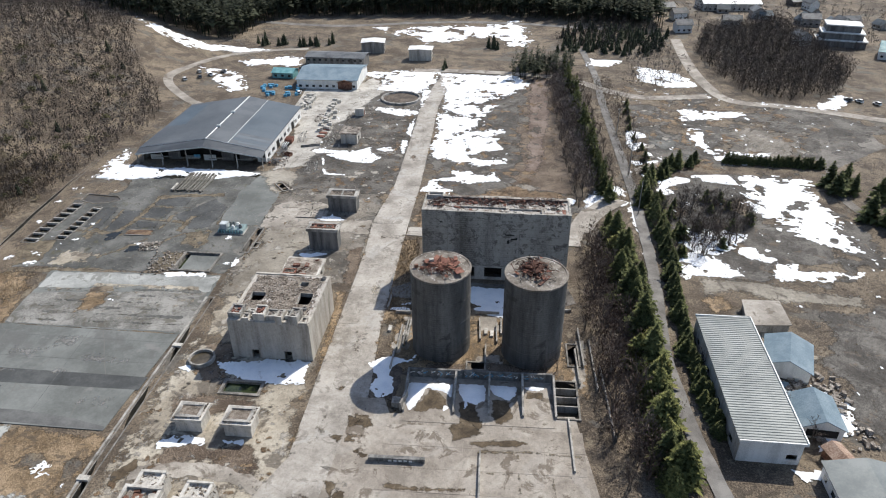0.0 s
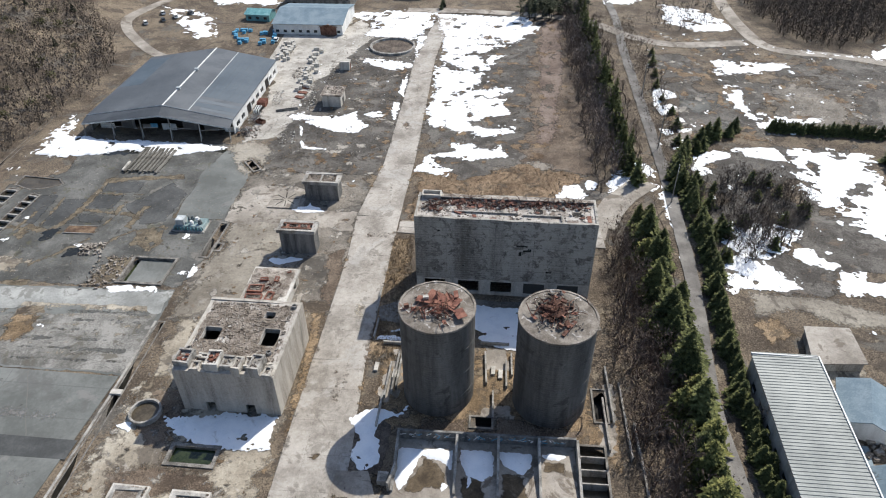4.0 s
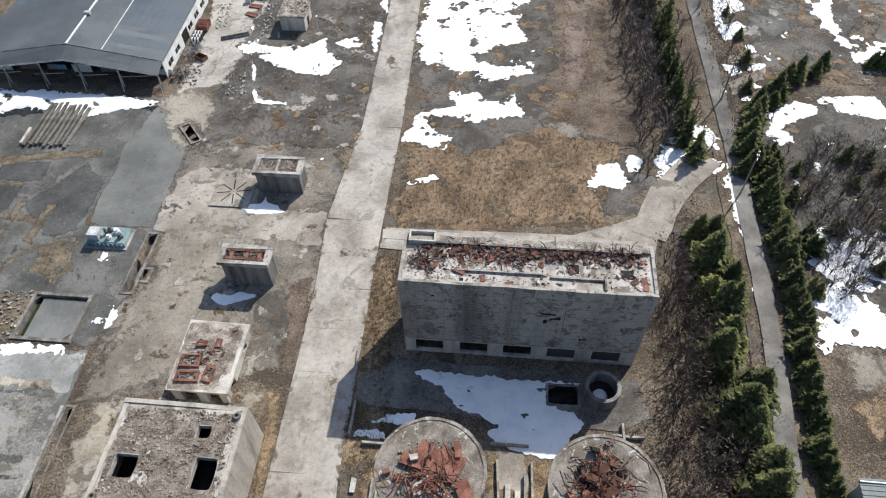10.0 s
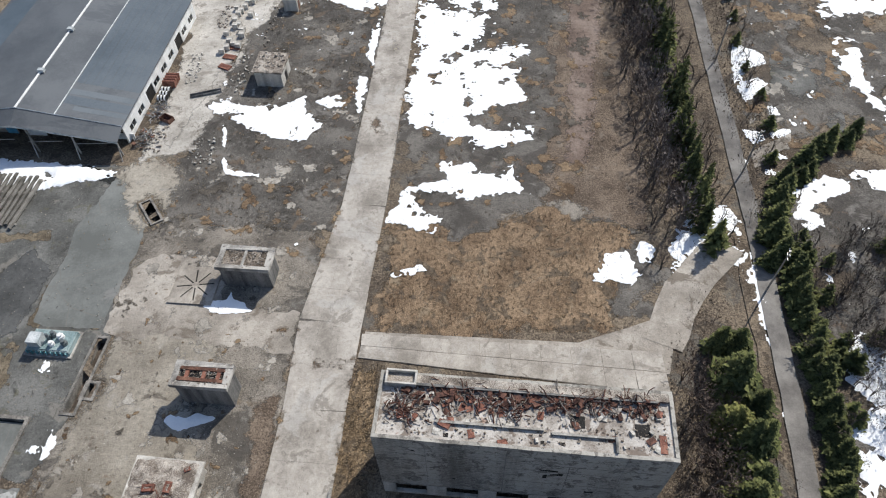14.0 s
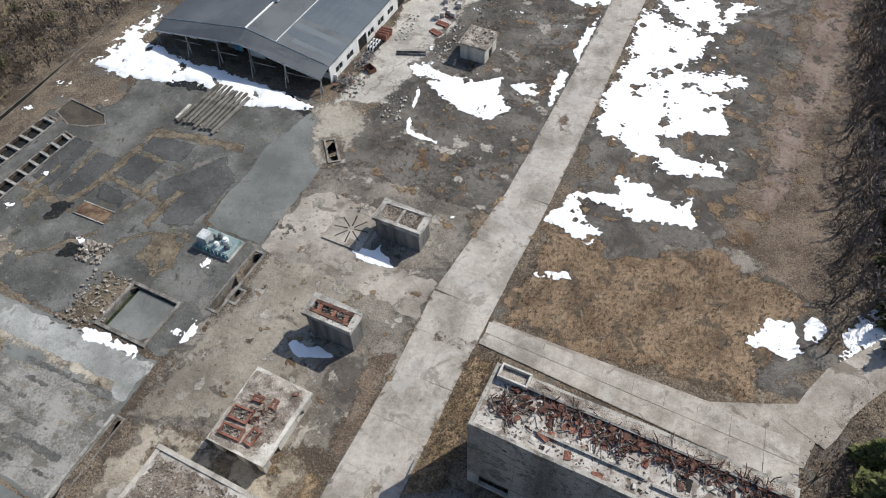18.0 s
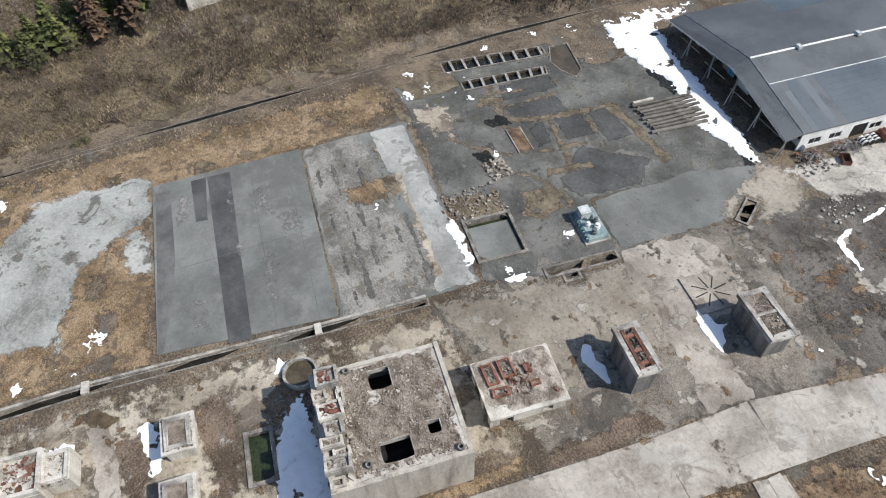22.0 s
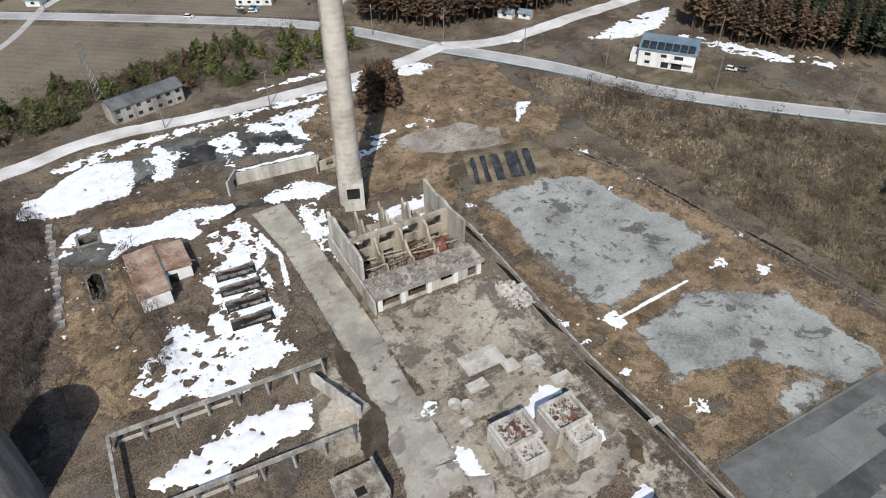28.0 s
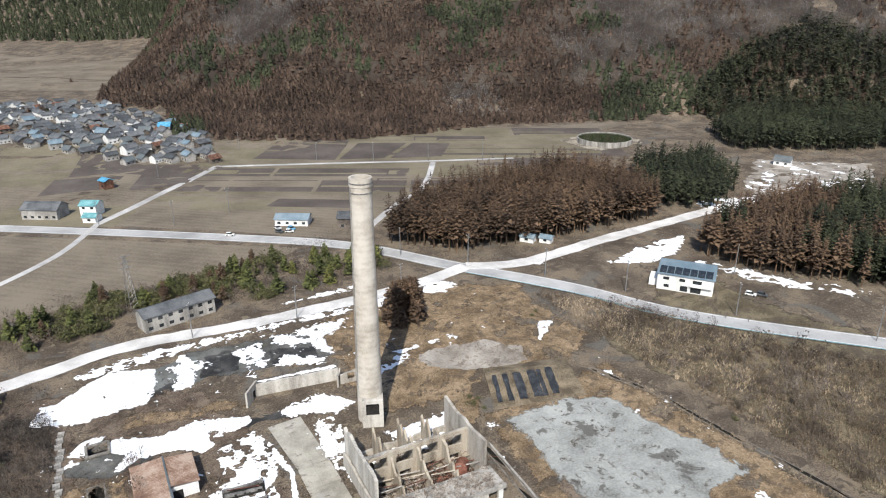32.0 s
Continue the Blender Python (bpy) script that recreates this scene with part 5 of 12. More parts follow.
snow([(-8.3, 196.2), (-0.2, 198), (-0.8, 199.6), (-6.1, 197.6)], 0.4, 2, 5)
snow([(30.8, 194.9), (37.5, 194), (39.7, 197.3), (38.4, 202), (34.3, 201)], 0.8, 2, 6, 0.2)
snow([(41, 204.2), (43.6, 203.4), (42.1, 198.6), (40.1, 199.3)], 0.5, 2, 7)
snow([(46, 202), (54.9, 213.6), (61.5, 212.6), (61, 206), (56, 206), (52.8, 201), (47.1, 195)], 1.0, 2.5, 8, 0.25)
snow([(58, 202), (61, 206), (63, 192), (60.5, 180), (59, 182)], 0.8, 2.5, 9, 0.3)
snow([(-52.3, 247.5), (-48.1, 249.1), (-40.6, 246.9), (-33.9, 247.2), (-29.8, 250.7), (-28.4, 244), (-24.2, 240.1), (-29, 234.7), (-35.8, 236.3), (-45.3, 241.5)], 0.7, 3, 11, 0.22)
snow([(-26.9, 247.9), (-22, 251), (-18.7, 248.6), (-19.7, 246.2), (-24, 245)], 0.6, 2.4, 12, 0.25)
snow([(-16.2, 243.4), (-14.9, 256.8), (-16.8, 257.2), (-17.6, 248.9)], 0.4, 2.4, 10, 0.2)
snow([(-14.0, 261.3), (-12.8, 282.8), (-15.2, 276), (-16, 265.6)], 0.4, 2.4, 112, 0.2)
snow([(-30, 298), (-20, 295), (-11.7, 292.4), (-10.4, 290), (-18, 285), (-25, 288.7), (-31, 294)], 0.8, 3, 113, 0.3)
snow([(-10.6, 293), (-8.2, 306), (-6.4, 322), (-10.4, 322), (-11, 306)], 0.6, 3, 114, 0.25)
snow([(-33, 322), (-14, 320), (-9, 326), (-16, 333), (-32, 332)], 1.2, 3.4, 115, 0.3)
snow([(-47.4, 240.6), (-46, 239.6), (-45.2, 228.6), (-44, 224.8), (-36.4, 223.6), (-36.4, 224.6), (-43.6, 226), (-45.4, 232)], 0.3, 2, 116, 0.12)
snow([(-43.5, 352), (-14, 356), (-2, 351), (-10, 320), (-15, 314), (-18, 330), (-27, 332)], 2.0, 5, 13, 0.35, step=0.7)
snow([(-126.7, 223), (-122, 236), (-109, 232), (-94.4, 231), (-73.4, 228), (-67.5, 226), (-70, 224), (-84, 221.6), (-98.5, 224.6), (-114, 221)], 0.8, 4, 14, thick=0.5, label="bank of old snow along the warehouse front")
snow([(-129, 222), (-127, 252), (-121, 240), (-123, 228)], 1.3, 3, 15, 0.4)
snow([(-43.2, 168.6), (-42.4, 169.8), (-39.6, 168.9), (-37.6, 169.8), (-34.4, 168.9), (-36.5, 167.7), (-40, 166.8), (-42.2, 167.3)], 0.2, 1.6, 16, 0.05, label="snow lying in the shadow of a plinth")
snow([(-41.3, 190.8), (-40, 191.9), (-37.4, 192), (-36.7, 193.9), (-35.9, 192.3), (-33.6, 191.4), (-33.2, 190.4), (-31.2, 189.3), (-33.5, 189.2), (-36.8, 189.0), (-39.5, 189.4)], 0.2, 1.6, 17, 0.05, label="snow lying in the shadow of a plinth")
snow([(-50.4, 117.4), (-49.6, 120.6), (-42.9, 121.6), (-31.4, 120.6), (-32, 113.6), (-37.2, 113.2), (-44, 113.8), (-47.4, 115.6)], 0.6, 2.5, 18, thick=0.4, label="deep snow at the foot of the machine block")
snow([(-53.4, 121), (-52, 118.6), (-49.6, 118.6), (-50, 121)], 0.5, 2, 19)
snow([(-61.5, 119), (-58.5, 117.6), (-58.6, 120)], 0.4, 2, 19)
snow([(-11.8, 143.3), (-9.2, 144.6), (-4.2, 144.8), (-5.2, 142.8)], 0.35, 2, 120, 0.1)
snow([(-6.5, 153), (1, 152.5), (12, 150.4), (23.4, 149.8), (23.2, 148.9), (17.6, 149.2), (17.2, 145.9), (21.4, 144.4), (23.1, 142.5), (20.5, 139.8), (17.2, 136), (11.1, 138.2), (6.7, 140.7), (9.1, 142.2), (1.5, 146.1), (-0.3, 149.4)], 0.4, 3, 20, 0.05, thick=0.35, label="sheet of snow between block and silos")
snow([(-14.5, 141), (-9, 140.4), (-9, 142.2), (-14, 142)], 0.5, 2, 20)
# dark earth patch paints in the west silo's cast shadow around the snow
patch("damp_stain", [(-19.6, 114), (-18.4, 119.4), (-13, 120.6), (-9.6, 118.6), (-11.3, 108), (-14.8, 107.6), (-18.2, 110)], SOLID_EARTH, "silo shadow painted dark on the ground round the snow", "ground", amp=0.5, size=3)
snow([(-18.3, 119.9), (-15, 122.5), (-8.2, 121.4), (-7.1, 123.1), (-7.3, 120.9), (-11.4, 119.6), (-13, 117.6), (-12.1, 113.4), (-11.8, 110), (-14.8, 108.4), (-17.5, 111.7), (-15.3, 116.2)], 0.35, 2.5, 21, 0.1, thick=0.35, label="snow beside the silo yard")
snow([(17, 112.4), (22, 112), (21.6, 111), (17.4, 111.4)], 0.3, 1.5, 25)
snow([(71.1, 178.9), (75.5, 183), (86.7, 180.2), (92, 178.5), (87.7, 173), (82, 168.5), (77.1, 165.7), (82.3, 155.9), (79.1, 154.7), (69, 156.2), (65.6, 154.3), (66.8, 164.4), (72.8, 169.4), (70.2, 173.3)], 0.7, 2.6, 26, 0.3, label="sheet of melting snow on the wasteland")
for k, poly in enumerate(([(86.7, 170.7), (90.9, 171.4), (90.8, 166.9), (95.4, 164.6), (92.6, 162.5), (88.3, 163.3), (85.5, 167.7)], [(93.3, 161.1), (100, 161.7), (96.6, 155), (92.8, 153.4), (92.2, 157.8)])):
    snow(poly, 0.5, 2.4, 850 + k, 0.2)
snow([(103, 214), (108, 222), (130, 217), (124, 201), (121, 168), (110, 174), (101.6, 186), (101, 196)], 2.0, 5, 27, 0.4, step=0.7, label="sheet of melting snow on the wasteland")
snow([(72.5, 209), (77.8, 217.9), (82.5, 221.2), (86.7, 219.4), (86.6, 216), (81.3, 214.4), (76.7, 211.3), (78, 208.1), (74.9, 205.9)], 0.5, 2.4, 28, 0.2)
snow([(89.4, 221.9), (102, 222), (103, 213), (95.4, 214.9), (90.8, 217.5)], 0.5, 2.4, 29, 0.2)
snow([(104.7, 291), (133.5, 287), (126, 280), (102, 277.5)], 1.5, 4, 29, 0.3, step=0.7)
snow([(99.8, 267), (106.8, 267), (103.8, 246), (123.8, 240), (112, 232), (102.6, 235), (100, 250)], 1.5, 4, 30, 0.45, step=0.7)
for k, poly in enumerate(([(76, 267.7), (82.5, 262.5), (82.1, 258.9), (76.6, 256.8), (73.7, 251.2), (78.4, 253.3), (80.5, 251), (73.2, 244.7), (72.4, 252), (74, 260)], [(69.9, 235.2), (73.1, 234.9), (73.8, 231.6), (70.5, 230.4)], [(75.2, 235.4), (80.9, 235.2), (78.8, 232.8), (75.4, 232.1)], [(77.9, 243.5), (79.5, 242.4), (79.5, 239.9), (77.2, 239.4)])):
    snow(poly, 0.35, 2, 860 + k, 0.1, step=0.4)
patch("concrete_patch", [(69.2, 228), (80.7, 234.7), (79, 231.4), (71.8, 224.2), (69.1, 223.4)], SOLID_DUST, "pale concrete crossing beside the lane", "floor", amp=0.4, step=0.5)
snow([(103.7, 359), (121.6, 348), (124, 325), (112, 324), (97.5, 334)], 2, 5, 32, 0.25, step=0.8)
snow([(91.7, 158.4), (116, 157), (115, 154), (90.9, 152.7)], 0.9, 3, 33, 0.3)
snow([(79.8, 376), (97.7, 372), (87.7, 361), (77, 361.7)], 1.5, 4, 34, step=0.8)
snow([(144, 298.5), (175, 290), (190, 306), (185, 310), (165, 292)], 1.5, 4, 35, step=0.8)
snow([(-182, 414), (-123, 406), (-101, 399), (-113, 392), (-161, 397)], 2.5, 7, 36, 0.3, step=1.0, drape=True)
snow([(-112, 375), (-82, 386), (-76, 365), (-107, 369)], 2.5, 7, 37, 0.3, step=1.0, drape=True)
snow([(-46, 454), (24, 460), (47, 468), (57, 421), (42, 405), (30, 429), (-9, 416), (-31, 438)], 4, 9, 38, 0.5, step=1.0, drape=True)
snow([(-130, 360), (-110, 330), (-100, 318), (-98, 330), (-108, 352)], 2, 5, 39, 0.45, step=0.8, drape=True)
# far yard
snow([(15.2, -46.8), (11.9, -53), (7.2, -54.2), (0, -59.6), (-5.5, -62.9), (-16.5, -57.3), (-14, -45), (-11.8, -40.9), (-3.8, -41.1), (0.9, -40.9), (6.2, -40.5), (10.9, -43.7), (14.4, -44.6)], 0.6, 3, 40, 0.1, label="broad patch of old snow")
snow([(6.9, -28.5), (-3.1, -29), (-11, -24.5), (-20.2, -26.3), (-31.9, -21.2), (-31.7, -18.2), (-27.1, -17.2), (-21.4, -19.6), (-21.3, -14.1), (-17.8, -12.8), (-14.3, -16.7), (-9.3, -17.9), (-4.2, -17.9), (-0.9, -15.9), (-0.1, -17.2), (-2.7, -21.1), (1, -25.4)], 0.5, 2.4, 41, 0.12)
snow([(-21.3, -12), (-31, -14), (-32, -9), (-30.6, 4), (-28.5, 8), (-27.5, 15), (-24.9, 17.9), (-27.2, 24.4), (-23.6, 26.4), (-21, 29), (-16.2, 33.4), (-12, 38), (-6, 37), (-3.7, 33), (3, 33), (6.4, 27), (2.9, 21.6), (-0.7, 19.3), (-5.1, 14.2), (-9.5, 14.2), (-9.4, 18.4), (-12, 18), (-12.4, 15), (-15.2, 13.6), (-15.5, 4.1), (-17.4, 0.3), (-20.7, -2.8)], 0.9, 2.6, 42, 0.5, label="patchy snow round the concrete cradles")
for k, poly in enumerate(([(-32.4, -11), (-31.4, -1), (-33, 4.6), (-29.4, 16), (-30.6, 16), (-34, 4.8), (-33.4, -2)], [(9, -27.8), (4.6, -32.2), (-0.2, -32), (4.2, -25)])):
    snow(poly, 0.3, 2, 840 + k, 0.2)
snow([(11.6, 48), (-6.4, 43.8), (-20.4, 47.4), (-18, 52), (0.2, 53.4)], 1.0, 3, 43, thick=0.35, label="bank of snow inside the broken frame")
snow([(-45.3, -10.7), (-47.2, -4.8), (-44.4, 9.8), (-43.4, 14.4), (-43.2, 2.3)], 1.0, 2.5, 44, 0.35)
snow([(-38, -19), (-51.7, -21), (-55.5, -15), (-47, -13.4)], 1.0, 2.5, 45, 0.35)
snow([(-58, 3.5), (-75.9, 3.5), (-73.2, 9.6), (-58.7, 9)], 1.0, 2.5, 46, 0.3)
snow([(-50, -56), (-60, -58), (-77, -57.5), (-66, -49), (-52, -50)], 1.4, 3, 47, 0.4)
snow([(-45, -41), (-58, -36), (-60, -38), (-50, -46)], 1.0, 3, 48, 0.3)
snow([(-24, -62), (-30, -52), (-22, -46), (-20, -56)], 1.0, 3, 49, 0.5)
snow([(-80.3, 64.8), (-92, 65.1), (-104.2, 65.6), (-104.2, 66.2), (-92, 65.9), (-81.6, 65.6)], 0.16, 2.5, 50, 0.05, label="narrow strip of snow along the plot")
snow([(-79, 62.6), (-83, 63), (-83, 67.6), (-80, 67)], 0.6, 2.0, 51)
SPOTS = [(-114, 66, 3), (-121, 73, 3), (-78.4, 90, 3), (-72.2, 60, 2), (-72.4, 66, 2), (-73, 76, 2.2), (-36.3, 74.5, 4.2), (-37.2, 61.5, 2.2), (-53, 71.6, 4.5), (-126.8, 31, 2.4), (-127.5, 62.5, 1.8), (-81.5, 15, 2), (-123.5, 13, 3),
         (-127, -19, 4.5), (-98, -28, 3), (-78.4, -25.5, 3.5), (-116, 30, 1.6), (-120, 165, 2.2), (-121, 170, 2), (-128, 168, 1.8), (-112, 188, 1), (-113, 178, 1.6), (-67.5, 182.5, 2), (-66, 179, 1.6), (-78.5, 159, 1.8), (-74, 158.2, 1.4), (-62.5, 164, 1.6), (-93, 175.5, 1.5), (-90.5, 174, 1.4),
         (-88, 146, 1.6), (-130, 190, 1.5), (-131, 204, 1.6), (-129, 214, 2), (66.5, 225, 2), (72, 222, 2.4), (75, 227, 2), (57, 168, 1), (52.5, 150, 0.8), (-47.6, 92, 0.1), (-26, 205, 1.0), (-160, -60, 3), (-100, -63, 4), (-118, -62, 5), (-90, -60, 3)]
for k, (x, y, r) in enumerate(SPOTS):
    snow([(x + r * 0.6 * math.cos(a + k), y + r * 0.6 * math.sin(a + k) * (0.5 + 0.12 * (k % 4))) for a in (0, 1.2, 2.4, 3.6, 4.8)], min(1.1, r * 0.42), max(1.2, r * 0.8), 60 + k, 0.3, step=0.3)
snow([(-184, -45.6), (-205, -51), (-232, -50), (-217, -39.4), (-198, -37)], 1.5, 4, 110, 0.2, step=0.8, drape=True)
snow([(-277, -80), (-312, -72), (-300, -60), (-275, -59)], 2.5, 5, 111, 0.5, step=0.8, drape=True)
snow([(-200, -24), (-214, -28), (-224, -8), (-240, 24), (-234, 24), (-215, -6)], 2.0, 4, 112, 0.55, step=0.8, drape=True)

for k, (poly, a, h) in enumerate((
        ([(-45.2, -11.1), (-41.8, 0.5), (-41.7, 9.6), (-44.7, 13.5), (-47.6, 4.8), (-49.6, -2.2), (-47.6, -7.9)], 0.9, 0.4),
        ([(-37.4, -16.6), (-43.6, -20.1), (-52.7, -18.6), (-56.5, -12.7), (-51.1, -10.1), (-44.2, -14.3)], 0.9, 0.35),
        ([(-18.1, -42.8), (-23, -57.4), (-26.3, -47.6), (-23.3, -42.6)], 0.9, 0.3), ([(-49.1, -59.8), (-55.5, -57.5), (-52.3, -54)], 0.8, 0.2),
        ([(-59.9, -59), (-70.4, -56.3), (-64.2, -49.2), (-62.6, -39.6), (-59.1, -44.1)], 1.0, 0.35), ([(-37.7, -55), (-46.3, -57.3), (-44.3, -42.5), (-38.1, -39.3), (-39.7, -34.7)], 1.0, 0.45),
        ([(-119.9, -12.3), (-126.6, -21.6), (-132.5, -20), (-125, -15.5)], 0.6, 0.2), ([(-111.8, -67.7), (-119.9, -65.1), (-114.5, -56.9), (-107.2, -60.3)], 0.8, 0.3),
        ([(4, -66), (-14, -68), (-40, -67.5), (-60, -66), (-60, -64), (-40, -64), (-14, -63), (4, -62)], 1.2, 0.45), ([(-62, -66), (-84, -64.5), (-104, -64.5), (-104, -62.5), (-84, -61), (-62, -63)], 1.2, 0.45),
        ([(-60, -79), (-84, -77), (-96, -77), (-96, -79), (-84, -80)], 0.9, 0.35), ([(-78, -30), (-94, -30), (-94, -28), (-80, -28)], 0.6, 0.4), ([(-60, -22), (-72, -25), (-78, -24), (-70, -21)], 0.6, 0.3),
        ([(-8, 30), (-18, 36), (-24, 34), (-20, 28)], 0.9, 0.4))):
    snow(poly, a, 2.6, 130 + k, h)

# crumbs of snow left round the larger patches
for k, (poly, h, sz) in enumerate((
        ([(-4, 214), (26, 214), (28, 240), (34, 330), (0, 345), (-6, 280)], 1.36, 3.0), ([(-52, 236), (-20, 232), (-12, 290), (-14, 345), (-44, 340)], 1.3, 3.0),
        ([(66, 156), (98, 150), (128, 160), (130, 222), (70, 222)], 1.24, 3.5), ([(72, 226), (130, 226), (190, 270), (150, 306), (82, 330)], 1.26, 4.0), ([(84, 86), (140, 96), (140, 150), (90, 150)], 1.3, 3.0),
        ([(14, -62), (-30, -64), (-34, -20), (-32, 34), (10, 36), (16, -10)], 1.22, 2.6), ([(-32, -66), (-104, -64), (-84, -34), (-44, -34)], 1.22, 2.6), ([(-40, -10), (-50, -10), (-50, 14), (-42, 14)], 1.1, 2.0),
        ([(-128, 160), (-116, 162), (-114, 226), (-130, 226)], 1.34, 2.0), ([(-128, 4), (-120, 4), (-122, 100), (-129, 100)], 1.34, 2.0), ([(-78, 16), (-75, 16), (-70, 96), (-78, 84)], 1.3, 1.8), ([(-120, -64), (-84, -50), (-92, -24), (-130, -20)], 1.34, 2.6))):
    snow(poly, 0.01, sz, 900 + k, h, thick=0.12, step=0.4, label="scattered crumbs of melting snow")

patch("hardstanding", [(-302, -60), (-326, -84), (-384, -116), (-430, -72), (-362, -30)], SOLID_DUST, "pale gravel lot beyond the groves", "ground", amp=3, size=9, step=2.0, drape=True, holes=0.3)
snow([(-304, -62), (-326, -84), (-384, -116), (-430, -72), (-362, -30)], 1.0, 7, 960, 1.0, step=0.8, drape=True)

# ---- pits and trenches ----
# near-black: mossy trench lining, and painted-in shade of sumps, gashes and grooves
MOSS_SHADE = mat("mossy_shade_lining", ((0.012, 0.012, 0.01), (0.022, 0.021, 0.018), (0.045, 0.042, 0.036)), 0.4, 2.0, bump=0.4)
RIM = mat("grimy_rim", ((0.1, 0.095, 0.085), (0.18, 0.168, 0.15), (0.29, 0.27, 0.245)), 0.4, 2.0, bump=0.4)


def pit_thing(name, label, poly, depth, rim=0.25, lip=0.25, floor=SOLID_EARTH, water=0.0, liquid=WATER, lining=None):
    """A pit lined with concrete: walls, rim and floor."""
    cx, cy = sum(p[0] for p in poly) / len(poly), sum(p[1] for p in poly) / len(poly)
    t = thing(name, label, "pit", cx, cy, 0, 0)
    pts = [(x - cx, y - cy) for x, y in poly]
    a = sum(p[0] * q[1] - q[0] * p[1] for p, q in zip(pts, pts[1:] + pts[:1]))
    pts = pts if a > 0 else pts[::-1]
    n = len(pts)

    def off(d):
        out = []
        for i in range(n):
            p, q, r = Vector(pts[i - 1]), Vector(pts[i]), Vector(pts[(i + 1) % n])
            e, f = (q - p).normalized(), (r - q).normalized()
            m = Vector((e.y, -e.x)) + Vector((f.y, -f.x))
            m = m / max(0.4, m.length_squared / 2)
            out.append(q + m * d)
        return out

    inn, out = off(-0.18), off(rim)
    g = Geo()
    vs = [(*p, -depth) for p in inn] + [(*p, lip) for p in inn] + [(*p, lip) for p in out] + [(*p, -0.1) for p in out]
    fs = []
    for k in range(3):
        fs += [(k * n + i, (k + 1) * n + i, (k + 1) * n + (i + 1) % n, k * n + (i + 1) % n) for i in range(n)]
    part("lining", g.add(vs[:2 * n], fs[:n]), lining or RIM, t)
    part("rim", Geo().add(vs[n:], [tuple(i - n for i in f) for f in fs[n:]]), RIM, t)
    # BLACKH floors put the shade of a deep pit into the colour
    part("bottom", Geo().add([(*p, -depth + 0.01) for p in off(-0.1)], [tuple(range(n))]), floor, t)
    if water:
        part("water", Geo().add([(*p, -depth + water) for p in off(-0.16)], [tuple(range(n))]), liquid, t)
    return t


pit_thing("trench", "long narrow concrete drain trench", strip(TRENCH, 1.5), 1.8, 0.12, 0.06, BLACKH, lining=MOSS_SHADE)
pit_thing("ditch", "overgrown drainage ditch with dark water", strip(DITCH, 1.5), 1.1, 0.02, 0.02, MOSS_SHADE, 0.3, DARKWATER, MOSS_SHADE)
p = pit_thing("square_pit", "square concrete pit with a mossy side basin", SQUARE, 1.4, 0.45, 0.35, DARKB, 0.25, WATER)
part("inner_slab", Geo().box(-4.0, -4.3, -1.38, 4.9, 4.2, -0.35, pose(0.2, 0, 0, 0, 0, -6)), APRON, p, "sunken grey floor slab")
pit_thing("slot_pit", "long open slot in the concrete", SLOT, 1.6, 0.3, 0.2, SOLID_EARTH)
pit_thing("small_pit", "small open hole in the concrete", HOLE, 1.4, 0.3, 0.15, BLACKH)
p = pit_thing("yard_pit", "tilted concrete shaft mouth with broken rim", YARDPIT, 2.2, 0.25, 0.3, BLACKH, lining=MOSS_SHADE)
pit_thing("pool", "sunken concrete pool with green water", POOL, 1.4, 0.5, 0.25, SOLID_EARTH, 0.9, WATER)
p = pit_thing("settling_tank", "row of open dark settling tanks", TANKS, 2.0, 0.25, 0.4, BLACKH, 0.6, MUDW, MOSS_SHADE)
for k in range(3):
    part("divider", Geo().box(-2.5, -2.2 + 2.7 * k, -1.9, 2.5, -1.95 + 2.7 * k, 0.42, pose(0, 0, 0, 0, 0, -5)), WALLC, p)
pit_thing("sump", "dark open sump beside the snow", SUMP, 2.0, 0.2, 0.25, BLACKH, lining=MOSS_SHADE)
pit_thing("sump", "narrow dark sump by the silo", SUMP2, 2.0, 0.2, 0.25, BLACKH, lining=MOSS_SHADE)
pit_thing("sump", "dark opening between the silos", SUMP3, 2.0, 0.2, 0.25, BLACKH, lining=MOSS_SHADE)
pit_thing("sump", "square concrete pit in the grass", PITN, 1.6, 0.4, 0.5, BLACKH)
pit_thing("sump", "deep dark pit in the grass", PITN2, 2.4, 0.12, 0.08, BLACKH, lining=MOSS_SHADE)
pit_thing("pond", "shallow pond in the broken floor", POND, 0.8, 0.1, 0.03, SOLID_EARTH, 0.55, MUDW)
for q, n in ((LADDER, 8), (LADDER2, 7)):
    t = pit_thing("foundation_pit", "long open foundation trench crossed by narrow concrete bars", q, 1.6, 0.2, 0.12, BLACKH, 1.0, DARKWATER, SOLID_EARTH)
    t["group"] = "foundation pits"
    cx, cy = sum(p[0] for p in q) / 4, sum(p[1] for p in q) / 4
    for k in range(n):
        f = (k + 0.7) / n
        a, b = Vector(q[0]).lerp(Vector(q[1]), f), Vector(q[3]).lerp(Vector(q[2]), f)
        m = pose(a.x - cx, a.y - cy, 0, 0, 0, math.degrees(math.atan2(b.y - a.y, b.x - a.x)))
        part("cross_bar", Geo().box(0.1, -0.3, -0.5, (b - a).length - 0.1, 0.3, 0.16).jitter(0.05, k), WALLC, t, "", m)


# low wall along the trench with posts
wall = single("parapet_wall", ribbon([(x - 1.3, y) for x, y in TRENCH], 0.5, 0.24), WALLC, "low concrete wall beside the drain trench", "wall", "structure")
line = [(x - 1.3, y) for x, y in TRENCH]
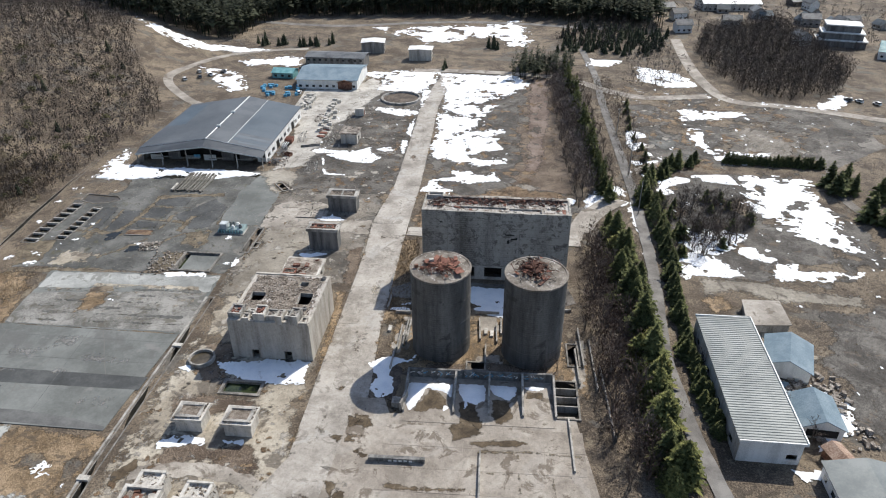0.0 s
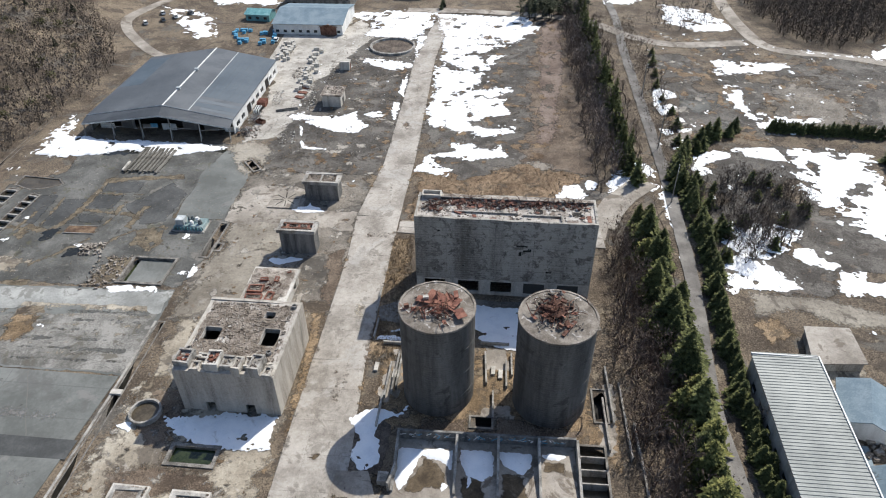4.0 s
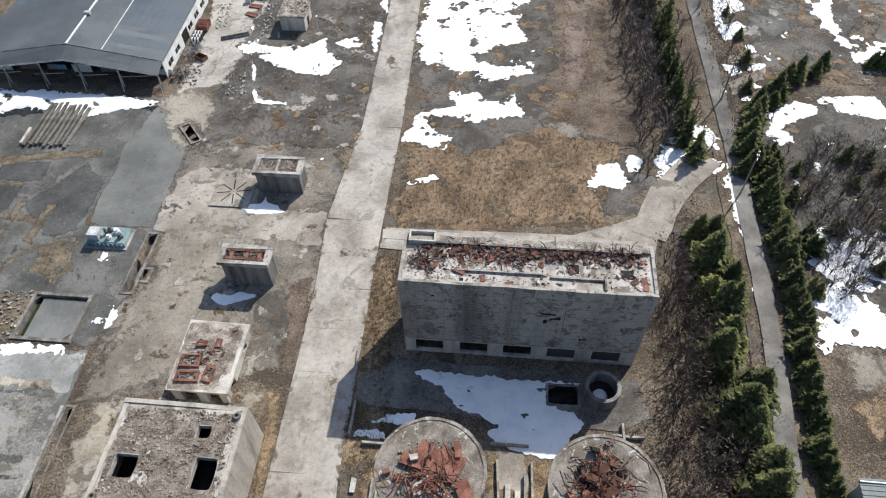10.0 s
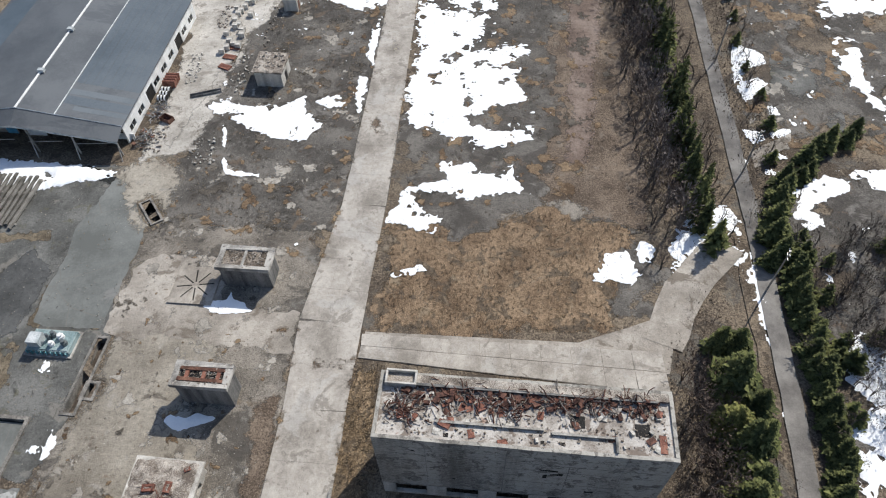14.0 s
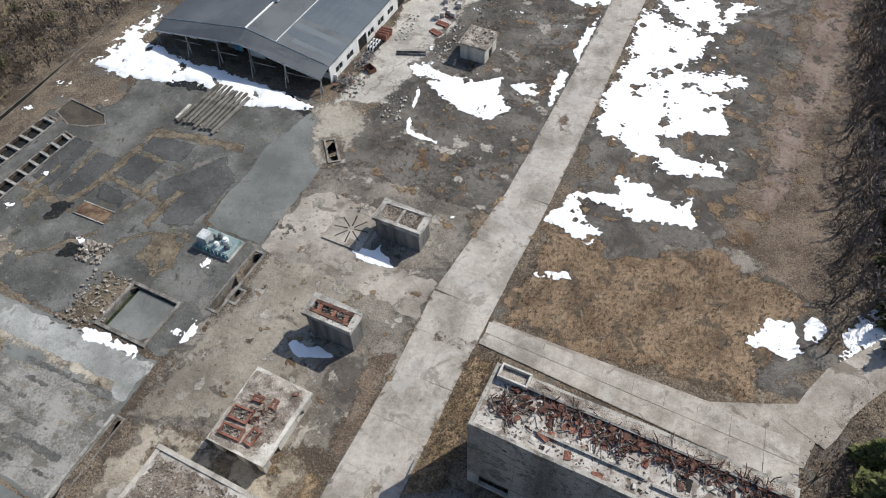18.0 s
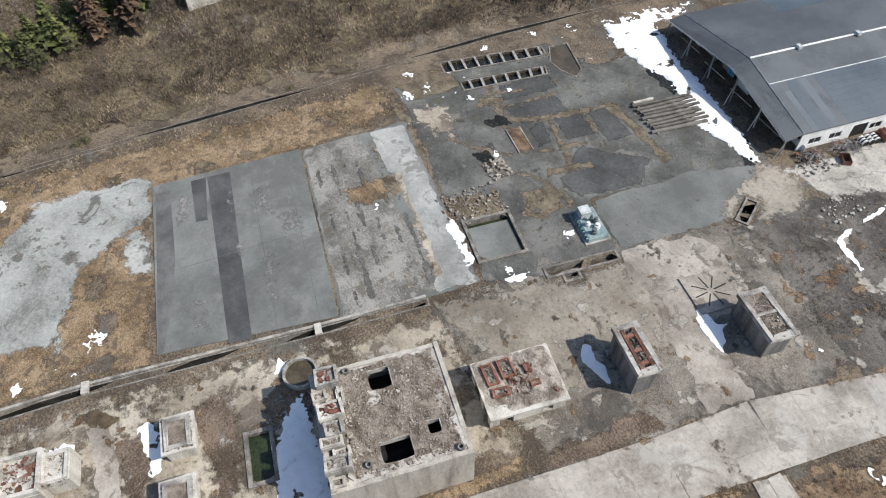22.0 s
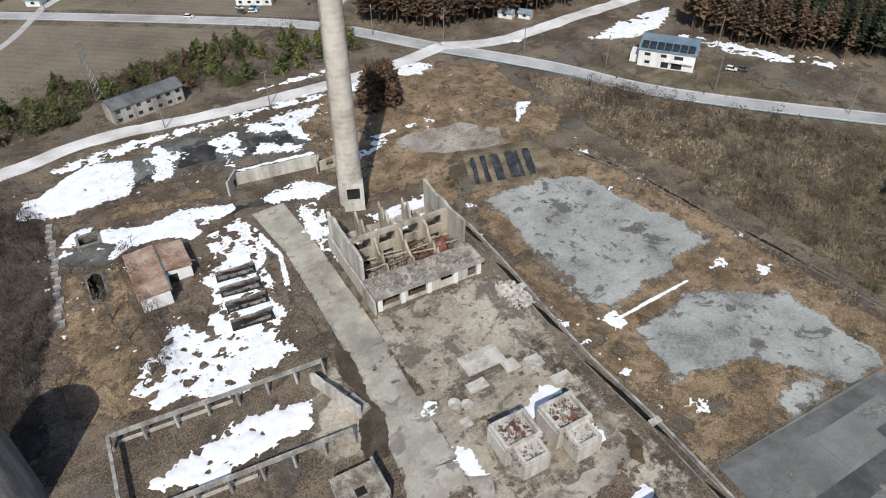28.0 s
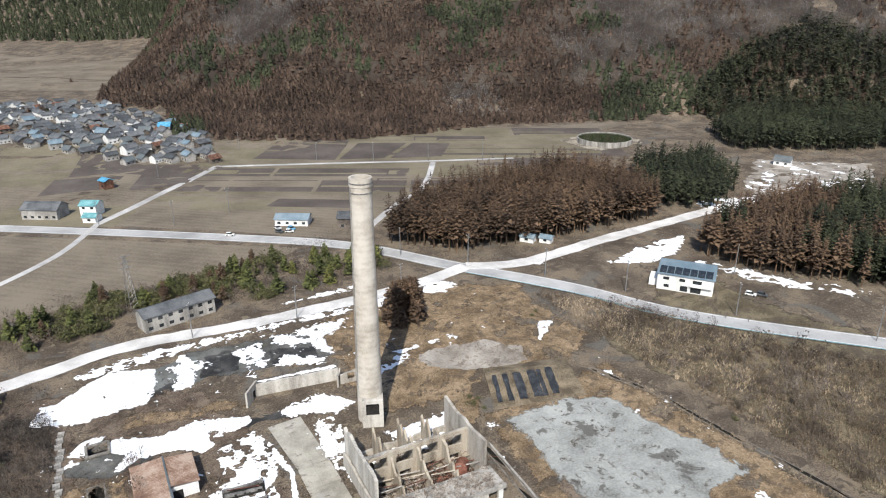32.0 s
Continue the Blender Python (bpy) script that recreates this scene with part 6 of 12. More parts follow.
for s in (-0.25, 0.25):
    g = Geo()
    pts = [(q[0] + s, q[1]) for q in way_points([(x, y, 0) for x, y in line], 4.0)]
    g.add([(x, y, z) for x, y in pts for z in (0, 0.24)], [(2 * i, 2 * i + 2, 2 * i + 3, 2 * i + 1) for i in range(len(pts) - 1)])
    part("face", g, WALLC, wall)
for x, y in ((-64.2, 127), (-68.6, 87.4), (-72.0, 46)):
    single("bridge_block", Geo().box(-1.3, -0.7, 0, 1.0, 0.5, 0.5, pose(x, y, 0, 0, 0, -6)).jitter(0.03), PALEC, "concrete block bridging the trench", "block")

# ---- ruins ----
R = -5.8


def wreck(parent, m, material, plate, w, d, n, seed, lo=0.6, hi=3.0, r=0.05, z=0.0, lift=0.8):
    """Tangled bent bars and torn plates over an area, each a part of its own."""
    rng = random.Random(seed)
    for _ in range(n):
        x, y, a, l = rng.gauss(0, w / 4.2), rng.gauss(0, d / 4.2), rng.uniform(0, 6.28), rng.uniform(lo, hi)
        zz = z + abs(rng.gauss(0.1, lift * 0.4))
        p, q = Vector((x, y, zz)), Vector((x + l * math.cos(a), y + l * math.sin(a), max(z + 0.05, zz + rng.uniform(-0.4, 0.9) * lift)))
        k = (p + q) / 2 + Vector((rng.uniform(-0.2, 0.2) * l, rng.uniform(-0.2, 0.2) * l, rng.uniform(0, 0.25) * l))
        rr = r * rng.uniform(0.7, 1.8)
        part("bent_bar", Geo().tube(p, k, rr, n=4).tube(k, q, rr, n=4), material, parent, m=m)
        if rng.random() < 0.12:
            part("torn_plate", Geo().box(-0.25 * l, -0.35, 0, 0.25 * l, 0.35, 0.05, pose(x, y, zz, rng.uniform(-25, 25), rng.uniform(-25, 25), math.degrees(a))), plate, parent, m=m)


def stones(n, w, d, seed, lo=0.1, hi=0.45, z=0.0, avoid=()):
    rng = random.Random(seed)
    g = Geo()
    for _ in range(n):
        s = lo + (hi - lo) * rng.random() ** 2.5
        px, py = rng.uniform(-w / 2, w / 2), rng.uniform(-d / 2, d / 2)
        if any(a - 0.3 < px < b + 0.3 and c - 0.3 < py < e + 0.6 for a, b, c, e in avoid):
            continue
        m = pose(px, py, z, rng.uniform(-20, 20), rng.uniform(-20, 20), rng.uniform(0, 180))
        g.box(-s * 0.6, -s * 0.4, -0.05, s * 0.6, s * 0.4, s * 0.6, m)
    return g


ROOFG = mat("silo_roof", ((0.095, 0.08, 0.065), (0.17, 0.148, 0.124), (0.29, 0.26, 0.225)), 0.3, 1.6, bump=0.4, stain=[((0.12, 0.11, 0.1), 0.35, 0.57, 0.8), ((0.52, 0.5, 0.48), 0.5, 0.6, 0.8)], grain=0.55)
GRAVEL = mat("roof_gravel", ((0.1, 0.08, 0.062), (0.185, 0.153, 0.124), (0.31, 0.27, 0.226)), 0.5, 3.0, bump=0.8, stain=((0.36, 0.33, 0.285), 0.45, 0.62, 0.7), grain=1.4)
ROOFP = mat("stained_roof_slab", ((0.25, 0.22, 0.19), (0.4, 0.368, 0.33), (0.54, 0.51, 0.47)), 0.3, 1.6, bump=0.4, stain=[((0.16, 0.125, 0.1), 0.35, 0.55, 0.85), ((0.3, 0.17, 0.12), 0.3, 0.62, 0.6)], grain=0.55)
GREYIRON = mat("grey_scrap", ((0.09, 0.08, 0.072), (0.17, 0.15, 0.135), (0.3, 0.27, 0.24)), 0.8, 4.0, bump=0.3)


def drum(x, y, r, h, seed, wreckage):
    t = thing("silo", "tall cylindrical soot-stained concrete silo with rusty wreckage on its roof", "silo", x, y, 0, 0, "silos")
    n, rings = 72, [(r, 0), (r, 4.2), (r + 0.06, 4.25), (r + 0.06, 4.4), (r, 4.45), (r, 9.8), (r + 0.05, 9.85), (r + 0.05, 9.98), (r, 10.02), (r, 15.6), (r + 0.05, 15.65), (r + 0.05, 15.78), (r, 15.8), (r, h - 0.5), (r + 0.14, h - 0.45)]
    part("wall", Geo().lathe(rings, n), SILOC, t)
    part("rim", Geo().lathe([(r + 0.14, h - 0.45), (r + 0.13, h - 0.1), (r - 0.3, h - 0.06), (r - 0.3, h - 0.3)], n).jitter(0.05, seed), ROOFG, t, "chipped pale rim")
    part("roof", Geo().lathe([(r - 0.29, h - 0.2), (r * 0.6, h - 0.02), (0.02, h + 0.12)], n), ROOFG, t, "dusty roof slab with soot and lime stains")
    part("rubble", stones(260, r * 1.15, r * 1.15, seed, 0.05, 0.3, h + 0.08), RUBBLE, t)
    if wreckage == "sheets":
        wreck(t, pose(0.4, -1.0, 0), RUST, RUST_RED, 7.5, 5.5, 60, seed, 0.8, 3.2, 0.06, h + 0.1, 0.7)
        for k, (px, py, w, d, a) in enumerate(((0.2, 1.2, 4.4, 3.2, -28), (2.2, 0.4, 3.4, 3.4, -34), (-2.2, 1.0, 3.0, 1.6, -20), (4.0, -2.8, 1.8, 2.6, 20), (3.4, 2.2, 0.8, 2.2, 5))):
            part("rusty_sheet", Geo().box(-w / 2, -d / 2, 0, w / 2, d / 2, 0.06), RUST_RED, t, "fallen rust-red steel plate", pose(px, py, h + 0.45 + 0.07 * k, 4 - 3 * k, 6 - 4 * k, a))
        part("lime_spill", stones(130, 3.4, 3.0, 55, 0.1, 0.6, h + 0.1), PALEC, t, "white crumbled lime", pose(-0.6, -1.6, 0))
        wreck(t, pose(-1.0, -1.6, 0), RUST_RED, RUST_RED, 7, 4, 26, 91, 1.2, 3.6, 0.06, h + 0.2, 0.6)
        part("box", Geo().box(-0.5, -0.35, 0, 0.5, 0.35, 0.5), PALEC, t, "", pose(-2.0, 1.2, h + 0.75, 0, 0, 10))
        part("vent", Geo().box(-0.4, -0.3, 0, 0.4, 0.3, 0.7), RUST, t, "", pose(-5.4, -0.3, h, 0, 0, 20))
    else:
        wreck(t, pose(-0.8, 1.2, 0), RUST_DARK, RUST_RED, 5.6, 8.0, 120, seed, 0.4, 1.7, 0.06, h + 0.1, 1.3)
        wreck(t, pose(-0.4, 0.6, 0), RUST, RUST_RED, 7.0, 6.5, 36, seed + 9, 1.2, 3.2, 0.05, h + 0.1, 1.0)
        q = random.Random(77)
        for k in range(26):
            part("scrap_lump", Geo().box(-0.5, -0.35, 0, 0.5, 0.35, 0.4).jitter(0.16, k), (RUST_DARK, BLACKH, RUST)[k % 3], t, "", pose(q.gauss(-0.8, 1.2), q.gauss(1.2, 1.7), h + 0.05 + q.uniform(0, 0.5), q.uniform(-30, 30), q.uniform(-30, 30), q.uniform(0, 180)))
        for px, py, a in ((-0.3, 2.2, 10), (0.9, 0.4, 60), (-1.5, 0.9, -35), (0.2, -0.6, 15)):
            part("drum_piece", Geo().box(-0.9, -0.55, 0, 0.9, 0.55, 0.5).jitter(0.06, seed), RUST, t, "", pose(px, py, h + 0.6, 8, -14, a))
        part("chute", Geo().box(-0.35, -2.2, 0, 0.35, 2.2, 0.12), RUST_DARK, t, "", pose(1.3, -3.4, h + 0.1, 0, 0, -38))
        part("vent", Geo().lathe([(0.35, 0), (0.35, 0.5), (0.25, 0.5), (0.25, 0.1)], 12), DARKC, t, "", pose(1.0, 5.6, h))
    return t


RUST_RED = mat("red_oxide_plate", ((0.11, 0.045, 0.032), (0.195, 0.08, 0.056), (0.28, 0.135, 0.095)), 0.5, 3.0, rough=0.8, bump=0.2)
RUST_DARK = mat("dark_rust", ((0.05, 0.026, 0.02), (0.095, 0.045, 0.035), (0.17, 0.085, 0.06)), 0.8, 4.0, rough=0.85, bump=0.4)
SILOC = mat("silo_concrete", ((0.062, 0.06, 0.056), (0.105, 0.103, 0.097), (0.165, 0.161, 0.152)), 0.45, 1.6, bump=0.3, streak=True, stops=(0.3, 0.5, 0.72), bands=("Z", 0.55, 0.06, 1.5), stain=[((0.2, 0.195, 0.183), 0.5, 0.63, 0.45), ((0.05, 0.048, 0.044), 0.22, 0.58, 0.6), ((0.17, 0.163, 0.15), 1.2, 0.68, 0.6)], grain=0.45, speck=0.3)
drum(-1.1, 127.2, 6.8, 22, 1, "sheets")
drum(20.0, 124.4, 6.9, 22, 2, "tangle")
t = thing("silo", "edge of another dark concrete silo", "silo", 30.5, 38.5, 0, 0, "silos")
part("wall", Geo().lathe([(6.6, 0), (6.6, 19.6), (6.72, 19.7), (6.72, 20), (6.3, 20), (6.3, 19.7)], 64), DARKC, t)
part("roof", Geo().lathe([(6.4, 19.6), (0.02, 19.9)], 64), RUBBLE, t)


def works_block():
    t = thing("works_block", "huge windowless concrete block with a wreckage-strewn flat roof", "ruin", 13.6, 159.4, 0, R)
    w, d, h = 38.8, 9.6, 21
    holes = [(x, x + 4.7, 0.7, 3.9) for x in (1.8, 9.4, 16.8, 24.2, 31.7)]
    part("front_wall", Geo().grid_wall(w, 0.5, 4.6, h, [], 0.2, 4, pose(-w / 2, -d / 2, 0)), BLOCKW, t)
    part("lower_wall", Geo().grid_wall(w, 0.5, 0, 4.6, holes, m=pose(-w / 2, -d / 2 + 0.12, 0)), PALEC, t, "lower wall with a row of dark openings")
    for k, z in enumerate((7.4, 9.6, 11.8, 14.0, 16.2, 18.4)):
        part("pour_joint", Geo().box(-w / 2 + 0.4 + 0.9 * (k % 3), -d / 2 - 0.012, z, w / 2 - 0.6 - 1.1 * (k % 2), -d / 2 + 0.02, z + 0.05).jitter(0.008, k), DARKC, t, "thin dark pour joint")
    for k, (x, z0, z1) in enumerate(((-12.6, 7, 20), (-2.0, 5, 19), (6.4, 4.8, 16), (13.2, 6, 20))):
        part("drip_line", Geo().box(x, -d / 2 - 0.014, z0, x + 0.07, -d / 2 + 0.02, z1).jitter(0.01, k), DARKC, t, "dark vertical joint")
    # near-black plates on the wall paint the shade inside broken gashes
    for k, (x, z, ww, hh) in enumerate(((2.6, 14.2, 2.4, 0.35), (4.2, 12.9, 1.6, 0.5), (3.2, 11.9, 0.5, 1.2), (5.2, 13.4, 0.7, 0.3), (-14.8, 17.4, 0.9, 0.3), (-3.4, 18.6, 0.3, 0.6), (9.4, 7.4, 1.2, 0.3), (-9.2, 8.2, 0.6, 0.4))):
        part("broken_chip", Geo().box(x, -d / 2 - 0.03, z, x + ww, -d / 2 + 0.02, z + hh).jitter(0.09, 20 + k), MOSS_SHADE, t, "dark broken gash in the wall")
    for k in (3, 4):
        part("shutter", Geo().box(-2.35, 0, 0, 2.35, 0.08, 3.2), DARKB, t, "dark boarded opening", pose(-w / 2 + holes[k][0] + 2.35, -d / 2 + 0.45, 0.7))
    part("ledge", Geo().box(-w / 2, -d / 2 - 0.06, 4.5, w / 2, -d / 2 + 0.2, 4.66), WALLC, t)
    part("back_wall", Geo().grid_wall(w, 0.5, 0, h, [], 0.2, 5, pose(-w / 2, d / 2 - 0.5, 0)), BLOCKW, t)
    for s in (-1, 1):
        part("side_wall", Geo().grid_wall(d - 1.0, 0.5, 0, h, [], 0.15, 6, pose(s * (w / 2 - 0.25) + 0.25, -d / 2 + 0.5, 0, 0, 0, 90)), BLOCKW, t)
    for k in range(5):
        g = Geo().box(-2.5, 0, 0, 2.5, 0.1, 3.4)
        part("opening_back", g, BLACKH, t, "dark interior", pose(-w / 2 + holes[k][0] + 2.35, -d / 2 + 3.0, 0.6))
    roof = part("roof", Geo().box(-w / 2 + 0.5, -d / 2 + 0.5, h - 0.9, w / 2 - 0.5, d / 2 - 0.5, h - 0.35), ROOFP, t, "pale stained roof slab")
    part("rear_beam", Geo().box(-w / 2 + 4, d / 2 - 2.0, h - 0.35, w / 2 - 2, d / 2 - 1.7, h + 0.25).jitter(0.05), DARKC, t)
    part("rear_ledge", Geo().box(-w / 2 + 0.5, d / 2 - 1.7, h - 0.35, w / 2 - 0.6, d / 2 - 0.5, h + 0.12).jitter(0.06), RUBBLE, t)
    part("front_curb", Geo().box(-w / 2 + 8.0, -d / 2 + 2.7, h - 0.35, -w / 2 + 22, -d / 2 + 3.0, h + 0.05).jitter(0.04), WALLC, t)
    part("front_curb", Geo().box(-w / 2 + 23, -d / 2 + 2.3, h - 0.35, -w / 2 + 31, -d / 2 + 2.6, h + 0.05).jitter(0.04), WALLC, t)
    part("front_curb", Geo().box(-w / 2 + 31, -d / 2 + 0.5, h - 0.35, -w / 2 + 31.3, -d / 2 + 2.6, h + 0.2), DARKC, t)
    hatch = part("hatch_box", Geo().grid_wall(4.2, 0.25, h - 0.4, h + 0.7, [], 0, 0, pose(-w / 2 + 0.8, d / 2 - 0.3, 0)).grid_wall(4.2, 0.25, h - 0.4, h + 0.7, [], 0, 0, pose(-w / 2 + 0.8, d / 2 - 2.2, 0)).grid_wall(1.6, 0.25, h - 0.4, h + 0.7, [], 0, 0, pose(-w / 2 + 1.05, d / 2 - 1.95, 0, 0, 0, 90)).grid_wall(1.6, 0.25, h - 0.4, h + 0.7, [], 0, 0, pose(-w / 2 + 5.0, d / 2 - 1.95, 0, 0, 0, 90)), PALEC, t, "open concrete hatch box")
    # thin near-black plates stand for the shade inside roof openings
    for hx, hy, s in ((25.4, 3.5, 1.9), (33.6, 3.0, 1.9), (9.2, 0.9, 0.65), (21.6, 1.0, 0.5), (24.2, 1.0, 0.5)):
        part("roof_hole", Geo().box(-w / 2 + hx, -d / 2 + hy, h - 0.36, -w / 2 + hx + s, -d / 2 + hy + s * 0.9, h - 0.33), BLACKH, t, "dark opening in the roof")
    for cx, cy, ww, dd, n, sd in ((-15.5, -0.6, 5, 4, 60, 3), (-9, 2, 9, 3.5, 45, 4), (-2, 1.2, 8, 4, 70, 5), (5, 2.0, 8, 3, 70, 6), (11, 2.6, 9, 2.6, 60, 7), (15.6, 2.6, 4, 2, 24, 8)):
        wreck(t, pose(cx, cy, 0), RUST_DARK, RUST_DARK, ww, dd, int(n * 0.8), sd, 0.4, 1.8, 0.055, h - 0.3, 0.8)
        wreck(t, pose(cx, cy, 0), GREYIRON, RUST_RED, ww, dd * 1.3, n // 2, sd + 40, 0.5, 2.2, 0.05, h - 0.3, 0.6)
    for px, py, ww, dd, a in ((-15.8, -1.2, 1.6, 1.2, 20), (-14.2, -1.6, 1.4, 0.6, 60), (-10.2, -2.2, 1.6, 0.9, -20), (-5.6, 0.6, 1.3, 1.2, 30), (1.0, 2.2, 1.2, 0.9, 8), (17.6, -2.6, 0.9, 2.4, 0), (-2.6, -4.0, 1.3, 0.8, 15), (15.2, 3.0, 1.8, 0.7, 0)):
        part("rusty_sheet", Geo().box(-ww / 2, -dd / 2, 0, ww / 2, dd / 2, 0.3 if abs(a) > 18 else 0.06), RUST_RED, t, "rust-red machine remnant", pose(px, py, h - 0.3, 0, 4, a))
    part("rubble", stones(1100, w - 2, d - 2, 3, 0.04, 0.28, h - 0.33), GRAVEL, t)
    part("rubble", stones(70, w - 2, d - 2.6, 5, 0.1, 0.6, h - 0.33), PALEC, t)
    part("rubble", stones(260, w - 4, 2.6, 8, 0.15, 0.8, h - 0.33), RUST_DARK, t, "dark heap of rusted scrap", pose(0.6, d / 2 - 3.0, 0))
    q = random.Random(23)
    for k in range(26):
        part("torn_plate", Geo().box(-0.6, -0.4, 0, 0.6, 0.4, 0.05).jitter(0.05, k), (RUST_RED, PALEC, RUST_DARK)[k % 3], t, "", pose(q.uniform(-w / 2 + 1.5, w / 2 - 1.5), q.uniform(-d / 2 + 1, d / 2 - 1.6), h - 0.3, q.uniform(-12, 12), q.uniform(-12, 12), q.uniform(0, 180)))
    return t


BLOCKW = mat("block_concrete", ((0.155, 0.145, 0.127), (0.3, 0.285, 0.253), (0.41, 0.39, 0.35)), 0.16, 1.2, bump=0.3, stops=(0.34, 0.48, 0.64), streak=True, bands=("Z", 0.5, 0.06, 0.4), stain=[((0.12, 0.112, 0.1), 0.3, 0.56, 0.75), ((0.44, 0.41, 0.365), 0.3, 0.62, 0.6), ((0.09, 0.083, 0.073), 0.7, 0.58, 0.7)], grain=0.45, speck=0.3)
works_block()


def machine_block():
    t = thing("machine_block", "squat weathered concrete machine house with holes in its roof", "ruin", -39.3, 132.2, 0, R)
    w, d, h = 19, 20.5, 10.5
    part("front_wall", Geo().grid_wall(w, 0.7, 0, h, [(4.6, 6.4, 0, 2.4), (12.4, 14.2, 0, 2.4)], 0.3, 2, pose(-w / 2, -d / 2, 0)), STREAK, t)
    part("back_wall", Geo().grid_wall(w, 0.7, 0, h, [], 0.3, 3, pose(-w / 2, d / 2 - 0.7, 0)), STREAK, t)
    for s in (-1, 1):
        part("side_wall", Geo().grid_wall(d - 1.4, 0.7, 0, h, [], 0.3, 4 + s, pose(s * (w / 2 - 0.35) + 0.35, -d / 2 + 0.7, 0, 0, 0, 90)), STREAK, t)
    for x in (5.5, 13.3):
        part("doorway_back", Geo().box(-0.9, 0, 0, 0.9, 0.1, 2.4), BLACKH, t, "dark doorway", pose(-w / 2 + x, -d / 2 + 1.6, 0))
    x0, x1, y0, y1 = -w / 2 + 0.7, w / 2 - 0.7, -d / 2 + 0.7, d / 2 - 0.7
    hs = [(-7.6, -4.2, -1.6, 1.8), (4.2, 7.4, -2.4, 2.2), (3.0, 5.0, 5.0, 6.9)]
    out = [(x0, y0), (x1, y0), (x1, y1), (x0, y1)]
    keep = PITS[:]
    PITS.clear()
    PITS.extend([[(a + (b - a) * (0.5 + k * 0.5 * math.cos(v + 0.4)), c + (e - c) * (0.5 + k * 0.5 * math.sin(v + 0.4))) for v, k in ((0.38, 1.36), (1.17, 1.02), (1.95, 1.38), (2.7, 1.04), (3.5, 1.34), (4.3, 1.0), (5.1, 1.36), (5.9, 1.06))] for a, b, c, e in hs])
    part("roof", blob(out, step=0.4, amp=0.05, size=2, z=h - 0.25), ROOFP, t, "stained roof slab with broken holes")
    part("gravel", blob([(x0 + 0.3, y0 + 2.0), (x1 - 0.6, y0 + 2.6), (x1 - 0.7, y1 - 1.0), (x0 + 0.5, y1 - 0.7)], step=0.35, amp=0.7, size=2.5, z=h - 0.23, thick=0.1, holes=0.15), GRAVEL, t, "brown gravel and grit over the roof")
    PITS.clear()
    PITS.extend(keep)
    for a, b, c, e in hs:
        part("hole_rim", Geo().grid_wall(b - a, 0.12, h - 1.3, h - 0.16, [], 0.1, 1, pose(a, e - 0.05, 0)).grid_wall(e - c, 0.12, h - 1.3, h - 0.16, [], 0.1, 2, pose(a, c, 0, 0, 0, 90)), WALLC, t)
    # near-black plate gives the shade seen through the roof holes
    part("lower_floor", Geo().box(x0, y0, h - 5, x1, y1, h - 4.8), BLACKH, t, "floor below painted near-black as shade")
    part("rubble", stones(2600, w - 2.2, d - 2.4, 12, 0.05, 0.32, h - 0.2, hs), RUBBLE, t)
    part("grit", stones(900, w - 2.2, d - 2.4, 14, 0.06, 0.36, h - 0.2, hs), GRAVEL, t, "dark crumbled grit")
    q = random.Random(13)
    for k, (px, py, ww, dd, hh, kind) in enumerate(((-7.9, 3.0, 3.0, 3.4, 1.9, 1), (-5.2, 1.4, 1.6, 2.2, 1.2, 0), (-2.1, 2.6, 2.6, 3.8, 2.2, 1), (0.55, 2.6, 2.2, 2.8, 1.7, 2), (2.75, 1.9, 1.5, 3.2, 2.2, 0), (4.4, 3.0, 1.3, 2.6, 1.5, 0), (6.1, 2.2, 2.2, 3.8, 2.3, 0), (8.2, 1.6, 1.5, 2.2, 0.8, 0), (-4.6, 4.4, 2.6, 1.2, 0.7, 0))):
        b = Geo().box(-ww / 2, -dd / 2, 0, ww / 2, dd / 2, hh - 0.45)
        for e in (-1, 1):
            b.box(-ww / 2, e * (dd / 2 - 0.2) - 0.2, hh - 0.45, ww / 2, e * (dd / 2 - 0.2) + 0.2, hh + q.uniform(-0.15, 0.1))
            b.box(e * (ww / 2 - 0.18) - 0.18, -dd / 2 + 0.4, hh - 0.45, e * (ww / 2 - 0.18) + 0.18, dd / 2 - 0.4, hh + q.uniform(-0.3, 0.05))
        ob = part("machine_footing", b.jitter(0.07, k), (WALLC, STREAK, PALEC)[k % 3], t, "broken concrete machine footing", pose(px, -d / 2 + py - 0.35, h - 0.35, 0, 0, q.uniform(-4, 4)))
        part("rubble", stones(40, ww - 0.5, dd - 0.6, 40 + k, 0.06, 0.4, hh - 0.42), (RUBBLE, RUST, GRAVEL)[kind], ob)
        if kind == 1:
            for e in range(5):
                part("rust_remnant", Geo().box(-0.35, -0.22, 0, 0.35, 0.22, 0.3).jitter(0.1, k + e), RUST_RED, ob, "rusty bolted remnant", pose(q.uniform(-0.3, 0.3) * ww, q.uniform(-0.34, 0.34) * dd, hh - 0.4, 5, 6, q.uniform(0, 90)))
    part("front_ledge", Geo().grid_wall(w - 0.4, 0.9, h - 0.35, h + 0.3, [], 0.5, 21, pose(-w / 2 + 0.2, -d / 2 + 0.05, 0)), STREAK, t, "chipped front ledge")
    for k in range(18):
        part("fallen_lump", Geo().box(-0.5, -0.35, 0, 0.5, 0.35, 0.45).jitter(0.18, 60 + k), (PALEC, RUBBLE, STREAK)[k % 3], t, "", pose(q.uniform(-8.4, 8.4), -d / 2 + q.uniform(0.8, 5.4), h - 0.25, q.uniform(-20, 20), q.uniform(-20, 20), q.uniform(0, 180)))
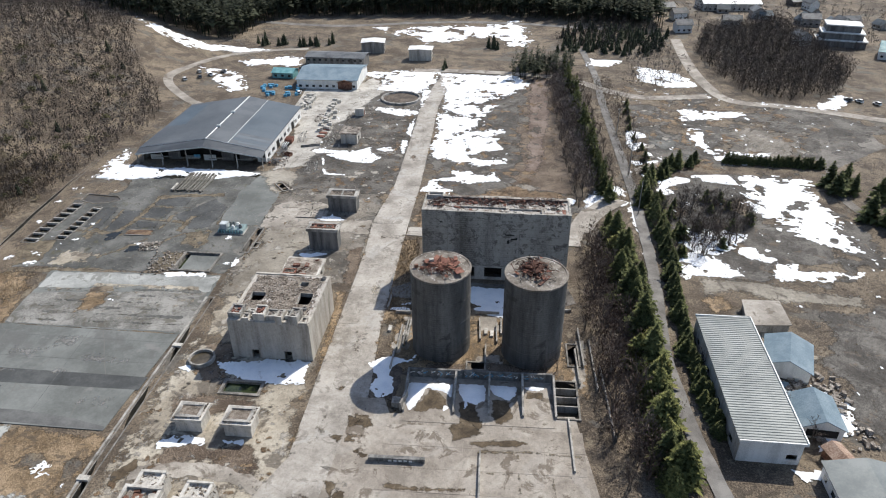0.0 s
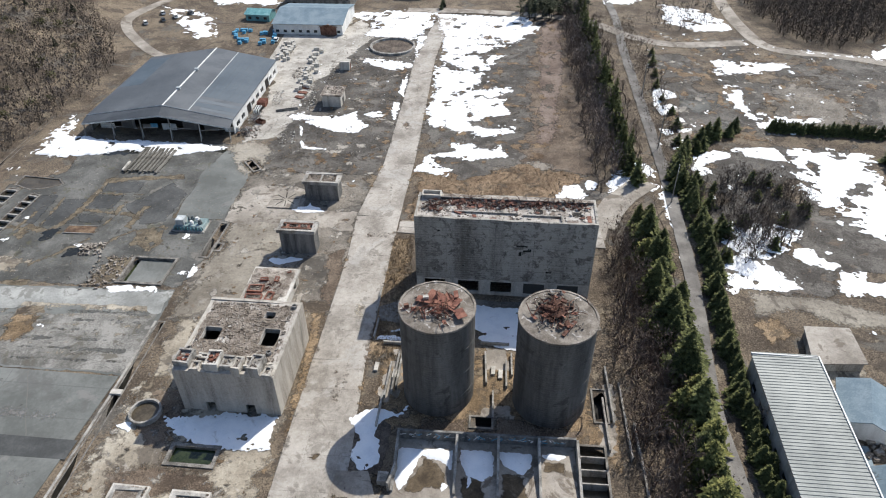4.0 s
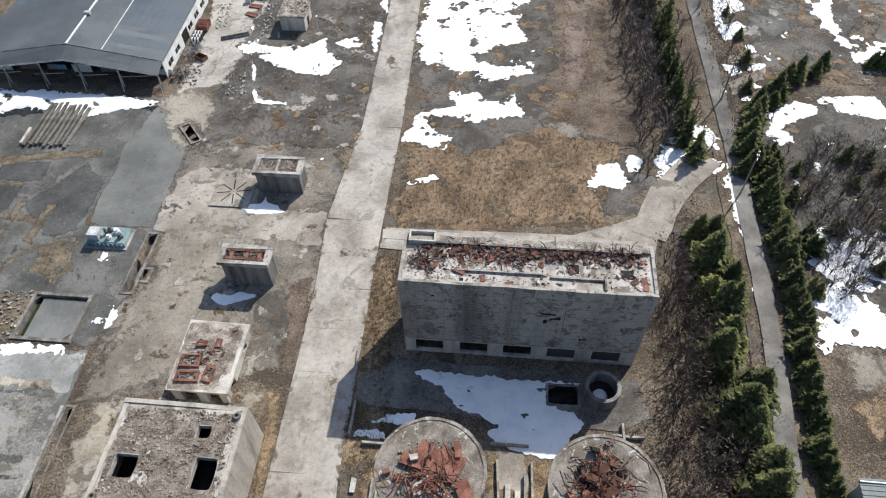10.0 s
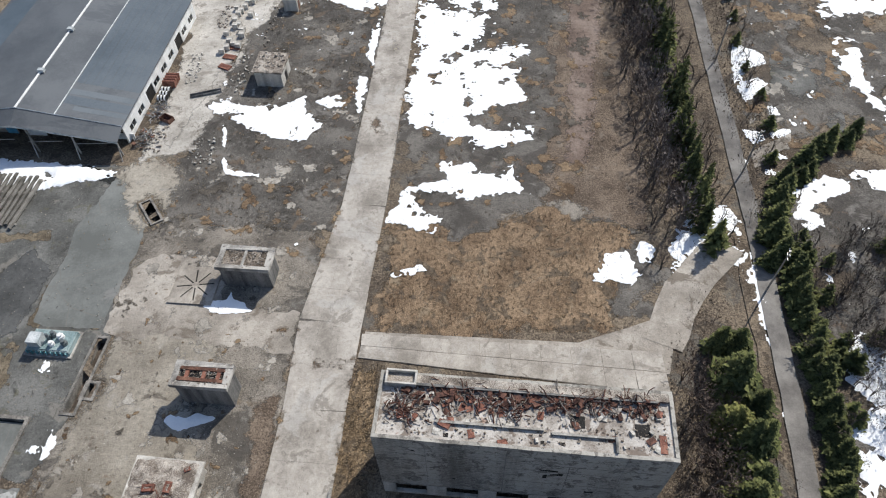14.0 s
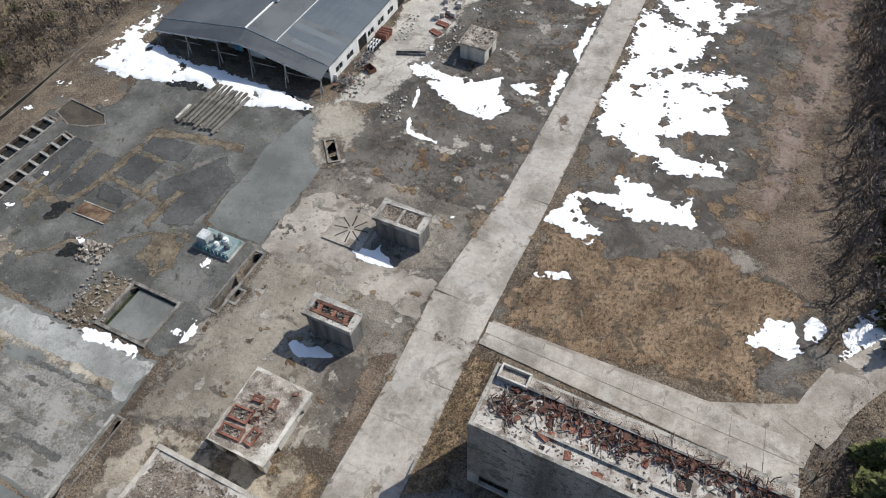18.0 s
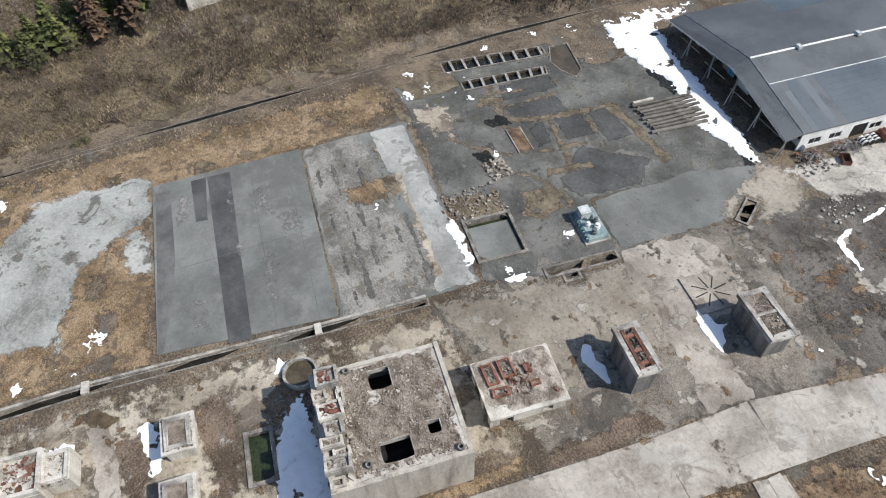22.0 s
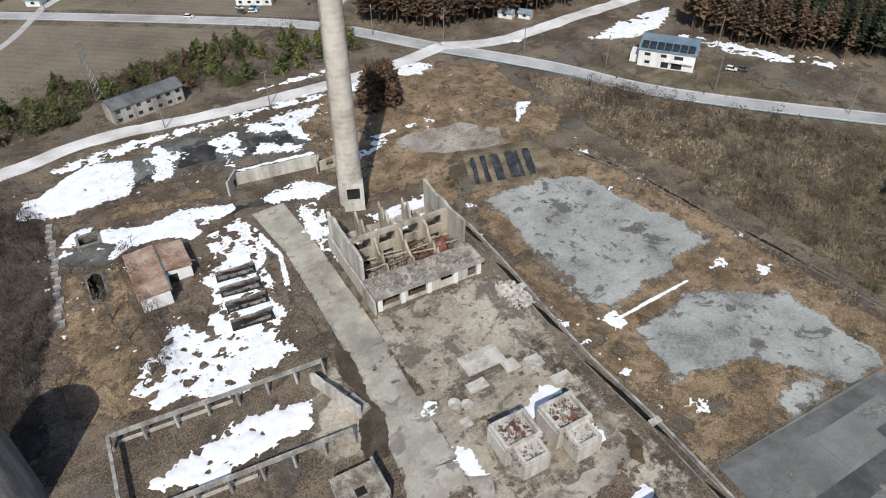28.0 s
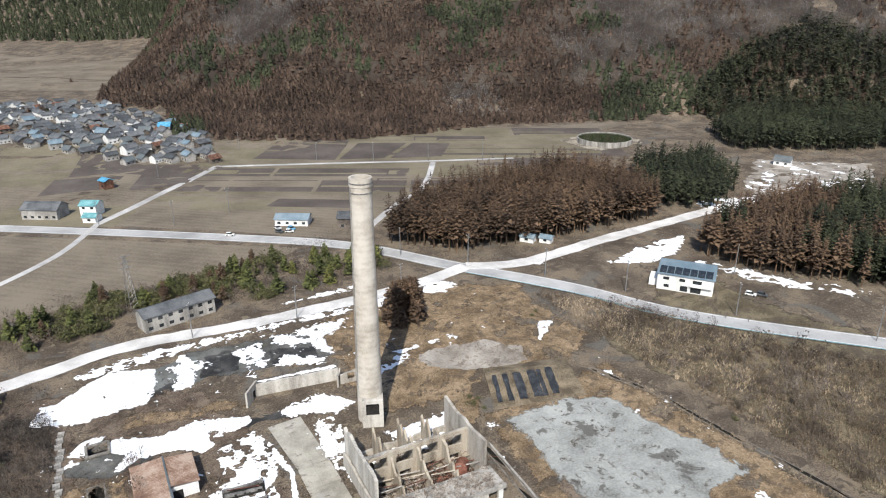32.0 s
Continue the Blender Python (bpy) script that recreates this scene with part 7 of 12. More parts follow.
    for px, py in ((8.3, 8.6), (7.0, -4.4), (-8.4, -4.6)):
        part("bollard", Geo().lathe([(0.55, 0), (0.5, 0.6), (0.3, 0.62), (0.3, 0.2)], 14), DARKC, t, "", pose(px, py, h - 0.2))
    return t


STREAK = mat("streaked_concrete", ((0.17, 0.155, 0.133), (0.37, 0.34, 0.297), (0.5, 0.47, 0.42)), 0.4, 1.8, bump=0.4, streak=True, stops=(0.24, 0.44, 0.68), speck=0.25, grain=0.55)
machine_block()


def low_block():
    t = thing("low_block", "low concrete vault with rusty machine beams on its gravelly roof", "ruin", -39.3, 154.1, 0, R)
    w, d, h = 10.6, 13.4, 4.0
    part("roof", Geo().box(-w / 2, -d / 2, h - 0.7, w / 2, d / 2, h - 0.05).jitter(0.08), PALEC, t)
    part("gravel", blob([(-w / 2 + 0.3, -d / 2 + 0.3), (w / 2 - 0.6, -d / 2 + 0.3), (w / 2 - 0.6, d / 2 - 0.4), (-w / 2 + 0.3, d / 2 - 0.4)], step=0.4, amp=0.3, size=2, thick=0.15, z=h - 0.02), RUBBLE, t)
    for px, ww in ((-3.9, 1.6), (0.4, 1.6), (4.0, 1.2)):
        for py in (-d / 2 + 0.6, d / 2 - 0.6):
            part("pier", Geo().box(px - ww / 2, py - 0.4, 0, px + ww / 2, py + 0.4, h - 0.7), PALEC, t)
    part("east_wall", Geo().grid_wall(d - 1.6, 0.5, 0, h - 0.7, [(1.0, 3.4, 0, 2.6), (8.4, 10.2, 0.3, 2.8)], m=pose(w / 2 - 0.7, -d / 2 + 0.8, 0, 0, 0, 90)), PALEC, t)
    # near-black sheet added for the shade under the vault
    part("inner_wall", Geo().box(-3, -d / 2 + 1.2, 0, -2.6, d / 2 - 1.2, h - 0.7), BLACKH, t)
    for cx, cy, ww, dd, zz, a in ((-2.2, -4.3, 3.8, 2.0, 0.55, 4), (-2.6, -1.4, 3.4, 2.4, 0.6, 2), (1.2, -3.6, 1.6, 2.8, 0.5, -4), (-1.6, 1.9, 1.8, 1.0, 0.6, 10), (1.2, 2.3, 1.0, 1.6, 0.45, 0), (3.2, 5.2, 0.9, 0.6, 0.3, 30)):
        tray = part("machine_bed", Geo().box(-ww / 2, -dd / 2, 0, ww / 2, -dd / 2 + 0.35, zz).box(-ww / 2, dd / 2 - 0.35, 0, ww / 2, dd / 2, zz).box(-ww / 2, -dd / 2 + 0.35, 0, -ww / 2 + 0.3, dd / 2 - 0.35, zz).box(ww / 2 - 0.3, -dd / 2 + 0.35, 0, ww / 2, dd / 2 - 0.35, zz).jitter(0.06, int(cx * 10)), RUST_RED, t, "rust-red machine bed", pose(cx, cy, h, 0, 0, a))
        part("rubble", stones(int(40 * ww), ww - 0.4, dd - 0.4, int(cy * 9), 0.05, 0.3, zz * 0.6), RUBBLE, tray)
    wreck(t, None, RUST_DARK, RUST, 5, 5, 50, 31, 0.3, 1.3, 0.06, h, 0.4)
    part("rubble", stones(420, w - 2, d - 2, 9, 0.06, 0.35, h), RUBBLE, t)


low_block()


def plinth(x, y, w, d, h, label, kind):
    t = thing("plinth_block", label, "ruin", x, y, 0, R, "machine plinths")
    part("body", Geo().grid_wall(w - 0.9, d - 0.9, 0, h - 0.8, [], 0, 0, pose(-w / 2 + 0.45, -d / 2 + 0.45, 0)), DARKC, t, "dark stained shaft")
    if kind == "kiosk":
        part("wall", Geo().grid_wall(w - 0.5, d - 0.5, 0, h - 0.82, [], 0, 0, pose(-w / 2 + 0.25, -d / 2 + 0.25, 0)), PALEC, t, "pale weathered wall")
        part("cap", Geo().box(-w / 2 - 0.2, -d / 2 - 0.2, h - 0.8, w / 2 + 0.2, d / 2 + 0.2, h - 0.3).jitter(0.12), RUBBLE, t)
        part("door_opening", Geo().box(w / 2 - 0.24, -1.0, 0, w / 2 - 0.2, 0.6, 2.4), BLACKH, t, "dark doorway")
        part("rubble", stones(120, w, d, 5, 0.1, 0.5, h - 0.3), RUBBLE, t)
        return t
    part("cap", Geo().grid_wall(w, d, h - 0.8, h - 0.25, [], 0, 0, pose(-w / 2, -d / 2, 0)).jitter(0.04), WALLC, t)
    for s in (-1, 1):
        part("curb", Geo().box(-w / 2, s * (d / 2 - 0.45) - 0.45, h - 0.25, w / 2, s * (d / 2 - 0.45) + 0.45, h + 0.1).jitter(0.12, 3 + s), WALLC, t)
        part("curb", Geo().box(s * (w / 2 - 0.5) - 0.5, -d / 2 + 0.9, h - 0.25, s * (w / 2 - 0.5) + 0.5, d / 2 - 0.9, h + 0.08).jitter(0.12, 7 + s), WALLC, t)
    if kind == "frame":
        for s in (-1, 1):
            part("rusty_rail", Geo().box(-w / 2 + 1.0, s * 0.95 - 0.28, h - 0.24, w / 2 - 1.0, s * 0.95 + 0.28, h + 0.15).jitter(0.03, 5 + s), RUST, t, "rusty bed rail")
        for px in (-2.4, 0.4, 2.8):
            part("crosspiece", Geo().box(px - 0.3, -0.66, h - 0.24, px + 0.3, 0.66, h + 0.05), RUST_RED, t)
        part("slot", Geo().box(-w / 2 + 1.2, -0.66, h - 0.248, w / 2 - 1.2, 0.66, h - 0.236), BLACKH, t)
    elif kind == "pale":
        part("bed", Geo().box(-w / 2 + 1.0, -d / 2 + 0.9, h - 0.248, w / 2 - 1.0, d / 2 - 0.9, h - 0.2), GRAVEL, t)
        part("ridge", Geo().box(-0.4, -d / 2 + 0.9, h - 0.24, 0.1, d / 2 - 0.9, h + 0.05).jitter(0.06), WALLC, t)
    part("rubble", stones(420, w - 0.6, d - 0.6, int(x), 0.05, 0.3, h - 0.18), GRAVEL, t)
    part("rubble", stones(120, w + 0.1, d + 0.1, int(x) + 3, 0.08, 0.3, h - 0.02), RUBBLE, t)
    return t


plinth(-35.7, 173.2, 9.5, 4.5, 7.0, "dark concrete plinth with a rusty frame in its top", "frame")
plinth(-33.2, 197.4, 10.1, 5.3, 6.0, "dark concrete plinth with a broken pale top", "pale")
plinth(-38, 257.6, 7.0, 7.6, 4.9, "small grey concrete kiosk with a crumbling roof", "kiosk")
t = thing("post_block", "short concrete pillar with a rusty door in the yard", "pillar", -37.4, 287.6, 0, R)
part("body", Geo().box(-1.9, -1.6, 0, 1.9, 1.6, 3.4).jitter(0.08), PALEC, t)
part("rusty_door", Geo().box(1.91, -0.8, 0.2, 1.97, 0.8, 2.6), RUST, t, "rusty steel door")
t = thing("ring_basin", "large round sunken basin with a crumbling concrete kerb", "basin", -20.5, 309.6, 0.03, 0)
part("kerb", Geo().lathe([(9.4, 0), (9.3, 0.9), (8.5, 0.95), (8.3, 0.12)], 48).jitter(0.08, 3), WALLC, t)
part("bottom", Geo().lathe([(8.4, 0.14), (4.5, 0.16), (0.02, 0.2)], 40), SOLID_EARTH, t, "dark wet bottom")
t = thing("steel_trough", "long dark steel trough lying on the pale yard", "trough", -53.6, 251.8, 0.05, 16)
part("bed", Geo().box(-3.7, -0.45, 0, 3.7, 0.45, 0.12), DARKC, t)
for q in (-0.5, 0.42):
    part("side", Geo().box(-3.7, q, 0, 3.7, q + 0.08, 0.6), DARKC, t)


def twin(x, y, w, d, h, label, kind, seed):
    t = thing("footing_block", label, "ruin", x, y, 0, R, "paired machine footings")
    if kind == "tray":
        part("body", Geo().grid_wall(w - 1.0, d - 1.0, 0, h - 0.9, [], 0, 0, pose(-w / 2 + 0.5, -d / 2 + 0.5, 0)), PALEC, t)
    else:
        part("body", Geo().box(-w / 2 + 0.1, -d / 2 + 0.1, 0, w / 2 - 0.1, d / 2 - 3.8, h - 0.3).jitter(0.08, seed), PALEC, t)
        part("annex", Geo().box(-w / 2 + 1.1, d / 2 - 3.8, 0, w / 2 - 1.3, d / 2, h - 0.3).jitter(0.08, seed + 1), PALEC, t, "narrower block built against the footing")
    if kind == "tray":
        part("cap", Geo().box(-w / 2, -d / 2, h - 0.9, w / 2, d / 2, h - 0.3).jitter(0.07, seed), PALEC, t)
        for s in (-1, 1):
            part("curb", Geo().box(-w / 2 + 0.6, s * (d / 2 - 0.9) - 0.3, h - 0.3, w / 2 - 0.6, s * (d / 2 - 0.9) + 0.3, h + 0.1).jitter(0.13, seed), WALLC, t)
            part("curb", Geo().box(s * (w / 2 - 0.9) - 0.3, -d / 2 + 1.2, h - 0.3, s * (w / 2 - 0.9) + 0.3, d / 2 - 1.2, h + 0.1).jitter(0.13, seed + 1), WALLC, t)
        part("fill", Geo().box(-w / 2 + 1.2, -d / 2 + 1.2, h - 0.3, w / 2 - 1.2, d / 2 - 1.2, h - 0.12), GRAVEL, t)
    else:
        rng = random.Random(seed)
        ym = d / 2 - 3.6
        for e in (-1, 1):
            part("curb", Geo().grid_wall(w - 0.4, 0.6, h - 0.4, h + 0.7, [], 0.5, seed + e, pose(-w / 2 + 0.2, (-d / 2 + 0.2) if e < 0 else (ym - 0.8), 0)), PALEC, t, "ragged rim wall")
            part("curb", Geo().grid_wall(ym + d / 2 - 1.6, 0.6, h - 0.4, h + 0.7, [], 0.5, seed + 7 + e, pose(e * (w / 2 - 0.5) + 0.3, -d / 2 + 0.8, 0, 0, 0, 90)), PALEC, t, "ragged rim wall")
        part("annex_rim", Geo().box(-w / 2 + 1.2, ym - 0.2, h - 0.35, w / 2 - 1.4, ym + 0.25, h + 0.25).box(-w / 2 + 1.2, d / 2 - 0.6, h - 0.35, w / 2 - 1.4, d / 2 - 0.1, h + 0.25).box(-w / 2 + 1.2, ym + 0.25, h - 0.35, -w / 2 + 1.8, d / 2 - 0.6, h + 0.2).box(w / 2 - 2.0, ym + 0.25, h - 0.35, w / 2 - 1.4, d / 2 - 0.6, h + 0.2).jitter(0.08, seed), PALEC, t)
        for k in range(16):
            ww, dd = rng.uniform(0.4, 1.2), rng.uniform(0.5, 1.4)
            part("lump", Geo().box(-ww / 2, -dd / 2, 0, ww / 2, dd / 2, rng.uniform(0.2, 0.6)).jitter(0.12, k), (PALEC, RUBBLE, RUST)[k % 3], t, "", pose(rng.uniform(-w / 3, w / 3), rng.uniform(-d / 2 + 1.2, ym - 1), h - 0.32, 0, 0, rng.uniform(-25, 25)))
        part("rust_patch", Geo().box(-0.8, -0.6, 0, 0.8, 0.6, 0.25).jitter(0.14, seed), RUST, t, "rusty remnant", pose(-0.4, -0.6, h - 0.1))
        part("rubble", stones(90, w - 2.6, 4.4, seed + 50, 0.06, 0.45, h - 0.28), RUST, t, "rust-brown debris", pose(0, -d / 2 + 3.2, 0))
    part("rubble", stones(380, w - 0.8, d - 0.8, seed, 0.05, 0.34, h - 0.26), GRAVEL, t)
    return t


twin(-44.8, 78.2, 7.6, 9.8, 4.2, "broken footing block crusted with rubble", "rough", 1)
twin(-54.2, 80.4, 7.4, 10.4, 4.2, "broken footing block crusted with rubble", "rough", 2)
twin(-41.9, 100, 6.6, 5.4, 4.0, "tray-topped concrete footing block", "tray", 3)
twin(-52.3, 101.4, 6.4, 5.2, 4.0, "tray-topped concrete footing block", "tray", 4)
for k, poly in enumerate(([(-56.5, 85.5), (-56, 74.5), (-58.4, 73.6), (-60, 79), (-59, 85)], [(-54.6, 98.4), (-48.6, 97.4), (-49.2, 96.4), (-55, 97.4)], [(-45, 97), (-44.4, 95.6), (-41, 95.4), (-41, 96.6)], [(-58, 75.6), (-50, 73.4), (-50, 71.6), (-56, 71)])):
    snow(poly, 0.5, 2, 120 + k, label="snow in the shadow of a footing block")

# round basin by the machine block
t = thing("round_basin", "round concrete basin with a wet brown floor", "basin", -56.8, 121.7, 0, 0)
part("ring", Geo().lathe([(3.0, 0), (3.0, 1.0), (2.6, 1.0), (2.6, 0.1)], 40), WALLC, t)
part("bottom", Geo().lathe([(2.62, 0.3), (0.02, 0.3)], 40), MUDW, t)
t = thing("well_ring", "round concrete well ring with snow inside", "well", 26.3, 147.4, 0, 0)
part("ring", Geo().lathe([(2.9, 0), (2.9, 3.2), (2.3, 3.2), (2.3, 0.3)], 40), DARKC, t)
part("bottom", Geo().lathe([(2.32, 0.5), (0.02, 0.5)], 40), BLACKH, t)
part("snow", Geo().lathe([(1.2, 0.52), (0.8, 0.8), (0.02, 0.9)], 20), SNOW, t, m=pose(-0.2, -0.3, 0))


def storage_bays():
    t = thing("storage_bays", "row of open concrete storage bays with graffiti on the back wall", "ruin", 7.1, 110, 0, -4.4)
    w, d = 32, 14
    part("back_wall", Geo().grid_wall(w, 0.45, 0, 2.6, [], 0.12, 3, pose(-w / 2, 4.2, 0)), DARKC, t)
    part("floor", Geo().box(-w / 2, -9.5, 0, w / 2, 4.2, 0.27), BAYC, t)
    for k, x in enumerate((-16, -5.4, 2.0, 9.2, 16)):
        part("divider", Geo().add([(x, -6.8, 0.2), (x + 0.45, -6.8, 0.2), (x + 0.45, 4.2, 0.2), (x, 4.2, 0.2), (x, -6.8, 0.9), (x + 0.45, -6.8, 0.9), (x + 0.45, 4.2, 2.5), (x, 4.2, 2.5)], [(4, 5, 6, 7), (0, 1, 5, 4), (1, 2, 6, 5), (2, 3, 7, 6), (3, 0, 4, 7)]), WALLC, t)
    rng = random.Random(8)
    for x in (-14.2, -12.6, -11.0, -9.4, -7.8, -6.4, -3.8, -2.2, -0.8, 0.8, 3.2, 4.6, 6.2, 7.6, 10.6, 12.2, 13.6):
        for _ in range(6):
            a = rng.uniform(0.4, 1.1)
            part("graffiti_stroke", Geo().box(-a / 2, -0.012, -0.1, a / 2, 0, 0.1, pose(x + rng.uniform(-0.9, 0.9), 4.19, 1.5 + rng.uniform(-0.5, 0.5), 0, rng.uniform(-60, 60), 0)), rng.choice((WHITEP, BLUEP, PALEC, DARKC)), t)
    part("left_wing", Geo().grid_wall(4.5, 0.4, 0, 2.4, [], 0.3, 8, pose(-w / 2 - 0.2, -6.6, 0, 0, 0, 78)), WALLC, t)
    part("left_block", Geo().box(-18.4, -5.6, 0, -16.6, -3.6, 1.4).jitter(0.05), WALLC, t)
    return t


storage_bays()
for k, poly in enumerate(([(-8.6, 113.4), (1.6, 112.8), (1.0, 108.4), (-0.7, 110.6), (-4.0, 111.6), (-5.6, 108.2), (-7.8, 104.4), (-8.8, 108)], [(2.6, 112.8), (8.6, 112.4), (8.2, 107.6), (6.5, 106.4), (3.7, 107.6), (2.6, 110.6)], [(9.6, 112.2), (15.6, 111.6), (15.0, 108.6), (13.4, 107.8), (10.0, 109.2)], [(17.0, 111.8), (21.6, 111.4), (21.4, 110.6), (19, 110.4), (17.2, 110.8)], [(4.0, 104.6), (4.6, 106.4), (4.0, 107.4), (3.4, 105)], [(-0.6, 104.4), (0.4, 105.6), (-0.4, 106)])):
    single("snow_patch", blob(poly, step=0.3, amp=0.3, size=2.0, seed=22 + k, thick=0.45, z=0.285, fray=0.6), SNOW, "snow left in a concrete bay", "snow", "stuff", smooth=True)
for k, poly in enumerate(([(-7.6, 104.4), (-5.4, 108.4), (-3.8, 111.2), (-1.2, 110.4), (0.4, 107.6), (0, 104), (-2.4, 105.6), (-4.2, 104)], [(2.4, 104), (2.4, 107.4), (6.6, 107), (7.0, 103.6), (7.8, 99.6), (4.8, 98), (2.6, 100.2)], [(9.4, 103), (9.6, 108), (13.8, 107.2), (14, 102.4), (11.4, 99.8), (9.6, 100.6)], [(17, 107.6), (17.4, 110.4), (21.4, 110), (21, 106.6), (19, 107.8)],
                          [(0.4, 100.8), (4.4, 101.8), (7.6, 97.6), (4.4, 96.6), (1.0, 95.8)], [(3, 96), (13.9, 96.6), (18.8, 94.9), (12, 94.2), (6.5, 94.5)], [(-12.6, 86.1), (-5.9, 85.2), (3.8, 84.6), (3.6, 83.6), (-6, 83.5), (-12, 84.6)])):
    single("wet_patch", blob(poly, step=0.35, amp=0.35, size=2, seed=k, z=(0.285 if k < 6 else 0.262) + 0.001 * k), STAINC, "brown wet patch on the concrete floor", "stain", "structure", smooth=True)
for k, poly in enumerate(([(-21, 104.3), (-17, 102.4), (-17.6, 101), (-20.2, 100)], [(-24, 98.1), (-20.7, 98), (-21.9, 96)], [(-24.8, 111.6), (-22, 112.6), (-22.8, 110.5)], [(-23.3, 86.6), (-20.1, 86), (-21.4, 82.6)])):
    single("stain", blob(poly, step=0.35, amp=0.4, size=2, seed=30 + k, z=0.205), STAINC, "brown patch worn into the concrete way", "stain", "structure", smooth=True)
single("step_wall", Geo().grid_wall(11.6, 0.35, 0, 1.0, [], 0.25, 4, pose(5.9, 81.6, 0, 0, 0, 86)), WALLC, "low concrete wall beside the raised loading slabs", "wall")
for k, line in enumerate(([(6, 93.2), (16, 93), (27, 91.6)], [(6, 88), (26, 86.6)], [(13.4, 82), (13.9, 93)], [(19.8, 82), (20.2, 92.4)])):
    single("weeds", blob(strip(line, 0.9 if k == 0 else 0.35), step=0.3, amp=0.25, size=1.6, seed=660 + k, z=0.27), WEED, "dry weeds in the joints of the loading floor", "grass", "stuff", smooth=True)
single("floor", slab([(-24.4, 78), (-19.0, 108.8), (-13.4, 108.6), (-12, 104), (26.8, 102.6), (28.2, 78)], 0, 0.19), BAYC, "stained concrete floor between the way and the bays", "floor", "structure")
for k, poly in enumerate(([(-19.4, 104.6), (-16, 103.6), (-15.2, 100.4), (-17.2, 99.4), (-19.6, 101)], [(-20.6, 98.6), (-18, 98.2), (-18.6, 95.8), (-20.8, 96.2)], [(-12.6, 108), (-10.4, 107.4), (-11, 104.6), (-12.8, 105.4)], [(-18.4, 94), (-15.6, 93), (-16.2, 91.4)], [(-21.4, 84.6), (-18.4, 84), (-19.6, 80.4), (-22, 81)])):
    single("stain", blob(poly, step=0.35, amp=0.5, size=2, seed=830 + k, z=0.197), STAINC, "brown patch worn into the concrete floor", "stain", "structure", smooth=True)
t = thing("loading_floor", "large concrete loading floor with grassy joints", "floor", 4, 92, 0, -4.4, kind="structure")
for i in range(5):
    for j in range(3):
        part("slab", Geo().box(-17 + 8 * i + 0.03, -9 + 5.6 * j + 0.03, 0, -9 + 8 * i - 0.03, -3.4 + 5.6 * j - 0.03, 0.225 + 0.008 * ((i * 3 + j) % 4)), BAYC, t)
t = thing("sign_board", "low dark concrete board with pale painted bars", "sign", -9.7, 91.2, 0, -4)
part("board", Geo().box(-5.5, -0.4, 0, 5.5, 0.4, 1.2), DARKC, t)
for k in range(5):
    part("painted_bar", Geo().box(-1.6 + 1.0 * k, -0.41, 0.35, -0.95 + 1.0 * k, -0.402, 0.85), WHITEP, t)
# wall stubs and rails between the silos and along the pits
for x, y, l, a in ((8.4, 128, 8.5, 88), (12.3, 127, 7, 86), (31.5, 118, 14, 86), (28.4, 132, 10, 86), (-11.5, 125, 9, 84), (-12.6, 118, 8, 84), (34, 96, 22, 87), (-14.8, 149, 8, 86), (-14.8, 141, 6, 84), (24.5, 88, 14, 86), (-10.2, 126, 11, 84), (-9.4, 127, 9, 84), (9.2, 120, 6, 86), (13.6, 130, 6, 86), (29.6, 112, 12, 86), (33.2, 110, 18, 86), (-12.8, 139.6, 4, -6), (7.6, 139, 6, -6), (27, 140, 5, -6)):
    single("wall_stub", Geo().grid_wall(l, 0.35, 0, 0.9, [], 0.4, int(x), pose(x, y, 0, 0, 0, a)), WALLC, "low broken concrete wall stub", "wall")
for x, y in ((9.8, 131.6), (11.2, 130.6), (-10, 131), (-13.8, 133)):
    single("concrete_block", Geo().box(-0.4, -1.1, 0, 0.4, 1.1, 0.5, pose(x, y, 0, 0, 0, -6)).jitter(0.05), PALEC, "loose concrete block lying in dry grass", "block")

patch("yard_pavement", [(-8, 154.6), (33, 150.4), (34, 143), (28, 141), (12, 143), (-14, 146.6), (-14.6, 151)], SOLID_GRIT, "dark grey concrete yard in front of the block", "ground", amp=0.3, size=4, step=0.6)
# patterned drain slab beside the pale plinth
t = thing("radial_slab", "square concrete slab with radial grooves", "slab", -43.6, 195.5, 0.12, R)
part("slab", Geo().box(-4.2, -4.2, 0, 4.2, 4.2, 0.24), SOLID_DUST, t)
# near-black bars on the slab paint the shade of its open grooves
for k in range(8):
    part("groove", Geo().box(0.7, -0.13, 0.2, 3.5, 0.13, 0.25, pose(0, 0, 0, 0, 0, 45 * k + 10)), MOSS_SHADE, t, "dark open groove")

# transformer
TEALG = mat("faded_teal_paint", ((0.13, 0.19, 0.195), (0.21, 0.285, 0.29), (0.32, 0.39, 0.39)), 0.4, 2.0, rough=0.6, bump=0.1)
PALEG = mat("pale_grey_paint", ((0.3, 0.33, 0.335), (0.45, 0.48, 0.485), (0.6, 0.62, 0.62)), 0.4, 2.0, rough=0.6, bump=0.1)
t = thing("transformer_tank", "pale teal transformer tank with grey valves on a low base", "machine", -66.1, 183.4, 0, R)
part("base", Geo().box(-4.6, -2.7, 0, 4.2, 2.7, 0.3), WALLC, t)
part("tank", Geo().box(-3.9, -2.1, 0.3, 3.9, 2.1, 1.3), TEALG, t)
part("deck", Geo().box(-3.7, -1.9, 1.3, 3.7, 1.9, 1.45), TEALG, t)
part("cabinet", Geo().box(-3.4, -1.6, 1.45, -1.2, 0.6, 3.0), PALEG, t)
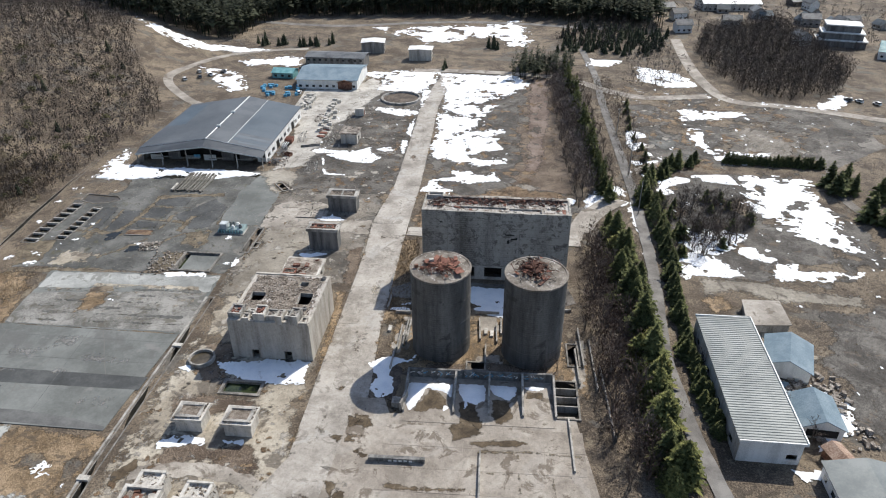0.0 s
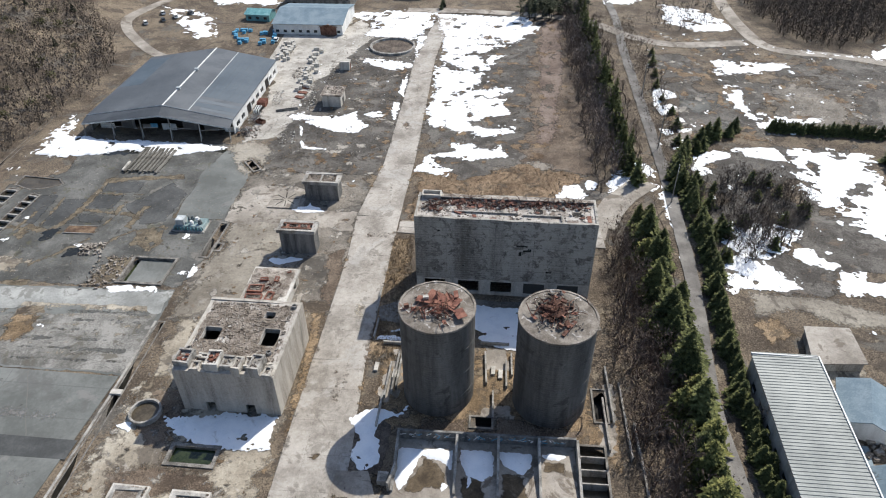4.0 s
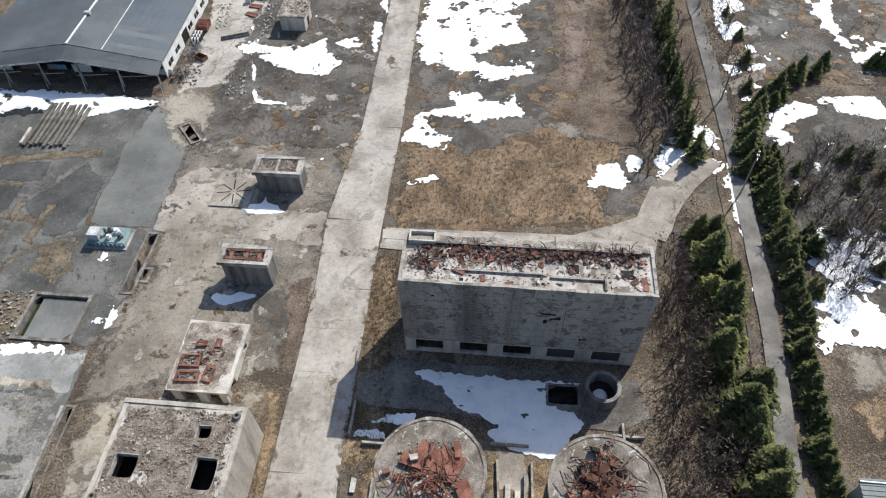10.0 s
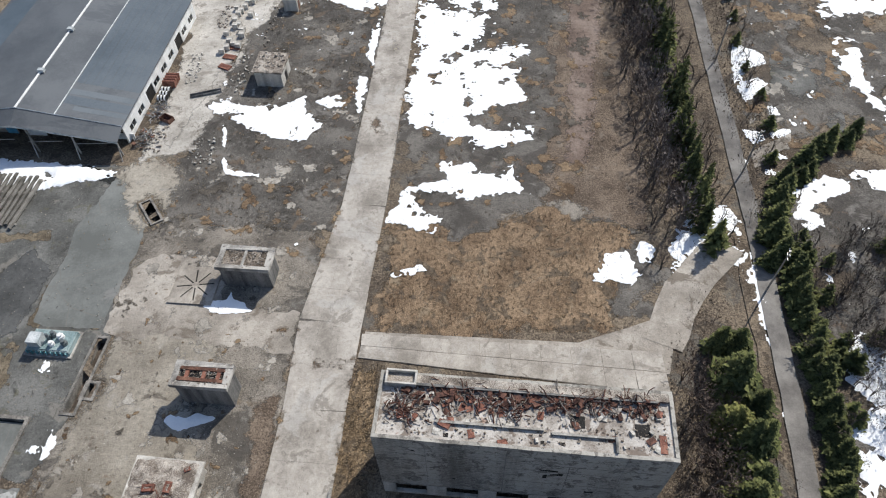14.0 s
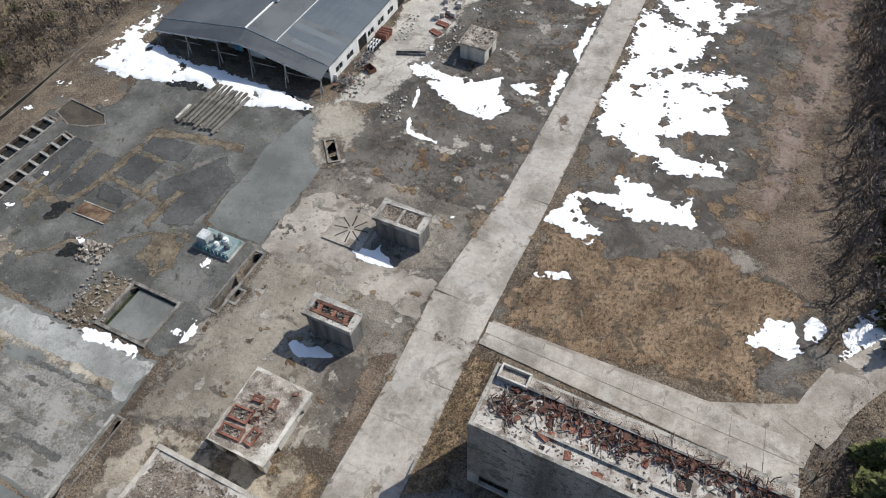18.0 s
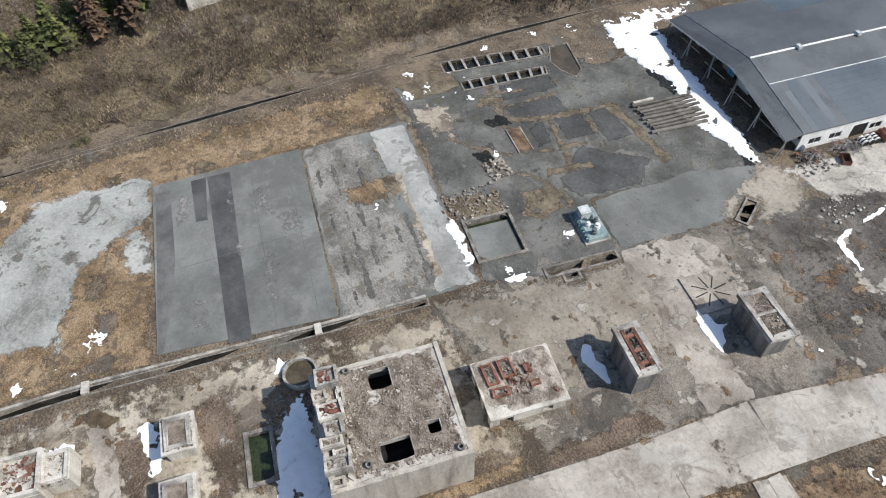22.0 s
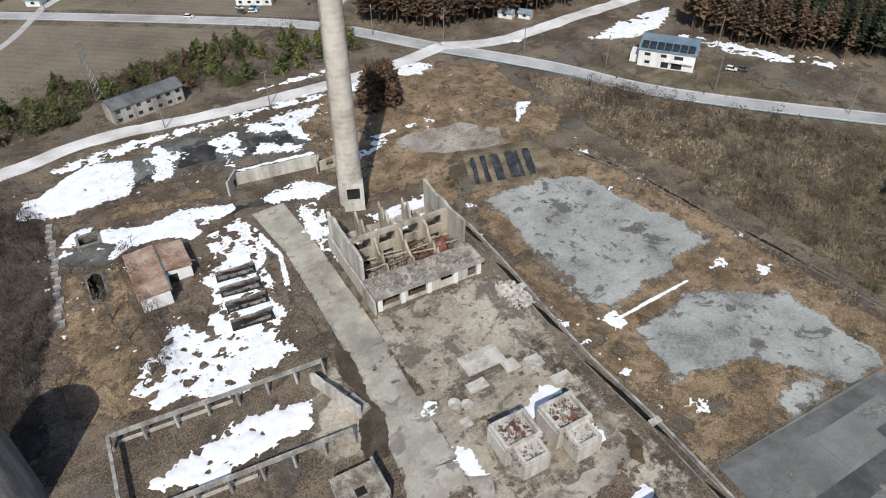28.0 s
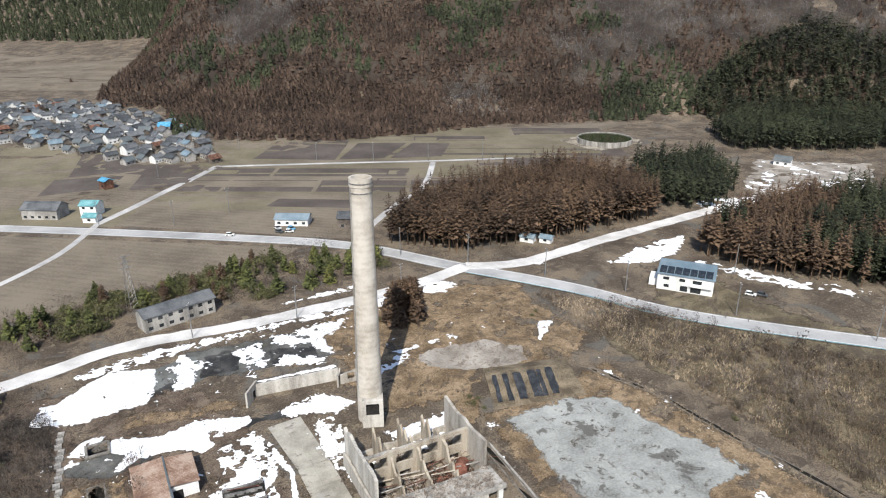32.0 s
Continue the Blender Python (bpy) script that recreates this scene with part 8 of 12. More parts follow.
for k, (px, py, r, hh) in enumerate(((0.2, 0.9, 0.5, 1.3), (1.6, 0.6, 0.6, 1.1), (2.8, -0.6, 0.55, 1.2), (0.6, -0.9, 0.5, 1.0), (-0.4, 0.2, 0.35, 1.6))):
    part("bushing", Geo().lathe([(r, 0), (r, hh * 0.6), (r * 0.7, hh * 0.65), (r * 0.7, hh), (0.02, hh + 0.05)], 14), WHITEP if k % 2 else SHEET, t, "", pose(px, py, 1.45))
for k in range(9):
    part("fin", Geo().box(-3.8 + 0.9 * k, -2.45, 0.35, -3.68 + 0.9 * k, -2.1, 1.25), TEAL, t)
BEAMW = mat("weathered_beam", ((0.075, 0.07, 0.06), (0.14, 0.131, 0.115), (0.21, 0.198, 0.175)), 0.4, 2.5, bump=0.4, rand=0.2)
t = thing("beam_stack", "row of long weathered beams lying on sleepers, half under snow", "beams", -88.6, 218.4, 0.05, R)
for k in range(9):
    part("beam", Geo().box(-0.34, -7.6, 0.3, 0.34, 7.0 - 0.12 * k, 0.72).jitter(0.05, k), BEAMW, t, "", pose(-4.7 + 1.2 * k, 0.3 * ((k * 5) % 4) - 0.2, 0, 0, 0, (k * 7) % 4 - 1.5))
for py in (-6.4, 2.2):
    part("sleeper", Geo().box(-5.4, py - 0.22, 0, 5.4, py + 0.22, 0.3), WALLC, t)
part("pale_beam", Geo().box(-0.3, -7.2, 0.3, 0.3, -2, 0.75), PALEC, t, "pale broken beam", pose(-6.0, 0, 0, 0, 0, 2))
t = thing("rubble_heap", "scatter of broken concrete lumps on dry ground", "rubble", -81, 164.4, 0.08, 0)
part("rubble", stones(230, 9, 13, 77, 0.1, 0.62, 0.05), RUBBLE, t)
t = thing("rubble_heap", "broken slab heap beside black puddles", "rubble", -88.6, 173.6, 0.08, 0)
part("rubble", stones(110, 6, 5, 78, 0.15, 0.8, 0.05), RUBBLE, t)
t = thing("rubble_heap", "pale heap of crushed concrete", "rubble", -69.6, 47, 0.04, 0)
part("rubble", stones(260, 5, 9, 79, 0.2, 0.9, 0.05), PALEC, t)


BLUER2 = mat("bluish_roof", ((0.07, 0.088, 0.105), (0.085, 0.105, 0.124), (0.108, 0.128, 0.146)), 0.06, 0.8, rough=0.5, bump=0.1, bands=("Y", 1.2, 0.05, 0.2), grain=0.35)
SLATEP = mat("pale_roof_sheet", ((0.095, 0.112, 0.126), (0.115, 0.134, 0.149), (0.14, 0.16, 0.175)), 0.08, 0.8, rough=0.5, bump=0.1, grain=0.35)
BLUEPN = mat("blue_roof_sheet", ((0.07, 0.092, 0.112), (0.086, 0.11, 0.132), (0.105, 0.132, 0.155)), 0.08, 0.8, rough=0.5, bump=0.1, grain=0.35)
for k, (x, y, w, d) in enumerate(((-61.5, 236, 4, 9), (-58.6, 262, 3.4, 12), (-55.4, 284, 3, 10), (-46.5, 256, 4, 22), (-41.4, 284, 4, 26), (-50, 232, 6, 8))):
    t = thing("rubble_heap", "pale crumbs of broken concrete strewn on the yard", "rubble", x, y, 0.1, 0)
    part("rubble", stones(70, w, d, 500 + k, 0.1, 0.55, 0.02), PALEC if k % 2 else RUBBLE, t)
# ---- warehouse ----
def warehouse():
    t = thing("warehouse", "long warehouse with a grey slate roof and open south front", "warehouse", -88.5, 256.5, 0, -5)
    xw, xe, e, rz, rx, yp, yf, yb = -25.6, 23.3, 5.2, 9.4, 1.0, -23.6, -19.6, 30.0
    for x in (xw, xe):
        a, b = (x, e), (rx, rz)
        vs = [(a[0], yf, a[1]), (a[0], yb, a[1]), (b[0], yb, b[1]), (b[0], yf, b[1])]
        vs += [(p[0], p[1], p[2] - 0.25) for p in vs]
        part("roof", Geo().add(vs, [(0, 1, 2, 3), (7, 6, 5, 4), (0, 3, 7, 4), (1, 0, 4, 5), (2, 1, 5, 6), (3, 2, 6, 7)]), SLATE, t)

    def on_roof(x0, x1, y0, y1, lift, x_side):
        z = [rz + (e - rz) * (x - rx) / (x_side - rx) + lift for x in (x0, x1)]
        q = [(x0, y0, z[0]), (x1, y0, z[1]), (x1, y1, z[1]), (x0, y1, z[0])]
        q += [(p[0], p[1], p[2] - lift - 0.02) for p in q]
        return Geo().add(q, [(0, 1, 2, 3), (0, 4, 5, 1), (1, 5, 6, 2), (2, 6, 7, 3), (3, 7, 4, 0)])

    for x0, x1, y0, y1, m in ((9.4, 23.2, -8.4, 29.9, BLUER2), (9.4, 23.2, -15.6, -13.0, BLUER2), (9.4, 23.2, -12.4, -10.6, SLATEP), (12, 23.2, -17.4, -16.0, SLATEP)):
        part("roof_panel", on_roof(x0, x1, y0, y1, 0.014, xe), m, t, "bluer run of newer roof sheets")
    part("roof_panel", on_roof(-24.6, -16.6, 2, 27, 0.014, xw), BLUEPN, t, "blue run of newer roof sheets")
    part("seam", on_roof(9.0, 9.2, yf, yb, 0.09, xe), PALEG, t, "pale sheet joint")
    for k in range(1, 8):
        part("seam", on_roof(xe - 14 + 1.7 * k, xe - 13.95 + 1.7 * k, -8.4, 29.9, 0.05, xe), SLATE, t)
    # front lean-to
    zr = rz - 1.6
    vs = [(xw, yp, e - 1.0), (rx, yp, zr), (xe, yp, e - 1.0), (xe, yf, e - 0.02), (rx, yf, rz - 0.02), (xw, yf, e - 0.02)]
    vs += [(p[0], p[1], p[2] - 0.2) for p in vs]
    part("porch_roof", Geo().add(vs, [(0, 1, 4, 5), (1, 2, 3, 4), (7, 6, 11, 10), (8, 7, 10, 9), (0, 6, 7, 1), (1, 7, 8, 2), (2, 8, 9, 3), (5, 11, 6, 0)]), SLATE, t)
    part("fascia", Geo().add([(xw, yp - 0.05, e - 1.45), (rx, yp - 0.05, zr - 0.45), (xe, yp - 0.05, e - 1.45), (xw, yp - 0.05, e - 0.96), (rx, yp - 0.05, zr + 0.04), (xe, yp - 0.05, e - 0.96)], [(0, 1, 4, 3), (1, 2, 5, 4)]), PALEG, t, "pale eaves board")
    part("flashing", Geo().tube((xw, yf, e + 0.03), (rx, yf, rz + 0.05), 0.13, n=4).tube((rx, yf, rz + 0.05), (xe, yf, e + 0.03), 0.13, n=4), PALEG, t, "pale flashing strip")
    part("ridge_cap", Geo().box(rx - 0.22, yf, rz - 0.05, rx + 0.22, yb, rz + 0.14), WHITEP, t, "white ridge capping")
    for y in (-7, 9):
        part("vent", Geo().box(-0.7, -0.5, 0, 0.7, 0.5, 0.7), PALEG, t, "", pose(rx + 0.3, y, rz))
    L = yb - yf
    holes = [(2.5 + 5.2 * k, 5.6 + 5.2 * k, 1.1, 2.7) for k in range(9) if k not in (2, 6)] + [(13.4, 17.4, 0.0, 3.4), (34, 38, 0, 3.4)]
    part("east_wall", Geo().grid_wall(L - 0.4, 0.3, 0, e - 0.3, holes, m=pose(xe - 0.3, yf + 0.2, 0, 0, 0, 90)), WHITEP, t, "white wall with dark windows")
    for h in holes:
        part("pane" if h[2] else "gate_opening", Geo().box(xe - 0.52, yf + 0.2 + h[0] - 0.05, h[2], xe - 0.48, yf + 0.2 + h[1] + 0.05, h[3] + 0.05), GLASS if h[2] else BLACKH, t)
        if h[2]:
            part("window_frame", Geo().box(xe - 0.46, yf + 0.2 + (h[0] + h[1]) / 2 - 0.05, h[2], xe - 0.38, yf + 0.2 + (h[0] + h[1]) / 2 + 0.05, h[3]), WHITEP, t)
    part("west_wall", Geo().box(xw + 0.3, yf, 0, xw + 0.6, yb - 0.4, e - 0.3), WALLC, t)
    part("north_wall", Geo().box(xw + 0.6, yb - 0.7, 0, xe - 0.7, yb - 0.4, e - 0.4), WALLC, t)
    part("inner_wall", Geo().box(xw + 0.7, yf + 5, 0, xe - 0.8, yf + 5.3, e - 0.4), BLACKH, t, "dark interior")
    w, d = xe - xw, -2 * (yf - 6)
    for k in range(6):
        x = xw + 0.4 + k * (w - 0.8) / 5
        zt = e - 1.4 + (zr - e + 1.0) * max(0.0, 1 - abs(x - rx) / (w / 2))
        part("post", Geo().tube((x, yp + 0.3, 0), (x, yp + 0.3, zt), 0.2, n=8), WALLC, t)
        part("brace", Geo().tube((x + 0.6, yp - 1.6, 0), (x, yp + 0.3, zt * 0.8), 0.12, n=6), WALLC, t)
    for k in range(4):
        part("tie_beam", Geo().tube((xw + 6 + 11 * k, yp + 0.4, 2.9), (xw + 14 + 11 * k, yp + 0.4, 3.5), 0.12, n=5), WALLC, t)
    rng = random.Random(3)
    for k in range(7):
        part("front_panel", Geo().box(-2.4, -0.08, 0, 2.4, 0.08, rng.uniform(1.4, 3.2)), rng.choice((WALLC, DARKC, WHITEP)), t, "", pose(-w / 2 + 4 + 7 * k, yf + 1.4 + rng.uniform(0, 1), 0))
    part("tarpaulin", Geo().box(-1.2, -0.1, 1.2, 1.2, 0.0, 2.6), BLUEP, t, "blue tarpaulin", pose(-4, yf + 0.8, 0))
    return t


warehouse()
rng = random.Random(17)
# stacks and scrap along the warehouse wall


def by_wall(dy, off=0.0):
    m = pose(-88.5, 256.5, 0, 0, 0, -5) @ Vector((25.6 + off, dy, 0))
    return m.x, m.y


x, y = by_wall(2)
t = thing("pipe_stack", "stack of rust-red clay pipes by the wall", "pipes", x, y, 0.06, -5)
for i in range(4):
    for j in range(3):
        part("pipe", Geo().tube((-1.5 + 0.1 * j, -1.6 + 0.95 * i, 0.4 + 0.6 * j), (1.5 + 0.1 * j, -1.6 + 0.95 * i + 0.1, 0.4 + 0.6 * j), 0.42, n=10), RUST_RED, t)
x, y = by_wall(-3)
for k in range(3):
    x, y = by_wall(-4.5 + 1.5 * k)
    t = thing("drum", "black and white ringed steel drum lying down", "drum", x, y, 0.06, -5, "ringed drums")
    part("shell", Geo().tube((-1.1, 0, 0.75), (1.1, 0, 0.75), 0.72, n=16), BLACKH, t)
    for s in (-0.8, 0, 0.8):
        part("band", Geo().tube((s - 0.22, 0, 0.75), (s + 0.22, 0, 0.75), 0.75, n=16), WHITEP, t)
for dy, lab in ((-20, "tangle of green hoses and wire"), (-17, "heap of scrap metal by the wall"), (-10, "heap of scrap metal by the wall"), (-7.5, "heap of scrap metal by the wall")):
    x, y = by_wall(dy, 0.3)
    t = thing("scrap_heap", lab, "scrap", x, y, 0.06, 0)
    wreck(t, None, STEEL if dy > -19 else DARKC, RUST, 4, 4, 50, int(-dy), 0.5, 1.8, 0.05, 0.05, 1.0)
x, y = by_wall(-11.5, 3.5)
t = thing("skip", "open rusty steel skip by the warehouse", "container", x, y, 0.06, -30)
for g in (Geo().box(-1.4, -0.9, 0.1, 1.4, -0.8, 1.1), Geo().box(-1.4, 0.8, 0.1, 1.4, 0.9, 1.1), Geo().box(-1.4, -0.8, 0.1, -1.3, 0.8, 1.1), Geo().box(1.3, -0.8, 0.1, 1.4, 0.8, 1.1)):
    part("side", g, RUST, t)
part("bottom", Geo().box(-1.4, -0.9, 0.05, 1.4, 0.9, 0.12), RUST_DARK, t)


def crate(x, y, rot, wmat, label, group):
    t = thing("pallet_load", label, "pallet", x, y, 0.08, rot, group)
    part("pallet", Geo().box(-0.75, -0.75, 0, 0.75, 0.75, 0.15), RUBBLE, t)
    part("load", Geo().box(-0.7, -0.7, 0.15, 0.7, 0.7, 1.3).jitter(0.04), wmat, t)
    return t


blue = crate(-88, 322, 5, BLUEP, "pallet load wrapped in blue film", "blue pallet loads")
grey = crate(-66, 303, 5, PALEC, "pallet load of grey blocks", "grey pallet loads")
for k in range(26):
    copy_thing(blue, pose(-90 + rng.uniform(0, 8) + (11 if k % 2 else 0), 313 + rng.uniform(0, 18), 0.08, 0, 0, rng.uniform(-8, 8)))
for k in range(30):
    copy_thing(grey, pose(-66 + rng.uniform(0, 5), 296 + rng.uniform(0, 20), 0.08, 0, 0, rng.uniform(-8, 8)))
for k in range(34):
    copy_thing(grey, pose(-53 + rng.uniform(0, 5) + 0.08 * k * 0, 268 + 1.2 * k + rng.uniform(-1, 1), 0.08, 0, 0, rng.uniform(-12, 12)))
for k in range(3):
    t = thing("plank_stack", "stack of rust-coloured sheet piles", "stack", -51 + 0.4 * k, 262 + 4 * k, 0.06, -25 + 10 * k)
    for j in range(5):
        part("sheet", Geo().box(-1.6, -0.8 + 0.34 * j, 0, 1.6, -0.5 + 0.34 * j, 0.35), RUST_RED, t)


def gable(name, label, cat, x, y, w, d, e, r, rot, roofm, wallm, over=0.5, group="", windows=True):
    """A house with walls, gable roof along its local y axis, windows and a door."""
    t = thing(name, label, cat, x, y, hz(x, y), rot, group)
    g = Geo().box(-w / 2, -d / 2, -0.5, w / 2, d / 2, e)
    g.add([(-w / 2, -d / 2, e), (w / 2, -d / 2, e), (0, -d / 2, r - 0.1), (-w / 2, d / 2, e), (w / 2, d / 2, e), (0, d / 2, r - 0.1)], [(0, 1, 2), (4, 3, 5)])
    part("wall", g, wallm, t)
    for s in (-1, 1):
        k = (r - e) / (w / 2)
        xe = s * (w / 2 + over)
        ze = e - over * k
        vs = [(xe, -d / 2 - over, ze), (0, -d / 2 - over, r), (0, d / 2 + over, r), (xe, d / 2 + over, ze)]
        vs = vs + [(p[0], p[1], p[2] + 0.18) for p in vs]
        part("roof", Geo().add(vs, [(0, 1, 2, 3), (7, 6, 5, 4), (0, 4, 5, 1), (1, 5, 6, 2), (2, 6, 7, 3), (3, 7, 4, 0)]), roofm, t)
    if windows:
        n = max(1, int(d / 3.2))
        for lv in range(max(1, int(e / 2.7))):
            for k in range(n):
                for s in (-1, 1):
                    yy = -d / 2 + (k + 0.5) * d / n
                    part("window", Geo().box(s * w / 2 - 0.05, yy - 0.7, 0.9 + 2.7 * lv, s * w / 2 + 0.05, yy + 0.7, 2.0 + 2.7 * lv), GLASS, t)
    return t


gable("shed", "large shed with a blue-grey roof", "shed", -56.5, 339, 27, 30, 4.5, 7.0, -5 + 90, BLUER, WHITEP)
gable("shed", "dark-roofed office shed behind the warehouse", "shed", -58, 368, 12, 32, 5.5, 6.6, 82, GREYTILE, DARKC)
gable("shed", "small open shed with a teal roof", "shed", -82.5, 347, 8, 11, 3.0, 4.4, 80, TEAL, TEAL)
gable("shed", "brown wooden hut beside the warehouse", "shed", -48.5, 328, 7, 7, 3.6, 4.6, -5, RUSTY_ROOF, RUST)
gable("office", "flat beige office block at the gate", "office", -13, 379, 12.5, 8, 6.0, 6.3, -5, WHITEP, PALEC)
gable("office", "two-storey grey office at the gate", "office", -41, 396, 13, 9, 6.0, 6.6, 0, WHITEP, WALLC)


# ribbed shed by the lane
def ribbed_shed():
    t = thing("storage_shed", "long shed with a ribbed grey metal roof and white trim", "shed", 63.8, 110, 0, -6.4)
    w, d, h = 12.4, 39.6, 5.6
    part("wall", Geo().grid_wall(d - 0.6, 0.3, 0, h - 0.2, [(3 + 5 * k, 5.2 + 5 * k, 1.0, 2.4) for k in range(7)], m=pose(-w / 2 + 0.5, -d / 2 + 0.3, 0, 0, 0, 90)), PALEC, t)
    part("wall", Geo().box(w / 2 - 0.5, -d / 2 + 0.3, 0, w / 2 - 0.2, d / 2 - 0.3, h - 0.2), PALEC, t)
    part("wall", Geo().grid_wall(w - 0.8, 0.3, 0, h - 0.1, [(9, 11, 1.2, 2.6)], m=pose(-w / 2 + 0.4, -d / 2 + 0.1, 0)), WHITEP, t)
    part("wall", Geo().box(-w / 2 + 0.4, d / 2 - 0.4, 0, w / 2 - 0.4, d / 2 - 0.1, h - 0.2), PALEC, t)
    for k in range(7):
        part("pane", Geo().box(-w / 2 + 0.3, -d / 2 + 3.3 + 5 * k, 1.0, -w / 2 + 0.36, -d / 2 + 5.5 + 5 * k, 2.4), GLASS, t)
    g = Geo()
    prof = []
    y = -d / 2
    while y < d / 2:
        prof += [(y, 0.0), (y + 0.28, 0.0), (y + 0.36, 0.09), (y + 0.64, 0.09)]
        y += 0.72
    g.add([(x, yy, zz + h + (0.25 if x > 0 else 0)) for yy, zz in prof for x in (-w / 2, w / 2)], [(2 * i, 2 * i + 1, 2 * i + 3, 2 * i + 2) for i in range(len(prof) - 1)])
    part("roof", g, SHEET, t, "ribbed metal roof")
    part("soffit", Geo().box(-w / 2, -d / 2, h - 0.15, w / 2, d / 2, h - 0.05), WALLC, t)
    part("trim", Geo().box(w / 2, -d / 2 - 0.2, h - 0.3, w / 2 + 0.25, d / 2 + 0.2, h + 0.5), WHITEP, t, "white edge trim")
    part("trim", Geo().box(-w / 2, -d / 2 - 0.25, h - 0.3, w / 2, -d / 2, h + 0.3), WHITEP, t, "white edge trim")
    part("trim", Geo().box(-w / 2, d / 2, h - 0.3, w / 2, d / 2 + 0.2, h + 0.35), WHITEP, t, "white edge trim")


ribbed_shed()
t = gable("blue_shed", "small ruined shed with a faded blue roof", "shed", 77.6, 119, 9.5, 10.5, 3.2, 5.2, -25, BLUER, WHITEP, group="blue-roofed sheds")
t = gable("blue_shed", "small ruined shed with a faded blue roof and open gable", "shed", 75.6, 101, 8, 9.2, 3.0, 5.0, -10, BLUER, WHITEP, group="blue-roofed sheds")
part("gable_opening", Geo().box(-3, -4.7, 0.6, 3, -4.64, 2.4), BLACKH, t, "open dark gable")
single("fallen_roof", Geo().box(-2.2, -3, 0.1, 2.2, 3, 0.3, pose(72.6, 110, 0.3, 4, 6, -12)), BLUER, "collapsed faded blue sheet roof", "roof")
gable("lane_house", "grey-roofed house beside the lane", "house", 76.5, 79, 14, 15, 3.5, 5, -6, SHEET, WHITEP)
gable("rust_hut", "small rusty hut with a tin roof", "hut", 75, 90.5, 3.4, 4, 2.4, 3.2, 12, RUSTY_ROOF, RUST, windows=False)
t = thing("scrap_heap", "heap of broken boards and sheets in the snow", "scrap", 80, 104, 0.02, 0)
part("rubble", stones(200, 12, 22, 90, 0.2, 1.3, 0.05), RUBBLE, t)
snow([(74, 94), (82, 96), (86, 104), (80, 112), (78, 104)], 1.5, 3, 130, 0.5)
snow([(56.4, 96), (57.8, 122), (59.4, 121), (58, 95)], 0.8, 3, 131, 0.4)
snow([(66, 86), (72, 86), (72, 88.4), (66, 88.4)], 0.6, 2, 132, 0.3)

# ---- far yard ruins ----
BLACKS = mat("black_plastic", ((0.02, 0.022, 0.026), (0.035, 0.038, 0.043), (0.07, 0.074, 0.08)), 0.6, 2.0, rough=0.55, bump=0.4)
HOUSEW = mat("grey_house_wall", ((0.2, 0.19, 0.175), (0.31, 0.295, 0.275), (0.43, 0.415, 0.39)), 0.3, 2.0, rough=0.8, bump=0.1)
DARKWD = mat("dark_timber_wall", ((0.06, 0.05, 0.042), (0.11, 0.093, 0.08), (0.18, 0.155, 0.135)), 0.3, 2.0, rough=0.85, bump=0.1)


PLAST = mat("beige_plaster", ((0.16, 0.135, 0.105), (0.32, 0.275, 0.215), (0.46, 0.41, 0.335)), 0.4, 2.0, bump=0.5, streak=True, stops=(0.28, 0.46, 0.68))


